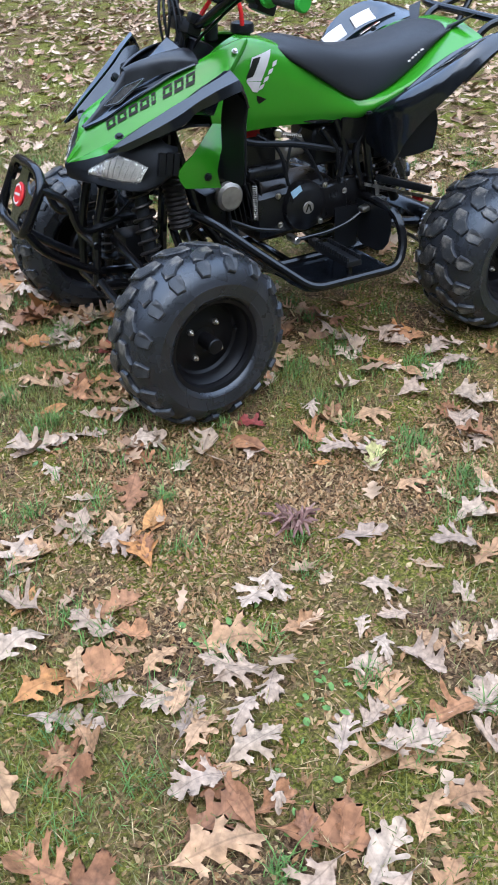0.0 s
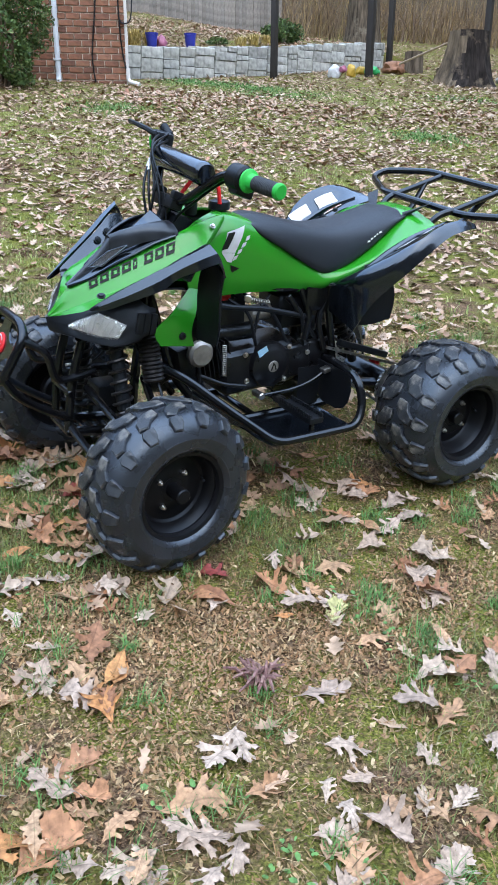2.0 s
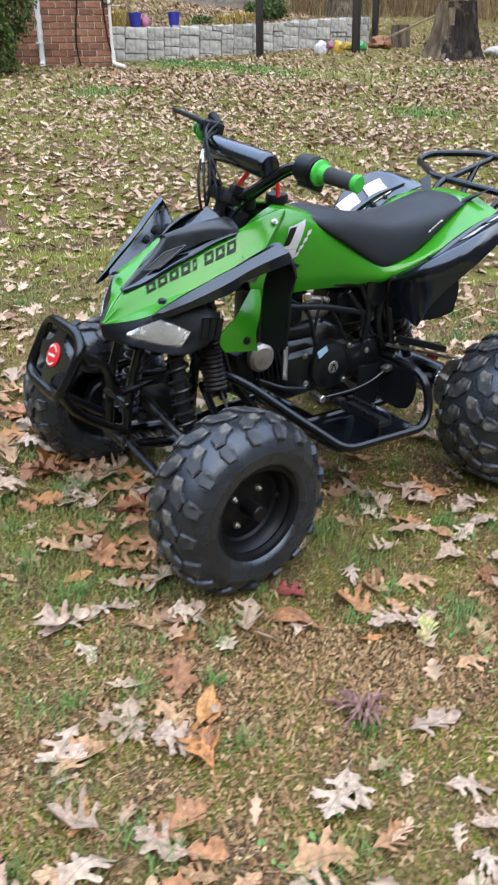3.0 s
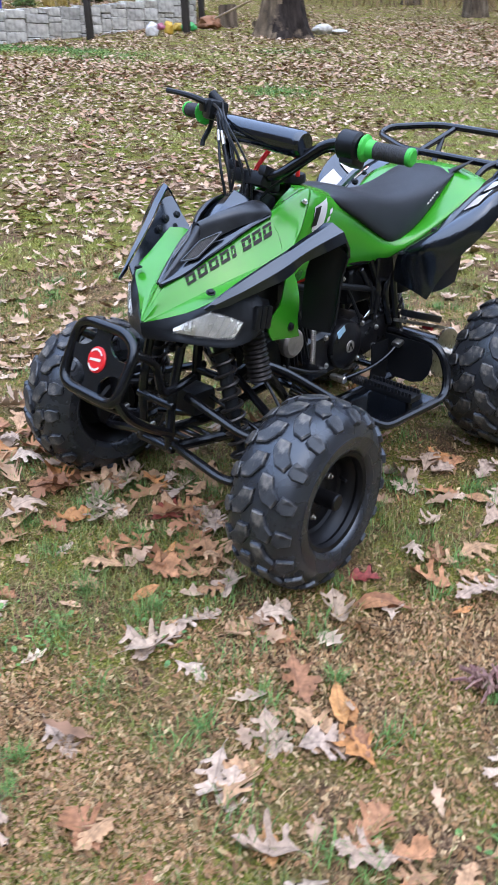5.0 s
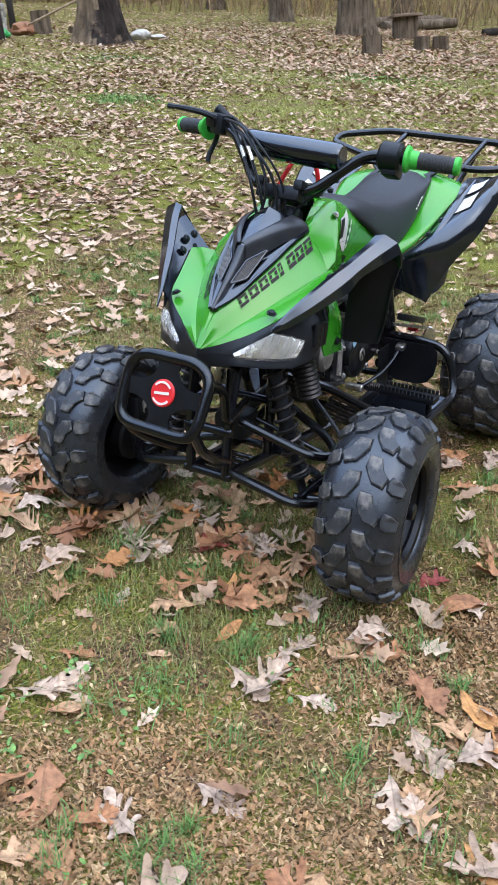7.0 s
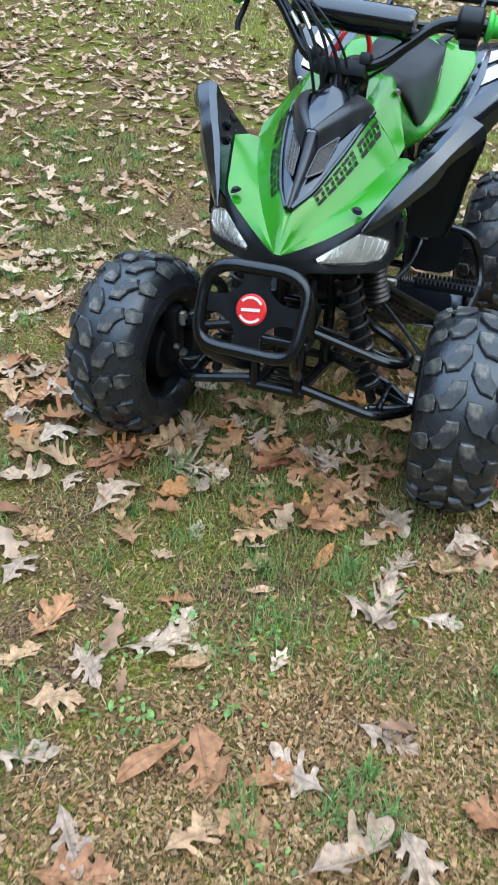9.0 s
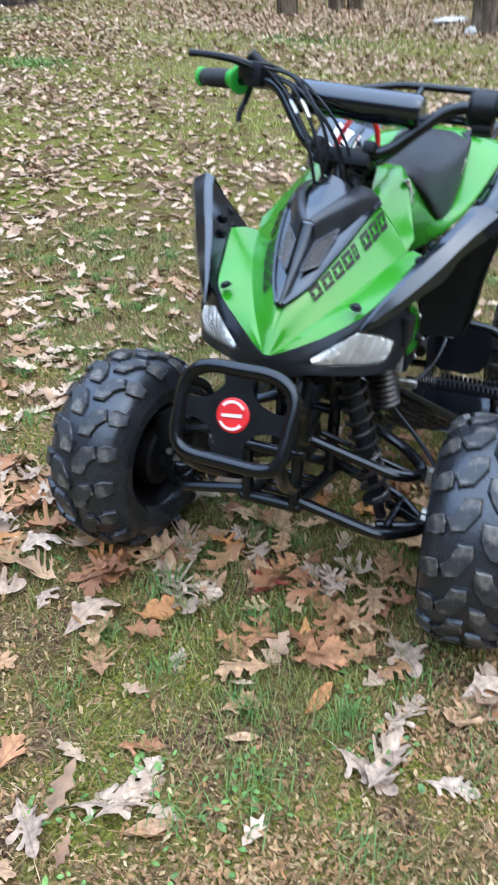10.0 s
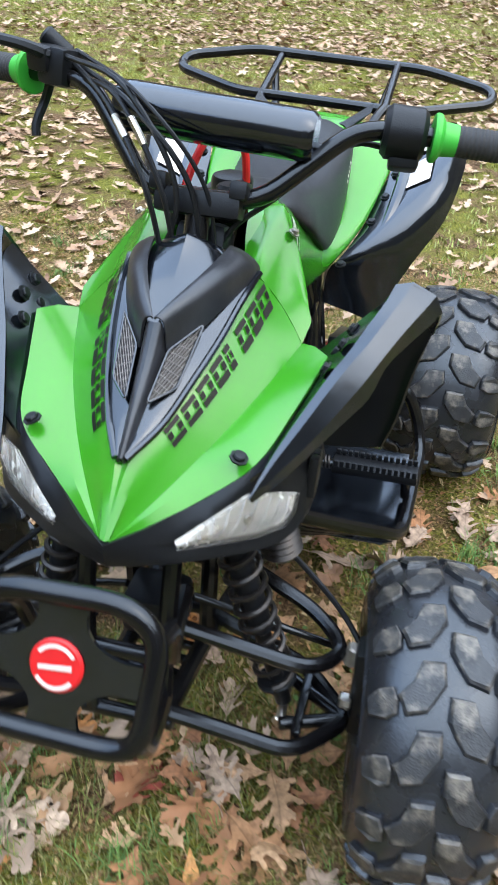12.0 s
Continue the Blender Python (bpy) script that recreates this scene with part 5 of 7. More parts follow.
# ---- fallen leaves ----
def leaf_material(name, colours, scale=9.0, veins=False):
    """Dry leaf skin: its own shade for each leaf, paler veins and blotches."""
    m = bpy.data.materials.new(name)
    m.use_nodes = True
    n, k = m.node_tree.nodes, m.node_tree.links
    b = n["Principled BSDF"]
    b.inputs["Roughness"].default_value = 0.62
    b.inputs["Specular IOR Level"].default_value = 0.3
    info, geo, co = n.new("ShaderNodeObjectInfo"), n.new("ShaderNodeNewGeometry"), n.new("ShaderNodeTexCoord")
    add = n.new("ShaderNodeMath")
    k.new(info.outputs["Random"], add.inputs[0])
    k.new(geo.outputs["Random Per Island"], add.inputs[1])
    fr = n.new("ShaderNodeMath")
    fr.operation = "FRACT"
    k.new(add.outputs[0], fr.inputs[0])
    ramp = n.new("ShaderNodeValToRGB")
    while len(ramp.color_ramp.elements) < len(colours):
        ramp.color_ramp.elements.new(0.5)
    for i, (e, c) in enumerate(zip(ramp.color_ramp.elements, colours)):
        e.position, e.color = i / max(1, len(colours) - 1), (*c, 1)
    k.new(fr.outputs[0], ramp.inputs[0])
    t = n.new("ShaderNodeTexNoise")
    t.inputs["Scale"].default_value, t.inputs["Detail"].default_value = scale, 5
    k.new(co.outputs["Object"], t.inputs["Vector"])
    r = n.new("ShaderNodeMapRange")
    r.inputs[1].default_value, r.inputs[2].default_value, r.inputs[3].default_value, r.inputs[4].default_value = 0.28, 0.72, 0.52, 1.36
    k.new(t.outputs["Fac"], r.inputs[0])
    mul = n.new("ShaderNodeMixRGB")
    mul.blend_type, mul.inputs[0].default_value = "MULTIPLY", 1.0
    k.new(ramp.outputs[0], mul.inputs[1])
    k.new(r.outputs[0], mul.inputs[2])
    skin = mul.outputs[0]
    if veins:
        def calc(op, a, v=None):
            q = n.new("ShaderNodeMath")
            q.operation = op
            for slot, val in zip(q.inputs, (a, v)):
                if val is None:
                    continue
                if isinstance(val, (int, float)):
                    slot.default_value = val
                else:
                    k.new(val, slot)
            return q.outputs[0]
        sep = n.new("ShaderNodeSeparateXYZ")
        k.new(co.outputs["Object"], sep.inputs[0])
        off = calc("ABSOLUTE", sep.outputs[1])
        rib = n.new("ShaderNodeMapRange")
        rib.inputs[1].default_value, rib.inputs[2].default_value, rib.inputs[3].default_value, rib.inputs[4].default_value = 0.004, 0.016, 0.72, 1.0
        k.new(off, rib.inputs[0])
        side = calc("ABSOLUTE", calc("SINE", calc("MULTIPLY", calc("SUBTRACT", sep.outputs[0], calc("MULTIPLY", off, 0.7)), 17.0)))
        line = n.new("ShaderNodeMapRange")
        line.inputs[1].default_value, line.inputs[2].default_value, line.inputs[3].default_value, line.inputs[4].default_value = 0.0, 0.16, 0.86, 1.0
        k.new(side, line.inputs[0])
        vm = n.new("ShaderNodeMixRGB")
        vm.blend_type, vm.inputs[0].default_value = "MULTIPLY", 1.0
        k.new(skin, vm.inputs[1])
        k.new(calc("MULTIPLY", rib.outputs[0], line.outputs[0]), vm.inputs[2])
        skin = vm.outputs[0]
    k.new(skin, b.inputs["Base Color"])
    bp = n.new("ShaderNodeBump")
    bp.inputs["Strength"].default_value, bp.inputs["Distance"].default_value = 0.5, 0.002
    k.new(t.outputs["Fac"], bp.inputs["Height"])
    k.new(bp.outputs[0], b.inputs["Normal"])
    return m


TAN = leaf_material("leaf_tan", [(0.36, 0.215, 0.115), (0.44, 0.29, 0.175), (0.29, 0.155, 0.078), (0.41, 0.245, 0.135), (0.46, 0.31, 0.20)], veins=True)
PALE = leaf_material("leaf_pale", [(0.385, 0.29, 0.215), (0.34, 0.25, 0.185), (0.43, 0.34, 0.265), (0.36, 0.275, 0.20)], veins=True)
BROWN = leaf_material("leaf_brown", [(0.28, 0.135, 0.07), (0.36, 0.18, 0.09), (0.20, 0.095, 0.052), (0.32, 0.15, 0.072)], veins=True)
RUST = leaf_material("leaf_rust", [(0.44, 0.20, 0.07), (0.38, 0.18, 0.07), (0.48, 0.25, 0.09)], veins=True)
LILAC = leaf_material("leaf_lilac", [(0.345, 0.26, 0.20), (0.40, 0.31, 0.24), (0.28, 0.21, 0.165)], veins=True)
LIME = leaf_material("leaf_green", [(0.36, 0.40, 0.16), (0.42, 0.40, 0.18)], veins=True)
WINE = leaf_material("leaf_wine", [(0.22, 0.045, 0.04), (0.28, 0.07, 0.05)], veins=True)
LITTER = leaf_material("leaf_litter_mix", [(0.42, 0.30, 0.20), (0.28, 0.175, 0.11), (0.50, 0.39, 0.29), (0.35, 0.23, 0.15), (0.48, 0.375, 0.285), (0.30, 0.19, 0.12), (0.53, 0.42, 0.32), (0.40, 0.265, 0.17), (0.24, 0.14, 0.09), (0.46, 0.34, 0.235)], 30)
MULCH = leaf_material("leaf_mulch", [(0.33, 0.19, 0.09), (0.20, 0.11, 0.05), (0.41, 0.26, 0.13), (0.12, 0.068, 0.032), (0.45, 0.32, 0.18), (0.27, 0.145, 0.07)], 200)
REDLITTER = leaf_material("red_leaf_litter", [(0.34, 0.17, 0.10), (0.24, 0.11, 0.07), (0.44, 0.26, 0.17), (0.30, 0.15, 0.09), (0.18, 0.085, 0.055)], 30)
CRUMB = leaf_material("thatch_crumbs", [(0.306, 0.193, 0.087), (0.081, 0.049, 0.022), (0.414, 0.304, 0.150), (0.153, 0.087, 0.040), (0.342, 0.189, 0.087), (0.207, 0.124, 0.055), (0.504, 0.396, 0.222)], 200)
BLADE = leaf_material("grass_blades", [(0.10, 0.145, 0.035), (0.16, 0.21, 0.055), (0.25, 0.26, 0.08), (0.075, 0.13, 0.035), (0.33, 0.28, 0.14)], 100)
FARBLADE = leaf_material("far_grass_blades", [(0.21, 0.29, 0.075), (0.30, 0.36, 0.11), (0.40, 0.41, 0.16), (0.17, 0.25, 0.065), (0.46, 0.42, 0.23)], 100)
WEED = leaf_material("weed_leaves", [(0.09, 0.20, 0.055), (0.14, 0.28, 0.075), (0.07, 0.165, 0.055)], 100)


def leaf_outline(shape, rnd):
    """One side of a leaf of length 1: points from stalk to tip, x along it, y outward; broad lobes with round bays between."""
    if shape == 2:
        return [(t / 12, 0.15 * math.sin(math.pi * (t / 12) ** 0.9) * rnd.uniform(0.9, 1.1)) for t in range(1, 12)]
    neck, end, reach, teeth = {0: (0.036, 0.048, 0.27, 0), 1: (0.040, 0.058, 0.32, 1), 3: (0.030, 0.046, 0.34, 1)}[shape]
    pts = [(0.03, 0.016), (0.10, 0.035), (0.17, 0.07 + rnd.uniform(0, 0.03))]
    for k, (x, f, ang) in enumerate(((0.25, 0.80, 66), (0.46, 1.05, 56), (0.665, 0.80, 44))):
        L = reach * f * rnd.uniform(0.82, 1.12)
        a = math.radians(ang + rnd.uniform(-6, 6))
        d, q = Vector((math.cos(a), math.sin(a))), Vector((-math.sin(a), math.cos(a)))
        root = Vector((x, 0.03))
        put = lambda along, across: pts.append(tuple(root + d * L * along + q * across))
        put(0.36, neck)
        put(0.70, end * 0.9)
        if teeth:
            put(0.92, end * 1.25)
            put(0.88, end * 0.55)
            put(1.12, 0.006)
            put(0.86, -end * 0.5)
            put(0.94, -end * 1.15)
            put(0.66, -end * 0.8)
        else:
            put(0.92, end * 0.85)
            put(1.02, end * 0.30)
            put(1.02, -end * 0.30)
            put(0.90, -end * 0.85)
            put(0.66, -end * 0.9)
        put(0.34, -neck * 0.9)
        if k < 2:
            pts.append((x + 0.125, 0.058 * rnd.uniform(0.7, 1.2)))
    return pts + ([(0.83, 0.075), (0.90, 0.115), (0.91, 0.06), (0.97, 0.045)] if teeth else [(0.82, 0.08), (0.89, 0.095), (0.95, 0.07), (0.985, 0.03)])


def leaf_mesh(shape, seed):
    """An oak leaf of length 1 along x, curled and creased, with its stalk."""
    rnd = random.Random(seed)
    cup, bow, twist = rnd.uniform(-0.25, 1.35), rnd.uniform(-0.30, 0.65), rnd.uniform(-0.7, 0.7)
    ph, bend = rnd.uniform(0, 6), rnd.uniform(-0.18, 0.18)
    rib = [(i / 10, 0.0) for i in range(11)]
    bm = bmesh.new()
    mid = [bm.verts.new((x, 0, 0)) for x, _ in rib]
    for s in (-1, 1):
        side = [bm.verts.new((x, s * y, 0)) for x, y in leaf_outline(shape, rnd)]
        bm.faces.new(mid + side[::-1])
    bmesh.ops.triangulate(bm, faces=bm.faces[:])
    long = [e for e in bm.edges if e.calc_length() > 0.11]
    bmesh.ops.subdivide_edges(bm, edges=long, cuts=1)
    bmesh.ops.triangulate(bm, faces=bm.faces[:])
    for v in bm.verts:
        x, y = v.co.x, v.co.y
        z = cup * (y * y * 2.0 + 0.22 * abs(y)) + bow * (0.25 - (x - 0.5) ** 2) * 0.8 + twist * y * (x - 0.4) + 0.16 * abs(y) * math.sin(13 * x + ph + 2 * y) + 0.03 * math.sin(7 * x + ph) + 0.05 * math.sin(9 * y + 5 * x + ph)
        v.co = Vector((x - 0.5, y + bend * (x - 0.2) ** 2, z))
    bm.verts.ensure_lookup_table()
    start = min(bm.verts, key=lambda v: v.co.x).co.copy()
    z0 = start.z
    sweep(bm, [(-0.5, start.y, z0), (-0.58, 0.01, z0 + 0.01), (-0.67, 0.03, z0)], [0.009, 0.006, 0.007], 5)
    low = min(v.co.z for v in bm.verts)
    bmesh.ops.translate(bm, verts=bm.verts, vec=(0, 0, -low))
    me = bpy.data.meshes.new("oak_leaf")
    bmesh.ops.recalc_face_normals(bm, faces=bm.faces)
    bm.to_mesh(me)
    bm.free()
    me.polygons.foreach_set("use_smooth", [True] * len(me.polygons))
    return me


SHADES = (("tan dry oak leaf lying on the lawn", TAN), ("pale dry oak leaf lying on the lawn", PALE), ("dark brown oak leaf lying on the lawn", BROWN), ("rusty orange leaf lying on the lawn", RUST), ("greyish lilac underside of a fallen oak leaf", LILAC), ("yellow-green fallen oak leaf on the lawn", LIME), ("wine red fallen leaf on the lawn", WINE))
FORMS = {}
for sh in range(4):
    for co in range(7):
        for v in range(3):
            me = leaf_mesh(sh, sh * 31 + v * 7 + co)
            me.materials.append(SHADES[co][1])
            FORMS[sh, co, v] = me
lr = random.Random(11)


def lay_leaf(x, y, size, turn, sh, co, lift=0.0):
    if sh == 2 and co in (1, 4):
        sh = 1 if size > 0.09 else 0
    ob = new("oak_leaf", FORMS[sh, co, lr.randrange(3)])
    z = float(lawn(x, y)) + 0.001 + lift
    ob.matrix_world = SITE @ pose(x, y, z, lr.uniform(-9, 9), lr.uniform(-9, 9), turn) @ Matrix.Diagonal((size, size * lr.uniform(0.88, 1.1), size, 1))
    tagged(ob, SHADES[co][0], "fallen leaf", "fallen oak leaves")
    return ob


LEAVES_A0 = [(-0.21, -1.04, 0.152, -18, 3, 0), (-0.44, -1.01, 0.169, 18, 1, 2), (-0.23, -1.11, 0.093, -18, 2, 1), (-0.05, -1.26, 0.107, 49, 1, 0), (-0.15, -1.28, 0.09, 45, 0, 4), (-0.29, -1.22, 0.088, 41, 2, 0), (0.0, -1.18, 0.077, -101, 0, 1), (0.13, -1.22, 0.069, 51, 0, 1), (0.14, -0.93, 0.111, -5, 0, 4), (-0.08, -0.97, 0.097, -99, 2, 1), (-0.34, -1.14, 0.095, 45, 0, 4), (-0.53, -1.12, 0.112, -96, 3, 2), (-0.5, -1.05, 0.145, -32, 0, 4), (-0.4, -1.34, 0.174, -8, 1, 0), (-0.27, -1.4, 0.166, -39, 1, 2)]
LEAVES_A1 = [(-0.21, -1.46, 0.114, 30, 0, 1), (-0.06, -1.37, 0.151, 0, 1, 0), (-0.18, -0.69, 0.113, 52, 2, 3), (-0.27, -0.7, 0.106, -78, 1, 0), (-0.43, -0.67, 0.117, 15, 1, 0), (-0.32, -0.64, 0.09, -97, 0, 1), (0.31, -0.5, 0.089, -106, 0, 1), (0.42, -0.6, 0.107, -30, 1, 0), (0.58, -0.72, 0.094, 53, 1, 1), (0.56, -0.81, 0.091, 32, 1, 1), (0.1, -0.57, 0.133, -48, 2, 2), (-0.09, -0.44, 0.114, 4, 0, 1), (-0.15, -0.42, 0.121, -14, 1, 0), (-0.32, -0.32, 0.145, -9, 0, 1), (0.6, -0.43, 0.071, -32, 0, 1)]
LEAVES_A2 = [(0.59, -0.2, 0.161, -85, 0, 4), (0.72, -0.28, 0.111, 17, 0, 1), (0.32, -0.74, 0.086, 37, 1, 5), (0.41, -0.8, 0.1, -112, 1, 0), (0.2, -0.69, 0.062, -31, 2, 3), (-0.52, -0.87, 0.116, 13, 0, 1), (-0.48, -0.78, 0.099, 48, 2, 3), (-0.09, -1.07, 0.083, -6, 1, 0), (-0.0, -1.12, 0.057, 48, 0, 1), (0.37, -1.01, 0.11, -31, 1, 1), (-0.45, -0.67, 0.093, 39, 1, 1), (-0.35, -0.87, 0.118, 0, 1, 2), (0.06, -1.34, 0.09, 0, 1, 4)]
LEAVES_B0 = [(-0.22, 0.28, 0.183, -18, 0, 1), (0.2, 0.12, 0.244, -90, 1, 0), (-0.07, -0.28, 0.152, -142, 0, 4), (-0.2, -0.32, 0.113, -14, 0, 4), (-0.28, -0.32, 0.092, 13, 0, 4), (-0.34, -0.3, 0.119, -105, 0, 4), (-0.31, -0.42, 0.083, -85, 0, 1), (-0.09, -0.43, 0.109, -45, 0, 1), (-0.15, -0.41, 0.131, -9, 1, 0), (-0.23, -0.18, 0.085, -13, 2, 3), (-0.3, -0.07, 0.074, -52, 1, 0), (-0.25, 0.08, 0.059, 21, 0, 4), (-0.53, -0.0, 0.152, -24, 0, 1), (-0.55, -0.06, 0.097, -53, 2, 0), (-0.15, 0.17, 0.083, -58, 1, 3)]
LEAVES_B1 = [(-0.09, -0.1, 0.079, 16, 2, 3), (-0.58, -0.39, 0.101, -96, 0, 4), (-0.71, -0.24, 0.081, -45, 1, 2), (-0.45, -0.63, 0.11, -148, 0, 4), (-0.33, -0.63, 0.101, -135, 0, 1), (-0.26, -0.67, 0.103, -84, 1, 0), (-0.19, -0.68, 0.129, -135, 2, 3), (-0.28, -0.72, 0.096, -54, 2, 4), (0.1, -0.56, 0.168, -55, 2, 2), (0.02, -0.5, 0.119, -135, 0, 1), (0.15, -0.48, 0.08, -55, 1, 6), (0.02, 0.01, 0.112, -21, 1, 6), (-0.0, -0.09, 0.149, -98, 1, 2), (0.01, 0.27, 0.165, -20, 0, 0), (0.08, 0.24, 0.121, 23, 0, 1)]
LEAVES_B2 = [(-0.31, 0.2, 0.134, 35, 0, 0), (-0.03, -0.17, 0.132, -126, 1, 0), (0.07, 0.38, 0.157, -37, 0, 1)]
LEAVES_C0 = [(-0.72, -0.14, 0.161, -148, 3, 2), (-0.78, -0.39, 0.18, -45, 0, 1), (-0.83, -0.18, 0.117, -34, 0, 0), (-0.8, -0.23, 0.099, -104, 1, 0), (-0.75, -0.07, 0.142, -36, 2, 2), (-0.49, -0.0, 0.096, 0, 2, 1), (-0.55, 0.03, 0.105, -58, 0, 1), (-0.56, -0.05, 0.087, -58, 2, 0), (-0.63, 0.11, 0.104, -128, 0, 4), (-0.56, 0.22, 0.132, -5, 1, 2), (-0.38, 0.37, 0.098, -94, 1, 0), (-0.24, 0.49, 0.132, -66, 0, 1), (-0.24, 0.27, 0.138, -139, 0, 0), (-0.13, 0.36, 0.094, -67, 2, 2), (-0.08, 0.5, 0.155, -51, 0, 1)]
LEAVES_C1 = [(-0.48, 0.34, 0.094, -10, 1, 4), (-0.71, 0.12, 0.101, -66, 1, 0), (-0.94, -0.05, 0.134, -67, 1, 2), (-0.76, -0.47, 0.109, -141, 2, 1), (-0.9, -0.02, 0.109, -135, 0, 4), (-0.81, 0.11, 0.107, -60, 0, 4), (-0.66, 0.23, 0.096, -24, 1, 0), (-0.72, -0.24, 0.075, -67, 2, 2)]
LISTS = [LEAVES_A0, LEAVES_A1, LEAVES_A2, LEAVES_B0, LEAVES_B1, LEAVES_B2, LEAVES_C0, LEAVES_C1]
for rows in LISTS:
    for x, y, size, turn, sh, co in rows:
        lay_leaf(x, y, min(size, 0.11 + 0.4 * max(0, size - 0.11)), turn, sh, co, lr.uniform(0, 0.004))


def clear(x, y):
    """No leaf lies where a tyre stands."""
    for c in (FRONT, REAR):
        for s in (-1, 1):
            if abs(x - c.x) < 0.10 and abs(y - s * c.y) < 0.12:
                return False
    return True


# loose leaves between them, and a thick drift under the front of the bike; those past the first are one heap
def heap(places, label):
    """Many leaves lying over one another, as one mesh."""
    bm = bmesh.new()
    for x, y, size, turn, sh, co, lift in places:
        me = FORMS[sh, co, lr.randrange(3)].copy()
        me.transform(pose(x, y, float(lawn(x, y)) + 0.001 + lift, lr.uniform(-12, 12), lr.uniform(-12, 12), turn) @ Matrix.Diagonal((size, size, size, 1)))
        k = len(bm.faces)
        bm.from_mesh(me)
        bm.faces.ensure_lookup_table()
        for f in bm.faces[k:]:
            f.material_index = co
        bpy.data.meshes.remove(me)
    ob = part("fallen_leaves", bm, [m for _, m in SHADES], smooth=True, angle=80)
    ob.matrix_world = SITE
    tagged(ob, label, "leaf litter", kind="stuff")


loose = []
while len(loose) < 210:
    x, y = lr.uniform(-1.1, 1.7), lr.uniform(-1.7, 1.3)
    drift = 0.5 + 0.5 * math.sin(2.6 * x + 1.2 * y + 0.6) * math.cos(1.7 * y - 1.1 * x)
    if lr.random() > (0.25 + 0.75 * drift) or not clear(x, y) or (-0.95 < y < -0.35 and x < 0.9 and lr.random() < 0.8) or (x < -0.35 and y > -0.8 and lr.random() < 0.75) or (y <= -0.95 and lr.random() < 0.3):
        continue
    loose.append((x, y, lr.uniform(0.06, 0.12), lr.uniform(0, 360), lr.choice((0, 1, 1, 1, 3, 3, 2)), lr.choices(range(5), (6, 4, 4, 1, 2))[0], lr.uniform(0, 0.012)))
under = []
while len(under) < 104:
    x, y = lr.gauss(0.08, 0.15), lr.uniform(-0.30, 0.85)
    if clear(x, y) and x > -0.28:
        under.append((x, y, lr.uniform(0.065, 0.12), lr.uniform(0, 360), lr.choice((0, 1, 1, 3)), lr.choices(range(5), (7, 3, 7, 0.5, 2))[0], lr.uniform(0, 0.022)))
thick = []
for cx, cy, r, count in ((-0.38, -1.05, 0.16, 20), (-0.18, -1.36, 0.16, 18), (0.12, -1.34, 0.14, 10), (0.30, -1.08, 0.16, 10), (0.62, -0.62, 0.18, 18), (0.80, -0.30, 0.20, 18), (-0.55, -0.80, 0.14, 8), (-0.85, -0.35, 0.16, 8)):
    for k in range(count):
        x, y = lr.gauss(cx, r), lr.gauss(cy, r)
        if clear(x, y):
            thick.append((x, y, lr.uniform(0.055, 0.115), lr.uniform(0, 360), lr.choice((0, 0, 1, 1, 3, 3, 2)), lr.choices(range(5), (5, 4, 5, 0.2, 3))[0], lr.uniform(0, 0.014)))
loose.sort(key=lambda p: p[1])
for p in thick + loose[:110] + under[:64]:
    lay_leaf(*p)
heap(loose[110:] + under[64:], "scattered dry tan and brown oak leaves")


# ---- what nobody could count: litter, crumbs, grass ----
def scatter(name, pts, size, turn, tilt, outline, faces, mat, label, category, bend=0.3):
    """One mesh of many copies of a small outline of unit length."""
    n = len(pts)
    o = np.asarray(outline, float)
    rng = np.random.default_rng(len(pts))
    wid = rng.uniform(0.75, 1.15, n)[:, None]
    cup = rng.uniform(-0.25, 1.0, n)[:, None] * bend
    X, Y = o[None, :, 0] * np.ones((n, 1)), o[None, :, 1] * wid
    Z = cup * (Y * Y * 2.5 + (X * X) * 0.7) + o[None, :, 2]
    c, s = np.cos(turn)[:, None], np.sin(turn)[:, None]
    tx, ty = tilt[:, :1], tilt[:, 1:]
    Z = Z + X * tx + Y * ty
    low = Z.min(1, keepdims=True)
    x = (X * c - Y * s) * size[:, None] + pts[:, :1]
    y = (X * s + Y * c) * size[:, None] + pts[:, 1:2]
    z = (Z - low) * size[:, None] + pts[:, 2:3]
    V = np.stack([x, y, z], -1).reshape(-1, 3)
    F = (np.asarray(faces)[None] + (np.arange(n) * len(o))[:, None, None]).reshape(-1, len(faces[0]))
    me = bpy.data.meshes.new(name)
    me.vertices.add(len(V))
    me.vertices.foreach_set("co", V.ravel())
    me.loops.add(F.size)
    me.loops.foreach_set("vertex_index", F.ravel().astype(np.int32))
    me.polygons.add(len(F))
    me.polygons.foreach_set("loop_start", np.arange(0, F.size, F.shape[1], dtype=np.int32))
    me.update()
    me.validate()
    me.materials.append(mat)
    ob = new(name, me)
    ob.matrix_world = SITE
    return tagged(ob, label, category, kind="stuff")


rng = np.random.default_rng(4)


def patchy(x, y, a=0.9, b=0.8):
    return 0.5 + 0.25 * np.sin(a * 2.1 * x + b * y + 0.4) + 0.25 * np.sin(b * 1.7 * y - a * 1.3 * x + 2.0) + 0.18 * np.sin(5.1 * x + 1.0) * np.sin(4.7 * y + 0.5)


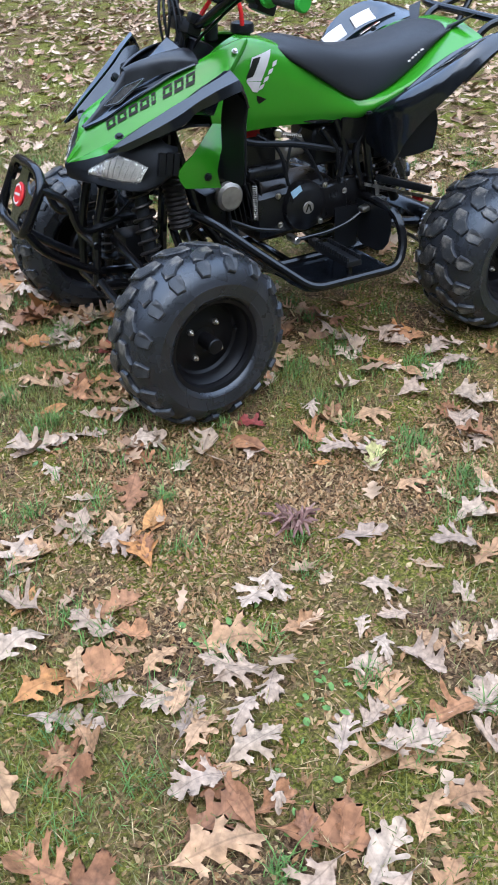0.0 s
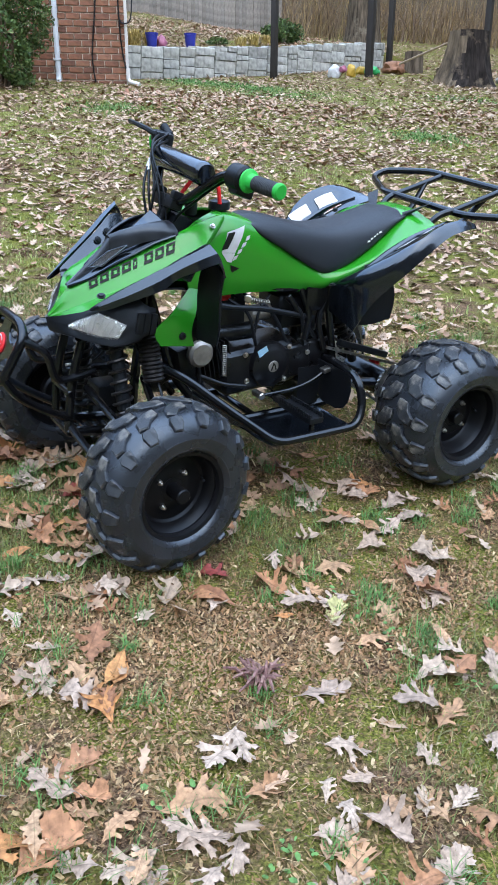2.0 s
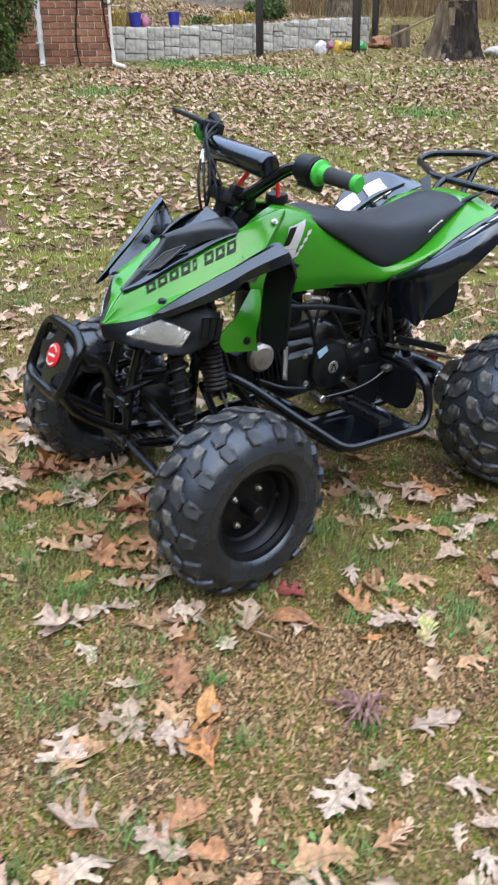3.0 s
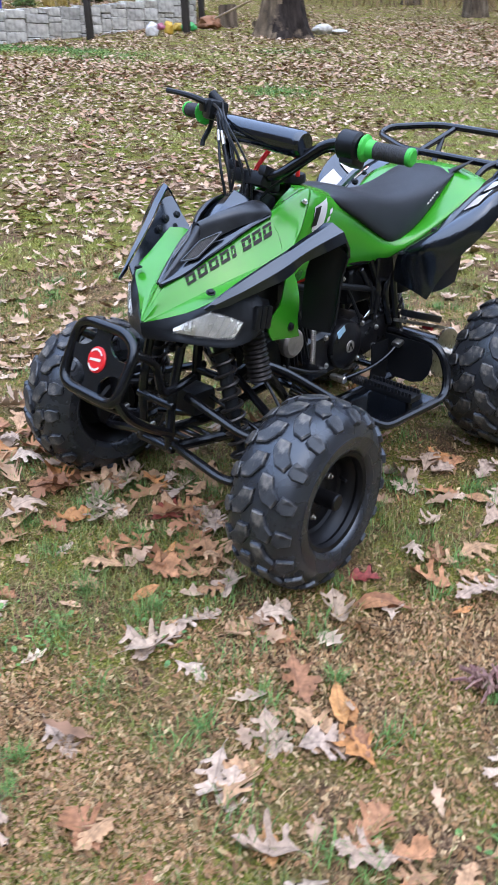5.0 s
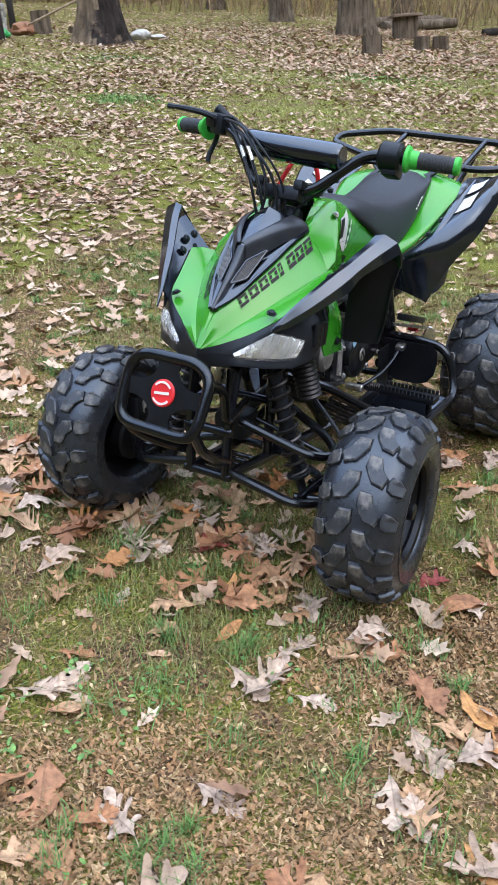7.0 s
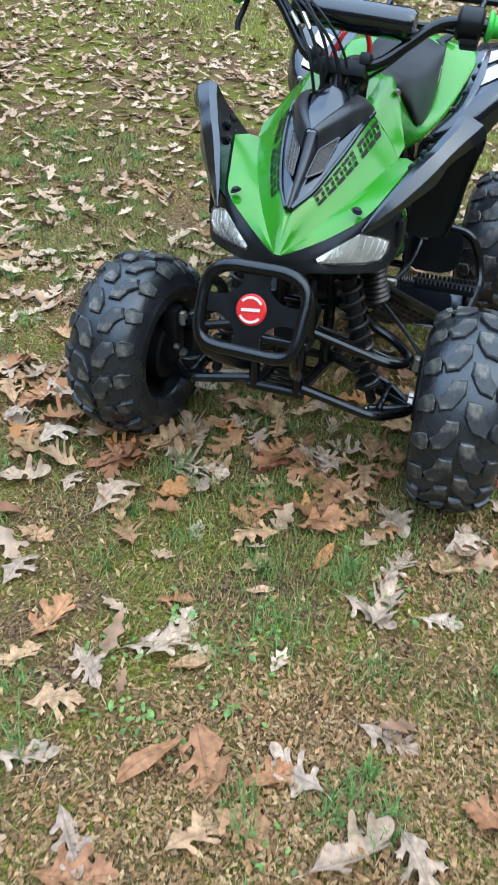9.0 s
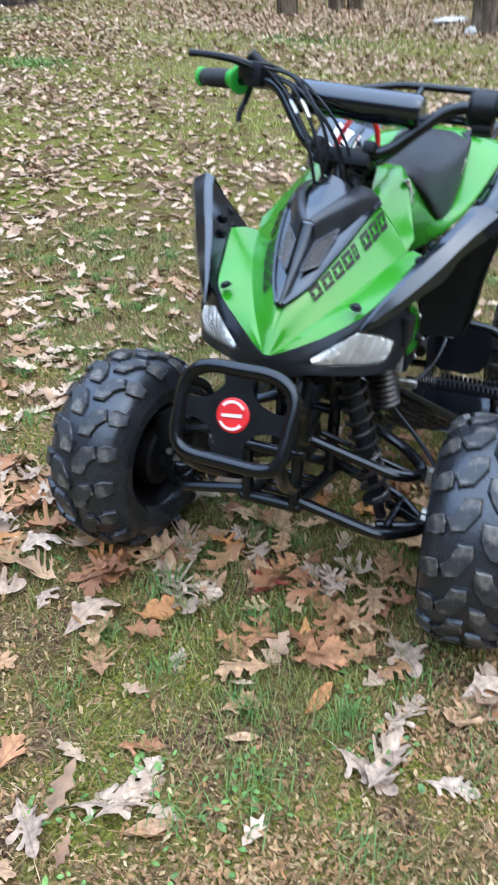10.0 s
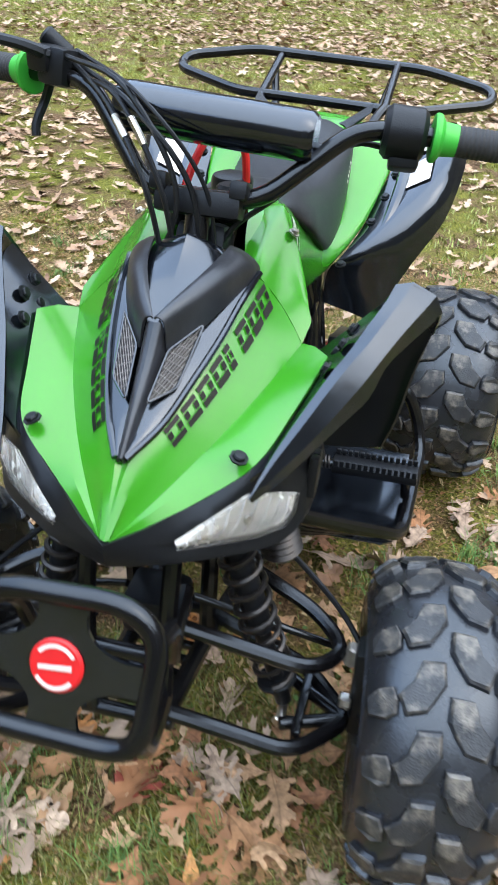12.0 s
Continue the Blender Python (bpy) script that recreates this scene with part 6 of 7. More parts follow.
DRIFTS = ((5.6, 9.4, 1.0, 1.0), (4.9, 10.3, 1.0, 0.9), (6.7, 8.2, 0.9, 0.9), (4.7, 5.3, 0.7, 0.7), (8.8, 7.1, 0.8, 0.8), (14.0, 5.1, 2.5, 0.7), (18.4, 8.0, 4.0, 1.0), (10.0, 18.5, 3.5, 0.6), (14.5, 18.0, 3.0, 0.6), (6.5, 18.5, 3.0, 0.5), (3.0, 3.4, 0.7, 0.5), (3.3, 5.0, 1.0, 0.6), (1.5, 3.4, 0.8, 0.6), (5.6, 6.8, 0.9, 0.6), (1.2, 7.5, 1.0, 0.5),
          (7.9, 11.4, 1.0, -1.0), (4.3, 9.4, 0.5, -0.7), (2.0, 5.9, 0.8, -0.7), (10.6, 8.9, 1.0, -0.6), (6.8, 5.8, 0.5, -0.7), (7.9, 4.2, 0.6, -0.7), (4.2, 4.4, 0.5, -0.7), (5.6, 2.6, 0.6, -0.6), (2.6, 1.9, 0.5, -0.5), (11.0, 4.4, 1.2, -0.4))


def drifted(x, y):
    """More where the wind has heaped leaves, less where the grass lies bare."""
    return sum(k * np.exp(-((x - a) ** 2 + (y - b) ** 2) / (r * r)) for a, b, r, k in DRIFTS)


MOSS = ((-0.45, 0.15, 0.22, 1.0), (-0.33, -0.08, 0.20, 0.9), (-0.45, -0.42, 0.14, 0.6), (0.40, -0.45, 0.22, 1.0), (-0.15, -0.10, 0.16, 0.7), (-0.10, -1.22, 0.25, 0.8), (0.42, -1.15, 0.28, 0.7), (-0.55, -1.15, 0.25, 0.7), (0.95, -0.45, 0.30, 0.8),
        (-0.62, -0.25, 0.22, -1.0), (-0.62, -0.58, 0.22, -1.0), (-0.20, -0.50, 0.16, -0.9), (0.05, -0.72, 0.20, -1.0), (0.32, -0.82, 0.20, -0.9), (-0.25, -0.95, 0.16, -0.6), (-0.95, -0.20, 0.30, -0.6), (0.65, -0.75, 0.22, -0.7))


def mossy(x, y):
    """Above nought where moss and grass grow, below where the ground is crumbled leaf."""
    return sum(k * np.exp(-((x - a) ** 2 + (y - b) ** 2) / (r * r)) for a, b, r, k in MOSS)


def fan(n, dens):
    """Places spread over the view's wedge of lawn, thinning with distance."""
    r = np.sqrt(rng.uniform(0, 1, n)) * 33
    a = np.radians(rng.uniform(-14, 92, n))
    x, y = -0.9 + r * np.cos(a), -1.4 + r * np.sin(a)
    keep = rng.uniform(0, 1, n) < dens(r, x, y)
    keep &= ~((y > wall_line(x) - 0.06) & (y < wall_line(x) + 0.2) & (x < 15)) & ~((x < 6.0) & (y > 12.0 - 0.45 * (x - 5.8)))
    return x[keep], y[keep]


def lobes(n=9, k=3.3):
    """A coarse lobed leaf outline, as a strip along its midrib."""
    pts, faces = [], []
    for i in range(n + 1):
        t = i / n
        w = 0.34 * math.sin(math.pi * (0.03 + 0.94 * t)) * (1.0 if i % 2 else 0.42)
        lean = 0.06 if i % 2 else 0
        pts += [(t - 0.5 + lean, -w, 0.03 * (i % 2)), (t - 0.5, 0, 0), (t - 0.5 + lean, w, 0.03 * (i % 2))]
    for i in range(n):
        a = 3 * i
        faces += [(a, a + 1, a + 4, a + 3), (a + 1, a + 2, a + 5, a + 4)]
    return pts, faces


x, y = fan(460000, lambda r, x, y: np.clip(np.where(r < 2.6, 0.10, 1.0) * np.clip(1.25 - r / 28, 0.22, 1) * np.clip(0.22 + 1.0 * np.clip(patchy(x, y), 0, 1) ** 1.5 + 0.8 * drifted(x, y), 0.05, 1.3) * 0.75, 0, 1))
ok = np.array([clear(a, b) for a, b in zip(x, y)])
x, y = x[ok], y[ok]
n = len(x)
far = np.hypot(x, y)
for some, (o, f), nm in ((far < 4.2, lobes(7), "leaf_litter"), ((far >= 4.2) & (far < 9), lobes(5), "leaf_litter"), (far >= 9, lobes(3), "leaf_litter")):
    m = int(some.sum())
    pts = np.stack([x[some], y[some], lawn(x[some], y[some]) + rng.uniform(0, 0.02, m) * np.where(far[some] < 1.6, 0.4, 1.0)], -1)
    scatter(nm, pts, rng.uniform(0.034, 0.082, m) * np.where(far[some] > 9, 1.15, 1), rng.uniform(0, 6.28, m), rng.normal(0, 0.28, (m, 2)), o, f, LITTER, "thick drift of dry brown oak leaves over the lawn", "leaf litter", 0.55)

# reddish leaves heaped in the drifts
x, y = fan(60000, lambda r, x, y: np.clip(0.9 * drifted(x, y) - 0.1, 0, 0.9))
m = len(x)
o, f = lobes(5)
scatter("leaf_litter", np.stack([x, y, lawn(x, y) + rng.uniform(0.004, 0.03, m)], -1), rng.uniform(0.05, 0.10, m), rng.uniform(0, 6.28, m), rng.normal(0, 0.3, (m, 2)), o, f, REDLITTER, "heaped reddish brown oak leaves", "leaf litter", 0.6)

# thinner litter over the rest of the lawn
ang, rad = np.radians(rng.uniform(88, 350, 15000)), 1.8 + 9.5 * rng.uniform(0, 1, 15000) ** 0.6
x, y = -0.6 + rad * np.cos(ang), -1.0 + rad * np.sin(ang)
keep = rng.uniform(0, 1, 15000) < 0.3 + 0.9 * np.clip(patchy(x, y), 0, 1)
x, y = x[keep], y[keep]
m = len(x)
o, f = lobes(3)
scatter("leaf_litter", np.stack([x, y, lawn(x, y) + rng.uniform(0, 0.01, m)], -1), rng.uniform(0.05, 0.11, m), rng.uniform(0, 6.28, m), rng.normal(0, 0.25, (m, 2)), o, f, LITTER, "thin litter of dry oak leaves over the lawn", "leaf litter", 0.55)

# crumbs of dead leaf and cut straw near the path
m = 270000
x, y = rng.uniform(-1.7, 2.4, m), rng.uniform(-2.1, 2.2, m)
keep = rng.uniform(0, 1, m) < 0.32 + 0.55 * np.clip(1.2 - patchy(2.3 * x, 2.3 * y), 0, 1) - 0.45 * mossy(x, y)
x, y = x[keep], y[keep]
m = len(x)
scatter("thatch_crumbs", np.stack([x, y, lawn(x, y) + 0.001], -1), rng.uniform(0.005, 0.019, m) * rng.uniform(0.4, 1.1, m), rng.uniform(0, 6.28, m), rng.normal(0, 0.5, (m, 2)), [(-0.5, -0.05, 0), (0.1, -0.22, 0.05), (0.5, 0.08, 0), (-0.15, 0.24, 0.06)], [(0, 1, 2, 3)], CRUMB, "crumbled dry leaf bits and straw in thin grass", "thatch", 0.6)
# reddish mulch of crumbled leaf
m = 330000
x, y = rng.uniform(-1.4, 1.4, m), rng.uniform(-1.6, 0.4, m)
keep = rng.uniform(0, 1, m) < np.clip(-0.6 * mossy(x, y), 0, 0.6)
x, y = x[keep], y[keep]
m = len(x)
scatter("leaf_mulch", np.stack([x, y, lawn(x, y) + 0.002], -1), rng.uniform(0.004, 0.017, m) * rng.uniform(0.5, 1.1, m), rng.uniform(0, 6.28, m), rng.normal(0, 0.55, (m, 2)), [(-0.5, -0.05, 0), (0.05, -0.25, 0.05), (0.5, 0.10, 0), (-0.1, 0.22, 0.06)], [(0, 1, 2, 3)], MULCH, "crumbled reddish brown leaf mulch in the lawn", "mulch", 0.6)
m = 95000
x, y = rng.uniform(-1.7, 2.4, m), rng.uniform(-2.1, 2.2, m)
scatter("dry_straw", np.stack([x, y, lawn(x, y) + 0.002], -1), rng.uniform(0.012, 0.045, m), rng.uniform(0, 6.28, m), rng.normal(0, 0.2, (m, 2)), [(-0.5, -0.014, 0), (0, -0.02, 0.06), (0.5, 0, 0), (0, 0.02, 0.06)], [(0, 1, 2, 3)], CRUMB, "dry straw blades lying in the lawn", "thatch", 0.3)


def blades(name, n, lo, hi, wide, x0, x1, y0, y1, mat, label, dens, places=None):
    x, y = (rng.uniform(x0, x1, n), rng.uniform(y0, y1, n)) if places is None else places.T
    keep = rng.uniform(0, 1, n) < dens(x, y)
    x, y = x[keep], y[keep]
    n = len(x)
    h = rng.uniform(lo, hi, n)
    a = rng.uniform(0, 6.28, n)
    lean = rng.uniform(0.2, 1.3, n) * h
    base = np.stack([x, y, lawn(x, y) - 0.002], -1)
    side = np.stack([-np.sin(a), np.cos(a), 0 * a], -1) * wide
    out = np.stack([np.cos(a) * lean, np.sin(a) * lean, h], -1)
    mid = base + out * np.array([0.35, 0.35, 0.62])
    V = np.stack([base - side, base + side, mid + side * 0.7, mid - side * 0.7, base + out], 1).reshape(-1, 3)
    k = np.arange(n)[:, None] * 5
    me = bpy.data.meshes.new(name)
    F = np.concatenate([np.concatenate([k + np.array([[0, 1, 2]]), k + np.array([[0, 2, 3]]), k + np.array([[3, 2, 4]])], 1).reshape(-1, 3)])
    me.vertices.add(len(V))
    me.vertices.foreach_set("co", V.ravel())
    me.loops.add(F.size)
    me.loops.foreach_set("vertex_index", F.ravel().astype(np.int32))
    me.polygons.add(len(F))
    me.polygons.foreach_set("loop_start", np.arange(0, F.size, 3, dtype=np.int32))
    me.update()
    me.materials.append(mat)
    ob = new(name, me)
    ob.matrix_world = SITE
    return tagged(ob, label, "grass", kind="stuff")


def greens(x, y):
    return np.clip(0.14 + 1.6 * (patchy(2.7 * x + 0.3, 2.7 * y) - 0.52) + 0.55 * mossy(x, y), 0.03, 1)


blades("grass", 420000, 0.010, 0.030, 0.0011, -1.7, 2.4, -2.1, 2.2, BLADE, "short sparse olive grass blades", greens)
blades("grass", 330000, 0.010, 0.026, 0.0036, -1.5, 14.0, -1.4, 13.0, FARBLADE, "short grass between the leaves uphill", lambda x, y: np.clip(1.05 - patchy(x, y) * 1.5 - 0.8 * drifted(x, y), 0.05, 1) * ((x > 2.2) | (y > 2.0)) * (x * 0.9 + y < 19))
# a strip of fresh grass below the garden wall
FRESH = ((7.5, 13.0, 0.30), (7.9, 11.9, 0.45), (7.8, 11.2, 0.35), (7.6, 10.1, 0.40), (7.3, 12.3, 0.35), (4.3, 9.4, 0.3), (10.6, 9.0, 0.4), (6.8, 5.8, 0.25), (11.0, 4.4, 0.5))
near = rng.integers(0, len(FRESH), 9000)
turf = np.array([(a, b) for a, b, r in FRESH])[near] + rng.normal(0, 1, (9000, 2)) * np.array([r for a, b, r in FRESH])[near][:, None]
blades("grass", 9000, 0.018, 0.038, 0.006, 0, 0, 0, 0, WEED, "fresh green patches of grass uphill", lambda x, y: np.ones_like(x), turf)
# thicker tufts of greener grass
centre = np.stack([rng.uniform(-1.6, 2.2, 460), rng.uniform(-2.0, 2.0, 460)], -1)
pick = rng.integers(0, 460, 26000)
spots_ = centre[pick] + rng.normal(0, 1, (26000, 2)) * rng.uniform(0.008, 0.035, 460)[pick][:, None]
blades("grass", 26000, 0.015, 0.042, 0.0012, 0, 0, 0, 0, WEED, "greener tufts of short grass", lambda x, y: np.ones_like(x), spots_)
# tufts and broad-leaved weeds
tx, ty = [], []
GROWN = ((-0.20, -1.02), (-0.12, -1.20), (-0.08, -1.25), (0.36, -1.00), (0.42, -1.08), (-0.45, 0.02), (-0.52, -0.06), (-0.58, 0.08), (-0.70, -0.02), (-0.42, -0.16), (-0.62, -0.15), (-0.80, -0.28), (-0.16, -0.20), (-0.28, -0.30))
for i in range(38):
    cx, cy, r = rng.uniform(-1.2, 1.2), rng.uniform(-1.8, 0.6), rng.uniform(0.02, 0.06)
    if i < len(GROWN):
        (cx, cy), r = GROWN[i], 0.035
    k = int(rng.integers(8, 26))
    tx += list(cx + rng.normal(0, r, k))
    ty += list(cy + rng.normal(0, r, k))
tx, ty = np.array(tx), np.array(ty)
m = len(tx)
scatter("lawn_weeds", np.stack([tx, ty, lawn(tx, ty) + 0.006], -1), rng.uniform(0.008, 0.018, m), rng.uniform(0, 6.28, m), rng.normal(0, 0.3, (m, 2)), [(-0.5, 0, 0), (-0.2, -0.26, 0.05), (0.2, -0.27, 0.05), (0.5, 0, 0), (0.2, 0.27, 0.05), (-0.2, 0.26, 0.05)], [(0, 1, 2, 3, 4, 5)], WEED, "small broad-leaved green weeds in the lawn", "weeds", 0.3)
# a clump of withered purple stems
wr = random.Random(8)
bm = bmesh.new()
for i in range(34):
    a, l = wr.uniform(0, 6.28), wr.uniform(0.02, 0.055)
    c = Vector((wr.uniform(-0.02, 0.02), wr.uniform(-0.02, 0.02), 0.002))
    p = c + Vector((math.cos(a) * l, math.sin(a) * l, wr.uniform(0.004, 0.03)))
    sweep(bm, [c, c.lerp(p, 0.5) + Vector((0, 0, 0.012)), p], [0.003, 0.004, 0.002], 5)
tuft = part("withered_tuft", bm, leaf_material("withered_purple", [(0.13, 0.065, 0.06), (0.20, 0.11, 0.10), (0.28, 0.18, 0.15)], 80))
tuft.matrix_world = SITE @ pose(0.045, -0.845, 0.0)
tagged(tuft, "withered dark purple weed tuft in the lawn", "weed")

# ---- the garden uphill: house, walls, posts, stumps, trees ----
def spot(x, y, dz=0.0, turn=0.0):
    """An upright pose on the lawn."""
    p = SITE @ Vector((x, y, float(lawn(x, y)) + dz))
    return Matrix.Translation(p) @ pose(0, 0, 0, 0, 0, turn)


BRICK = leaf_material("red_brick", [(0.20, 0.088, 0.050), (0.26, 0.120, 0.070), (0.15, 0.068, 0.045), (0.23, 0.105, 0.062), (0.29, 0.145, 0.088)], 14)
MORTAR = material("mortar", (0.56, 0.51, 0.45), 0.9, vary=0.15, scale=12, bump=0.4, bump_scale=90)
STONE = leaf_material("grey_stone", [(0.40, 0.41, 0.39), (0.47, 0.48, 0.455), (0.36, 0.37, 0.355), (0.43, 0.44, 0.42)], 9)
# dark tone that paints the shade in the gaps between the wall's stones
JOINT = material("joint_shade", (0.13, 0.13, 0.125), 0.95, vary=0.3, scale=9, bump=0.4, bump_scale=60)
BARK = material("bark", (0.024, 0.020, 0.018), 0.9, vary=0.7, scale=14, bump=1.0, bump_scale=24, spots=((0.23, 0.18, 0.125), 1.1, 0.53), spec=0.1, stretch=(1, 1, 0.15))
# paler tone for the stump's lit side, light painted as colour
LITBARK = material("lit_bark_side", (0.135, 0.106, 0.074), 0.9, vary=0.6, scale=12, bump=0.8, bump_scale=20, spec=0.1, stretch=(1, 1, 0.15), spots=((0.055, 0.045, 0.036), 1.5, 0.50))
BARKLIGHT = material("bark_pale", (0.095, 0.076, 0.056), 0.9, vary=0.7, scale=16, bump=1.0, bump_scale=30, spec=0.1, stretch=(1, 1, 0.12), spots=((0.19, 0.17, 0.13), 2.2, 0.55))
CUT = material("cut_wood", (0.34, 0.27, 0.19), 0.85, vary=0.3, scale=8, bump=0.3, bump_scale=60)
OLDWOOD = material("old_wood", (0.17, 0.125, 0.09), 0.85, vary=0.4, scale=7, bump=0.5, bump_scale=40)
FENCE = leaf_material("weathered_boards", [(0.22, 0.205, 0.19), (0.27, 0.245, 0.22), (0.17, 0.155, 0.14)], 5)
DARKPOST = material("dark_post_paint", (0.02, 0.018, 0.017), 0.6, vary=0.3, scale=6)
PIPE = material("painted_downpipe", (0.52, 0.56, 0.60), 0.45, vary=0.08, scale=6)
SHRUB = leaf_material("evergreen_leaves", [(0.05, 0.10, 0.025), (0.09, 0.15, 0.04), (0.03, 0.07, 0.02), (0.14, 0.19, 0.06)], 20)
STRAWY = leaf_material("ornamental_grass", [(0.55, 0.42, 0.12), (0.45, 0.35, 0.13), (0.60, 0.48, 0.20)], 20)
YELLOW = material("yellow_plastic", (0.45, 0.30, 0.04), 0.5, vary=0.1, scale=20)
TOYGREEN = material("green_toy_plastic", (0.02, 0.30, 0.08), 0.5, vary=0.1, scale=20)
PINK = material("pink_plastic", (0.32, 0.10, 0.17), 0.5, vary=0.15, scale=20)
TWIG = leaf_material("bare_twigs", [(0.17, 0.12, 0.08), (0.26, 0.18, 0.10), (0.11, 0.075, 0.055), (0.38, 0.27, 0.11)], 4)

# -- brick house: only the end of one wall is in view
HX, HY = Vector((-0.905, 0.425, 0)), Vector((0.425, 0.905, 0))
base = SITE @ Vector((5.81, 12.21, float(lawn(5.81, 12.21))))
HM = Matrix(((HX.x, HY.x, 0, base.x), (HX.y, HY.y, 0, base.y), (0, 0, 1, base.z - 0.05), (0, 0, 0, 1)))
house = empty("house", HM, label="red brick house wall with a downpipe", category="house")
part("wall_core", box((7.0, 0.22, 2.9), 0.0, pose(3.5, 0.122, 1.35)), MORTAR, house, smooth=False)
part("side_wall", box((0.22, 6.0, 2.9), 0.0, pose(0.12, 3.25, 1.35)), MORTAR, house, smooth=False)
brick_bm = box((0.226, 0.03, 0.084), 0.006, None, 1)
bmesh.ops.recalc_face_normals(brick_bm, faces=brick_bm.faces)
brick_me = bpy.data.meshes.new("brick")
brick_bm.to_mesh(brick_me)
brick_bm.free()
brick_me.materials.append(BRICK)
half_bm = box((0.104, 0.03, 0.084), 0.006, None, 1)
half_me = bpy.data.meshes.new("brick")
half_bm.to_mesh(half_me)
half_bm.free()
half_me.materials.append(BRICK)
for row in range(22):
    for col in range(13):
        b = new("brick", half_me if col == 0 and row % 2 else brick_me)
        b.parent = house
        x = 0.118 + col * 0.243 - (0.1215 if row % 2 else 0)
        if col == 0 and row % 2:
            x = 0.057
        b.matrix_basis = pose(x, 0.004 + lr.uniform(-0.002, 0.002), 0.06 + row * 0.1025)
part("corner_trim", box((0.05, 0.04, 2.7), 0.006, pose(-0.022, 0.02, 1.35)), WHITE, house, "white corner trim")
part("corner_elbow", tube([(-0.03, -0.03, 0.30), (-0.03, -0.04, 0.10), (-0.22, -0.16, 0.04)], 0.035, 0.05), WHITE, house, "white drain elbow")
pipe = part("downpipe", tube([(1.14, -0.05, 2.7), (1.14, -0.05, 0.14), (1.14, -0.13, 0.05)], 0.045, 0.06), PIPE, house, "pale grey downpipe")
part("pipe_strap", box((0.13, 0.10, 0.03), 0.004, pose(1.14, -0.05, 0.42)), PIPE, pipe)
for pts in ([(0.10, -0.03, 2.6), (0.09, -0.03, 1.2), (0.05, -0.03, 0.55), (-0.02, -0.04, 0.2)], [(0.42, -0.03, 2.6), (0.46, -0.03, 1.4), (0.56, -0.03, 0.5), (0.52, -0.04, 0.05)], [(-0.15, -0.03, 1.5), (-0.1, -0.03, 1.05), (0.05, -0.03, 1.0), (0.1, -0.03, 1.15)]):
    part("cable", sweep(bmesh.new(), curve_through(pts, 6), 0.012, 7), MATT, house, "hanging black cable")

# -- dry-laid stone retaining wall, stone by stone
stones = empty("retaining_wall", SITE, label="low grey stone retaining wall of rough blocks", category="stone wall", kind="structure")
sr = random.Random(21)
x = 6.25
while x < 13.7:
    w = sr.uniform(0.28, 0.62)
    x1 = min(x + w, 13.75)
    z = -0.04
    top = 0.56
    while z < top - 0.03:
        h = sr.choice((0.10, 0.16, 0.22, 0.24))
        if top - z - h < 0.09:
            h = top - z
        splits = [x, x1] if (h > 0.15 or sr.random() < 0.4) else [x, x + (x1 - x) * sr.uniform(0.35, 0.65), x1]
        for a, b in zip(splits, splits[1:]):
            xm = (a + b) / 2
            ym = float(wall_line(xm))
            zb = float(lawn(xm, ym - 0.15))
            bm = box((b - a - 0.007, 0.24, h - 0.008), 0.010, None, 1)
            for v in bm.verts:
                v.co += Vector((sr.uniform(-0.006, 0.006), sr.uniform(-0.012, 0.012) if v.co.y < 0 else 0, sr.uniform(-0.005, 0.005)))
            s = part("stone", bm, STONE, stones, smooth=False)
            s.matrix_basis = pose(xm, ym + sr.uniform(-0.012, 0.012), zb + z + h / 2, 0, 0, 11.3)
        z += h
    x = x1
# a dark sheet inside the wall, added as the shade of its open joints
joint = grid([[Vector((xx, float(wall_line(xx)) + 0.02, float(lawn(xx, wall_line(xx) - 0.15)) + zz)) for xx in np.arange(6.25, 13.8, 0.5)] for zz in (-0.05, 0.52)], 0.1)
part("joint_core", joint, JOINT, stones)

# -- dark posts
for px, py, w, h in ((9.67, 13.40, 0.115, 3.0), (11.89, 13.03, 0.135, 3.0), (13.95, 14.75, 0.12, 3.0), (17.0, 14.5, 0.15, 3.0)):
    post = part("porch_post", box((w, w, h), 0.012, pose(0, 0, h / 2 - 0.05)), DARKPOST)
    post.matrix_world = spot(px, py, 0, 20)
    tagged(post, "tall square dark-painted timber post on the lawn", "post", "dark posts")

# -- stumps, logs and trees
def trunk_mesh(r, h, flare, seed, roots=5, n=36, levels=14, top=1.0):
    t = random.Random(seed)
    ph = [t.uniform(0, 6.28) for _ in range(4)]
    bm = bmesh.new()
    rings_ = []
    for i in range(levels + 1):
        f = i / levels
        z = h * f ** 1.5
        k = math.exp(-z / (0.45 * r * 2))
        ring = []
        for j in range(n):
            a = 2 * math.pi * j / n
            rad = r * (1 - 0.12 * f * (1 - top)) * (1 + 0.05 * math.sin(9 * a + ph[0]) + 0.04 * math.sin(17 * a + ph[1] + 3 * f) + 0.05 * math.sin(3 * a + ph[2]))
            rad *= 1 - 0.16 * f * min(flare, 1.0)
            rad *= 1 + flare * k * (0.45 + 0.55 * (0.5 + 0.5 * math.cos(roots * a + ph[3])) ** 1.5)
            ring.append(bm.verts.new((rad * math.cos(a), rad * math.sin(a), z - 0.15 * (1 - f))))
        rings_.append(ring)
    for p, q in zip(rings_, rings_[1:]):
        for j in range(n):
            bm.faces.new((p[j], p[(j + 1) % n], q[(j + 1) % n], q[j]))
    cap = bm.faces.new(rings_[-1])
    cap.material_index = 1
    return bm


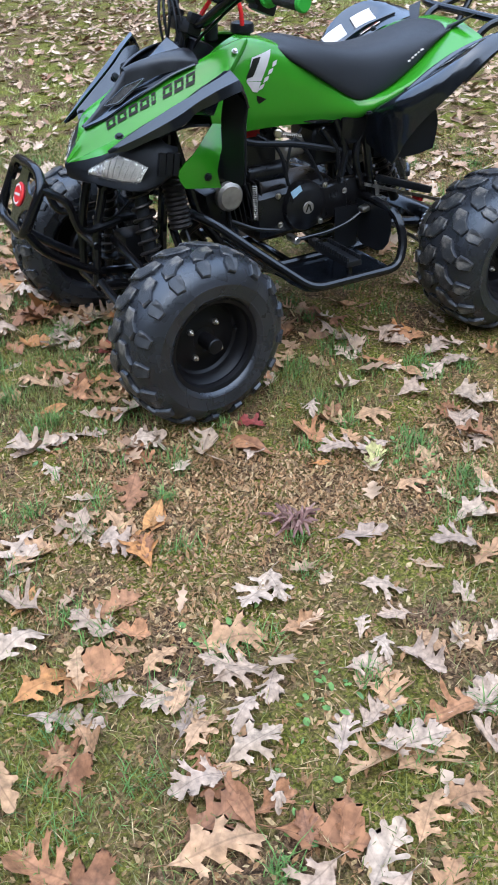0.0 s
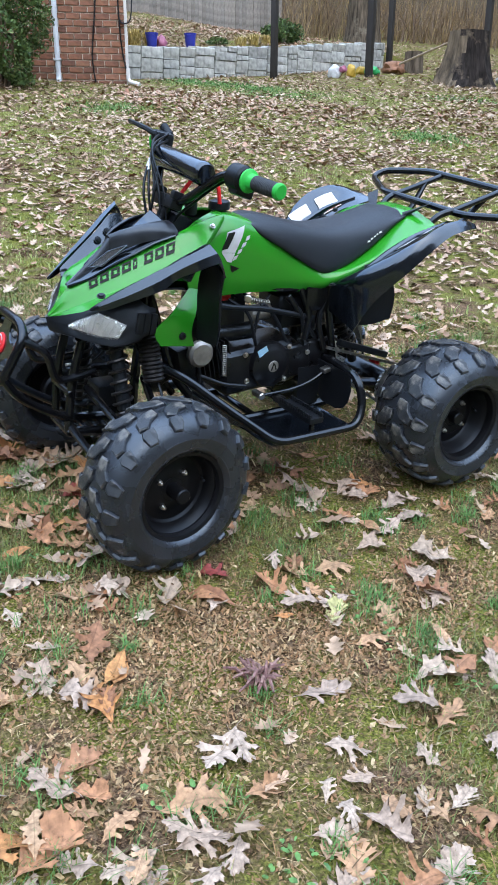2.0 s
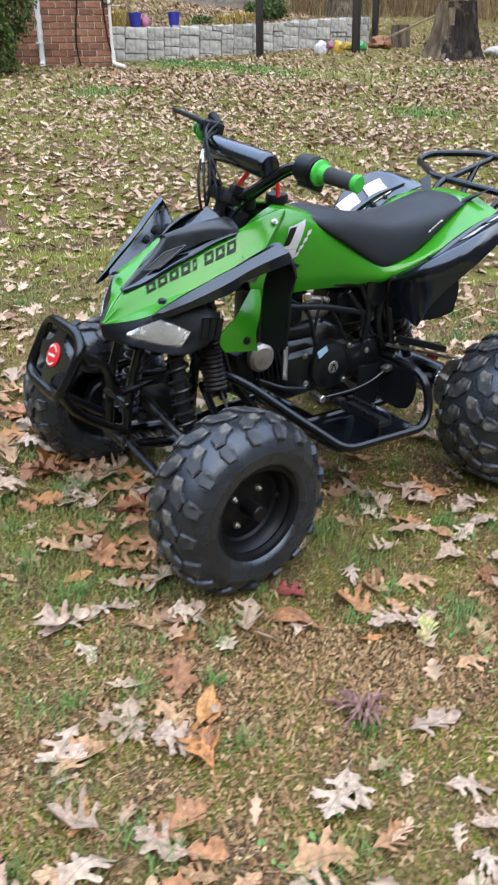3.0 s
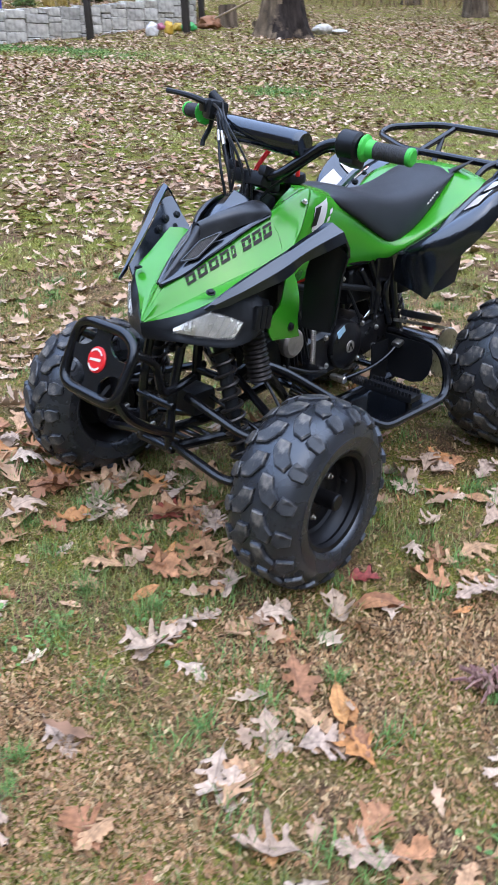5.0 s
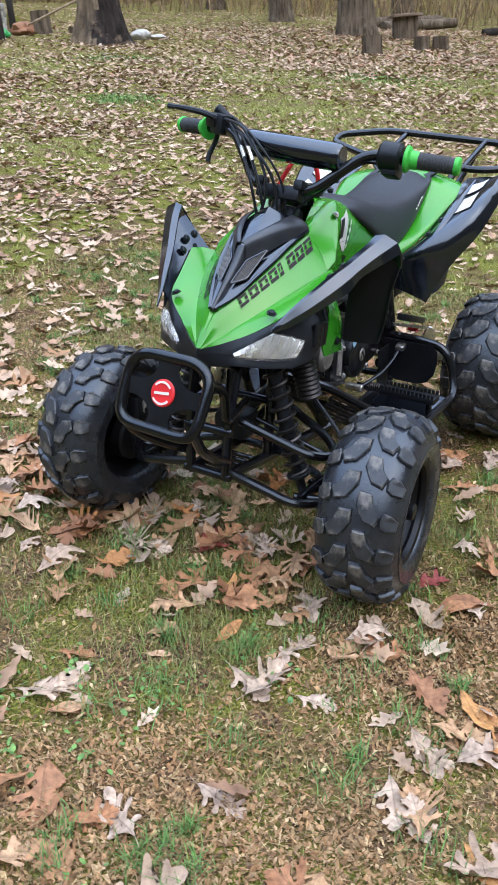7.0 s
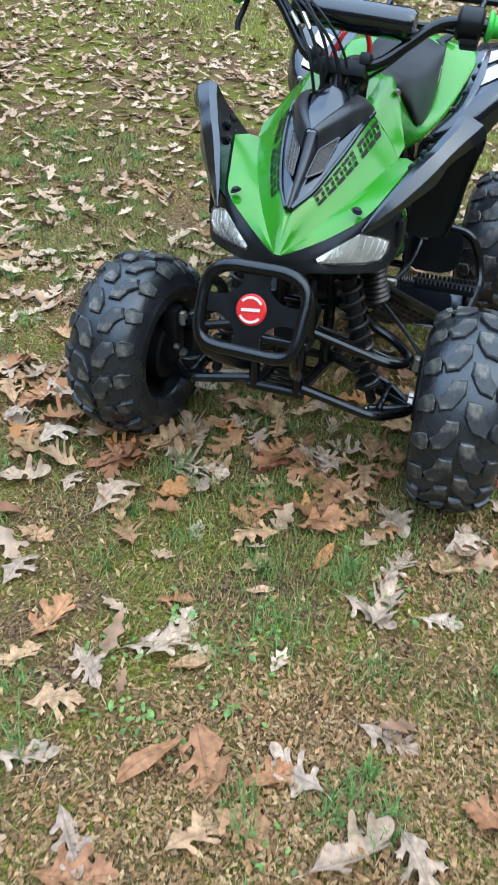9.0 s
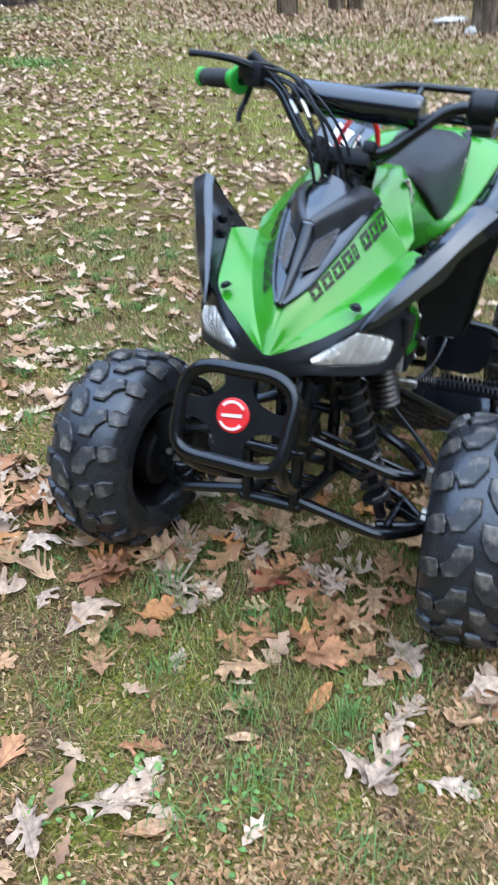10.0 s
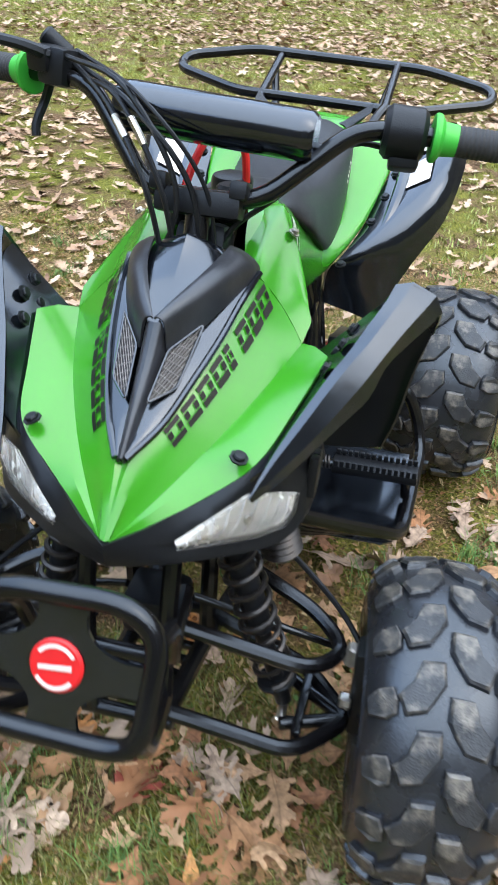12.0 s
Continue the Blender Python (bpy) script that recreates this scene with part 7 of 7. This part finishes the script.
def stump(x, y, r, h, flare, seed, label, mats=(BARK, CUT), name="tree_stump", bare=None):
    """A stump; bare: the side, in degrees, whose faces get the paler tone of lit bark."""
    bm = trunk_mesh(r, h, flare, seed)
    if bare is not None:
        for f in bm.faces:
            c = f.calc_center_median()
            off = (math.degrees(math.atan2(c.y, c.x)) - bare + seed * 37 + 180) % 360 - 180
            if f.material_index == 0 and abs(off + 14 * math.sin(7 * c.z)) < 40:
                f.material_index = 2
    ob = part(name, bm, list(mats), angle=60)
    ob.matrix_world = spot(x, y, 0, seed * 37)
    return tagged(ob, label, "tree stump", "stumps on the lawn")


stump(13.15, 11.42, 0.43, 1.0, 1.0, 3, "broad blackened tree stump with its lit side painted paler and spreading roots", (BARK, CUT, LITBARK), bare=170)
stump(13.75, 13.65, 0.20, 0.45, 0.3, 5, "small pale weathered tree stump", (BARKLIGHT, CUT))
stump(15.3, 6.32, 0.19, 0.34, 0.05, 7, "round log seat standing on end", (BARKLIGHT, CUT), "log_stool")
stump(16.95, 5.92, 0.16, 0.26, 0.03, 8, "round log seat standing on end", (BARKLIGHT, CUT), "log_stool")
stump(17.25, 5.60, 0.16, 0.26, 0.03, 9, "round log seat standing on end", (BARKLIGHT, CUT), "log_stool")


def tree(x, y, r, h, seed, label):
    """A bare tree: trunk, limbs and twigs that fork."""
    t = empty("tree", spot(x, y, 0, seed * 50), label=label, category="tree", group="bare trees")
    part("trunk", trunk_mesh(r, h * 0.6, 0.4, seed, 6, 30, 16, 0.0), [BARKLIGHT, BARKLIGHT], t, angle=60)
    rr = random.Random(seed)
    tops = []
    for i in range(6):
        a = i * 1.05 + rr.uniform(-0.3, 0.3)
        p = Vector((0, 0, h * 0.58))
        pts, rad = [p], [r * 0.55]
        d = Vector((math.cos(a) * 0.6, math.sin(a) * 0.6, 1.0)).normalized()
        for k in range(6):
            p = p + d * h * 0.10
            d = (d + Vector((rr.uniform(-0.25, 0.25), rr.uniform(-0.25, 0.25), 0.1))).normalized()
            pts.append(p)
            rad.append(r * 0.55 * (1 - (k + 1) / 6.6))
            tops.append((p.copy(), d.copy(), rad[-1]))
        part("limb", sweep(bmesh.new(), pts, rad, 8), BARKLIGHT, t)
    tw = bmesh.new()
    for p, d, q in tops:
        for k in range(3):
            e = p + (d + Vector((rr.uniform(-1, 1), rr.uniform(-1, 1), rr.uniform(-0.2, 0.6)))) * h * 0.09
            sweep(tw, [p, p.lerp(e, 0.5) + Vector((0, 0, 0.05)), e], [q * 0.5, q * 0.3, 0.006], 5)
    part("twigs", tw, BARKLIGHT, t)
    return t


tree(23.6, 13.05, 0.34, 11, 4, "bare grey-barked tree at the edge of the lawn")
tree(19.3, 8.52, 0.42, 12, 6, "stout bare grey-barked tree beside log seats")
tree(13.75, 2.05, 0.38, 11, 8, "bare tree with rough grey bark")
tree(20.2, 23.4, 0.55, 14, 10, "old bare tree behind the stone wall")
tree(29.0, 19.0, 0.35, 13, 12, "bare tree in the far woods")
tree(27.0, 3.0, 0.35, 13, 13, "bare tree in the far woods")
tree(15.5, 30.0, 0.40, 13, 14, "bare tree behind the board fence")
tree(31.0, 12.0, 0.40, 13, 15, "bare tree in the far woods")

table = empty("log_table", spot(19.1, 7.15, 0, 30), label="rough round timber table by the log seats", category="garden table")
part("tabletop", rod((0, 0, 0.46), (0, 0, 0.52), 0.42, 24, 0.01), OLDWOOD, table)
part("pedestal", rod((0, 0, -0.05), (0, 0, 0.47), 0.30, 20, 0.01), BARKLIGHT, table)
for i, (x, y, a, l, r) in enumerate(((14.3, 12.9, 20, 1.6, 0.07), (14.6, 12.6, 5, 1.2, 0.06), (24.3, 9.6, -25, 4.0, 0.16), (24.9, 9.9, -22, 3.5, 0.14), (23.6, 8.5, -30, 2.6, 0.15), (22.8, 5.6, -60, 1.6, 0.13), (22.6, 5.0, -58, 1.8, 0.12), (22.4, 4.4, -62, 1.5, 0.14))):
    log = part("fallen_log", sweep(bmesh.new(), [(-l / 2, 0, 0), (-l / 4, 0.02, 0.01), (l / 4, -0.02, 0.0), (l / 2, 0, 0.01)], [r, r * 0.98, r * 0.95, r * 0.85], 12), BARK if i % 2 else BARKLIGHT)
    log.matrix_world = spot(x, y, r * 0.9, a)
    tagged(log, "fallen brown log lying among leaves", "log", "fallen logs")
arch = part("cart_arch", tube([(-0.32, 0, 0.0), (-0.30, 0, 0.22), (-0.12, 0, 0.36), (0.12, 0, 0.36), (0.30, 0, 0.22), (0.32, 0, 0.0)], 0.045, 0.15), CUT)
arch.matrix_world = spot(20.6, 4.6, -0.03, -70)
tagged(arch, "pale curved timber hoop standing in leaves", "hoop")
crate = part("old_crate", box((0.7, 0.5, 0.55), 0.02, pose(0, 0, 0.26)), OLDWOOD)
crate.matrix_world = spot(21.3, 4.9, 0, 20)
tagged(crate, "dark weathered wooden crate", "crate")
for x, y, sx, sy, sz, lab in ((13.15, 2.35, 0.12, 0.10, 0.08, "small pale rounded stone by a tree"), (15.4, 3.2, 0.6, 0.3, 0.06, "flat pale grey stone slab"), (14.35, 11.35, 0.26, 0.20, 0.14, "pale grey boulder beside the stump"), (14.75, 11.2, 0.22, 0.18, 0.07, "pale grey stone beside the stump")):
    bm = bmesh.new()
    bmesh.ops.create_icosphere(bm, subdivisions=3, radius=1.0)
    for v in bm.verts:
        v.co = Vector((v.co.x * sx, v.co.y * sy, v.co.z * sz)) * (1 + 0.18 * noise.noise(v.co * 1.7 + Vector((x, y, 0))))
    ob = part("stone", bm, STONE)
    ob.matrix_world = spot(x, y, sz * 0.5)
    tagged(ob, lab, "stone")
low, high = (SITE @ Vector((x, y, float(lawn(x, y)) + dz)) for x, y, dz in ((13.06, 13.88, 0.03), (12.92, 11.80, 0.76)))
pole = part("pole", rod((0, 0, 0), high - low, 0.022), CUT)
pole.matrix_world = Matrix.Translation(low)
tagged(pole, "pale wooden pole leaning on the stump", "pole")

# -- things by the wall
def blob(name, x, y, s, mat, label, cat, seed, dz=0.0):
    bm = bmesh.new()
    bmesh.ops.create_icosphere(bm, subdivisions=3, radius=1.0)
    for v in bm.verts:
        k = 1 + 0.35 * noise.noise(v.co * 1.6 + Vector((seed, 0, 0)))
        v.co = Vector((v.co.x * s[0], v.co.y * s[1], max(v.co.z, -0.7) * s[2])) * k
    ob = part(name, bm, mat)
    ob.matrix_world = spot(x, y, s[2] * 0.62 + dz, seed * 40)
    return tagged(ob, label, cat)


blob("plastic_bag", 11.05, 13.15, (0.15, 0.13, 0.15), SILVER, "crumpled white plastic bag by the wall", "bag", 1)
blob("toy_ball", 11.15, 13.0, (0.08, 0.08, 0.08), PINK, "small pink toy on a bag", "toy", 2, 0.12)
blob("toy_bucket", 11.5, 13.15, (0.11, 0.10, 0.15), YELLOW, "yellow plastic toy beside the post", "toy", 3)
blob("toy_scoop", 12.25, 13.35, (0.17, 0.12, 0.10), TOYGREEN, "green plastic toy beside the post", "toy", 4)
blob("toy_truck", 12.05, 13.5, (0.12, 0.10, 0.10), YELLOW, "yellow plastic toy by the wall", "toy", 5)
blob("brush_heap", 13.1, 13.6, (0.35, 0.25, 0.16), BROWN, "small heap of dead brown leaves", "brush heap", 6)
for bx, by in ((7.10, 13.85), (8.05, 14.05)):
    b = empty("planter_pot", spot(bx, by, 0.0), label="dark blue plastic pot on the wall", category="flower pot", group="blue pots")
    part("pot", lathe([(0.0001, 0.0), (0.085, 0.0), (0.115, 0.24), (0.125, 0.24), (0.125, 0.275), (0.112, 0.275), (0.105, 0.20), (0.0001, 0.20)], 24, "Z"), BLUE, b)
    part("soil", rod((0, 0, 0.20), (0, 0, 0.225), 0.104, 20), OLDWOOD, b)
blob("garden_ball", 7.35, 13.95, (0.11, 0.11, 0.14), PINK, "purple-pink ball beside a blue pot", "ball", 7)


def bush(name, x, y, rx, rz, n, size, mat, label, cat, seed, dz=0.0):
    """An uneven crown of many small leaves round a few stems."""
    g = np.random.default_rng(seed)
    d = g.normal(0, 1, (n, 3))
    d /= np.linalg.norm(d, axis=1)[:, None]
    rad = g.uniform(0.55, 1.0, n) ** 0.5 * (1 + 0.22 * np.sin(5 * d[:, 0] + 4 * d[:, 2] + seed) + 0.15 * np.sin(9 * d[:, 1] + 7 * d[:, 2]))
    p = d * rad[:, None] * np.array([rx, rx, rz]) + np.array([0, 0, rz * 0.92])
    p = p[p[:, 2] > 0.02]
    m = len(p)
    u = g.normal(0, 1, (m, 3))
    u /= np.linalg.norm(u, axis=1)[:, None]
    v = np.cross(u, g.normal(0, 1, (m, 3)))
    v /= np.linalg.norm(v, axis=1)[:, None]
    s = g.uniform(0.6, 1.2, m)[:, None] * size
    V = np.stack([p - u * s, p + v * s * 0.45, p + u * s, p - v * s * 0.45], 1).reshape(-1, 3)
    me = bpy.data.meshes.new("foliage")
    me.from_pydata(V.tolist(), [], (np.arange(m)[:, None] * 4 + np.arange(4)).tolist())
    me.materials.append(mat)
    root = empty(name, spot(x, y, dz), label=label, category=cat)
    f = new("foliage", me)
    f.parent = root
    st = bmesh.new()
    for i in range(7):
        a = i * 0.9
        sweep(st, [(0.05 * math.cos(a), 0.05 * math.sin(a), -0.05), (rx * 0.35 * math.cos(a), rx * 0.35 * math.sin(a), rz * 0.9), (rx * 0.6 * math.cos(a), rx * 0.6 * math.sin(a), rz * 1.5)], [0.02, 0.014, 0.005], 6)
    part("stems", st, OLDWOOD, root)
    return root


bush("evergreen_shrub", 3.55, 11.75, 0.62, 0.95, 9000, 0.045, SHRUB, "dense evergreen shrub against the brick wall", "shrub", 3)
bush("garden_shrub", 11.2, 15.4, 0.42, 0.24, 2000, 0.05, SHRUB, "low green shrub above the stone wall", "shrub", 5)
bush("garden_shrub", 9.2, 14.9, 0.22, 0.08, 350, 0.04, SHRUB, "low green shrub above the stone wall", "shrub", 6)


def tuft_of_grass(x, y, h, n, seed):
    g = random.Random(seed)
    bm = bmesh.new()
    for i in range(n):
        a, l = g.uniform(0, 6.28), g.uniform(0.5, 1.0) * h
        w = 0.012
        o = Vector((g.uniform(-0.08, 0.08), g.uniform(-0.08, 0.08), 0))
        out = Vector((math.cos(a), math.sin(a), 0)) * l * g.uniform(0.3, 0.9)
        sd = Vector((-math.sin(a), math.cos(a), 0)) * w
        m = o + out * 0.4 + Vector((0, 0, l * 0.8))
        e = o + out + Vector((0, 0, l * g.uniform(0.5, 1.0)))
        q = [bm.verts.new(v) for v in (o - sd, o + sd, m + sd * 0.7, m - sd * 0.7, e)]
        bm.faces.new(q[:4])
        bm.faces.new((q[3], q[2], q[4]))
    ob = part("ornamental_grass", bm, STRAWY)
    ob.matrix_world = spot(x, y)
    return tagged(ob, "straw-yellow clump of ornamental grass", "grass clump")


for i, (x, y, h) in enumerate(((6.8, 14.0, 0.42), (7.2, 14.15, 0.38), (10.1, 14.9, 0.30), (10.5, 15.0, 0.26), (9.7, 14.8, 0.24))):
    tuft_of_grass(x, y, h, 110, 30 + i)

# -- board fence far uphill
fence = empty("board_fence", None, label="weathered grey upright board fence", category="fence")
bf = box((0.135, 0.02, 1.75), 0.004, pose(0, 0, 0.85), 1)
board_me = bpy.data.meshes.new("board")
bf.to_mesh(board_me)
bf.free()
board_me.materials.append(FENCE)
for i in range(86):
    t = i / 85
    fx, fy = 6.5 + 11.8 * t, 27.9 - 2.0 * t
    b = new("board", board_me)
    b.parent = fence
    b.matrix_basis = spot(fx, fy, lr.uniform(-0.03, 0.03), -9.5 + lr.uniform(-1, 1))
for i in range(6):
    p = part("fence_post", box((0.1, 0.1, 1.8), 0.01, pose(0, 0.07, 0.85), 1), FENCE, fence)
    p.matrix_basis = spot(6.5 + 11.8 * i / 5, 27.9 - 2.0 * i / 5, 0, -9.5)

# -- undergrowth at the edge of the woods, and the woods behind
ug = np.random.default_rng(9)
n = 5200
x = np.concatenate([ug.uniform(17.5, 34, n // 2), ug.uniform(25.5, 38, n - n // 2)])
y = np.concatenate([ug.uniform(24.5, 32, n // 2), ug.uniform(-2, 26, n - n // 2)])
h = ug.uniform(0.5, 2.6, n)
b0 = np.stack([x, y, lawn(x, y) - 0.05], -1)
a = ug.uniform(0, 6.28, n)
sd = np.stack([np.cos(a), np.sin(a), 0 * a], -1) * ug.uniform(0.008, 0.022, n)[:, None]
tp = b0 + np.stack([ug.normal(0, 0.25, n) * h, ug.normal(0, 0.25, n) * h, h], -1)
br = b0 + (tp - b0) * 0.5
be = br + np.stack([ug.normal(0, 0.3, n), ug.normal(0, 0.3, n), ug.uniform(0.1, 0.6, n)], -1)
V = np.stack([b0 - sd, b0 + sd, tp + sd * 0.3, tp - sd * 0.3, br - sd * 0.6, br + sd * 0.6, be], 1).reshape(-1, 3)
F = []
for i in range(n):
    k = 7 * i
    F += [(k, k + 1, k + 2, k + 3), (k + 4, k + 5, k + 6)]
me = bpy.data.meshes.new("undergrowth")
me.from_pydata(V.tolist(), [], F)
me.materials.append(TWIG)
ob = new("undergrowth", me)
ob.matrix_world = SITE
tagged(ob, "tangle of bare brown brush at the wood's edge", "undergrowth", kind="stuff")
WOODS = material("far_woods", (0.17, 0.14, 0.105), 1.0, vary=0.45, scale=0.35, bump=0.0, spec=0.0, spots=((0.10, 0.085, 0.07), 0.9, 0.5))
# woods uphill; the unseen height and remaining ring are added to darken the low sky
bd = [[SITE @ Vector(((58 + 4 * math.sin(7 * a)) * math.cos(a), (58 + 4 * math.sin(7 * a)) * math.sin(a), z + (3 * math.sin(11 * a) + 2 * math.sin(23 * a + 1) if z > 5 else 0))) for a in [math.radians(v) for v in range(0, 361, 3)]] for z in (-12, 4, 12, 22, 32)]
wood = part("backdrop", grid(bd), WOODS)
tagged(wood, "distant brown leafless woodland, carried on unseen all round", "woods", kind="structure")
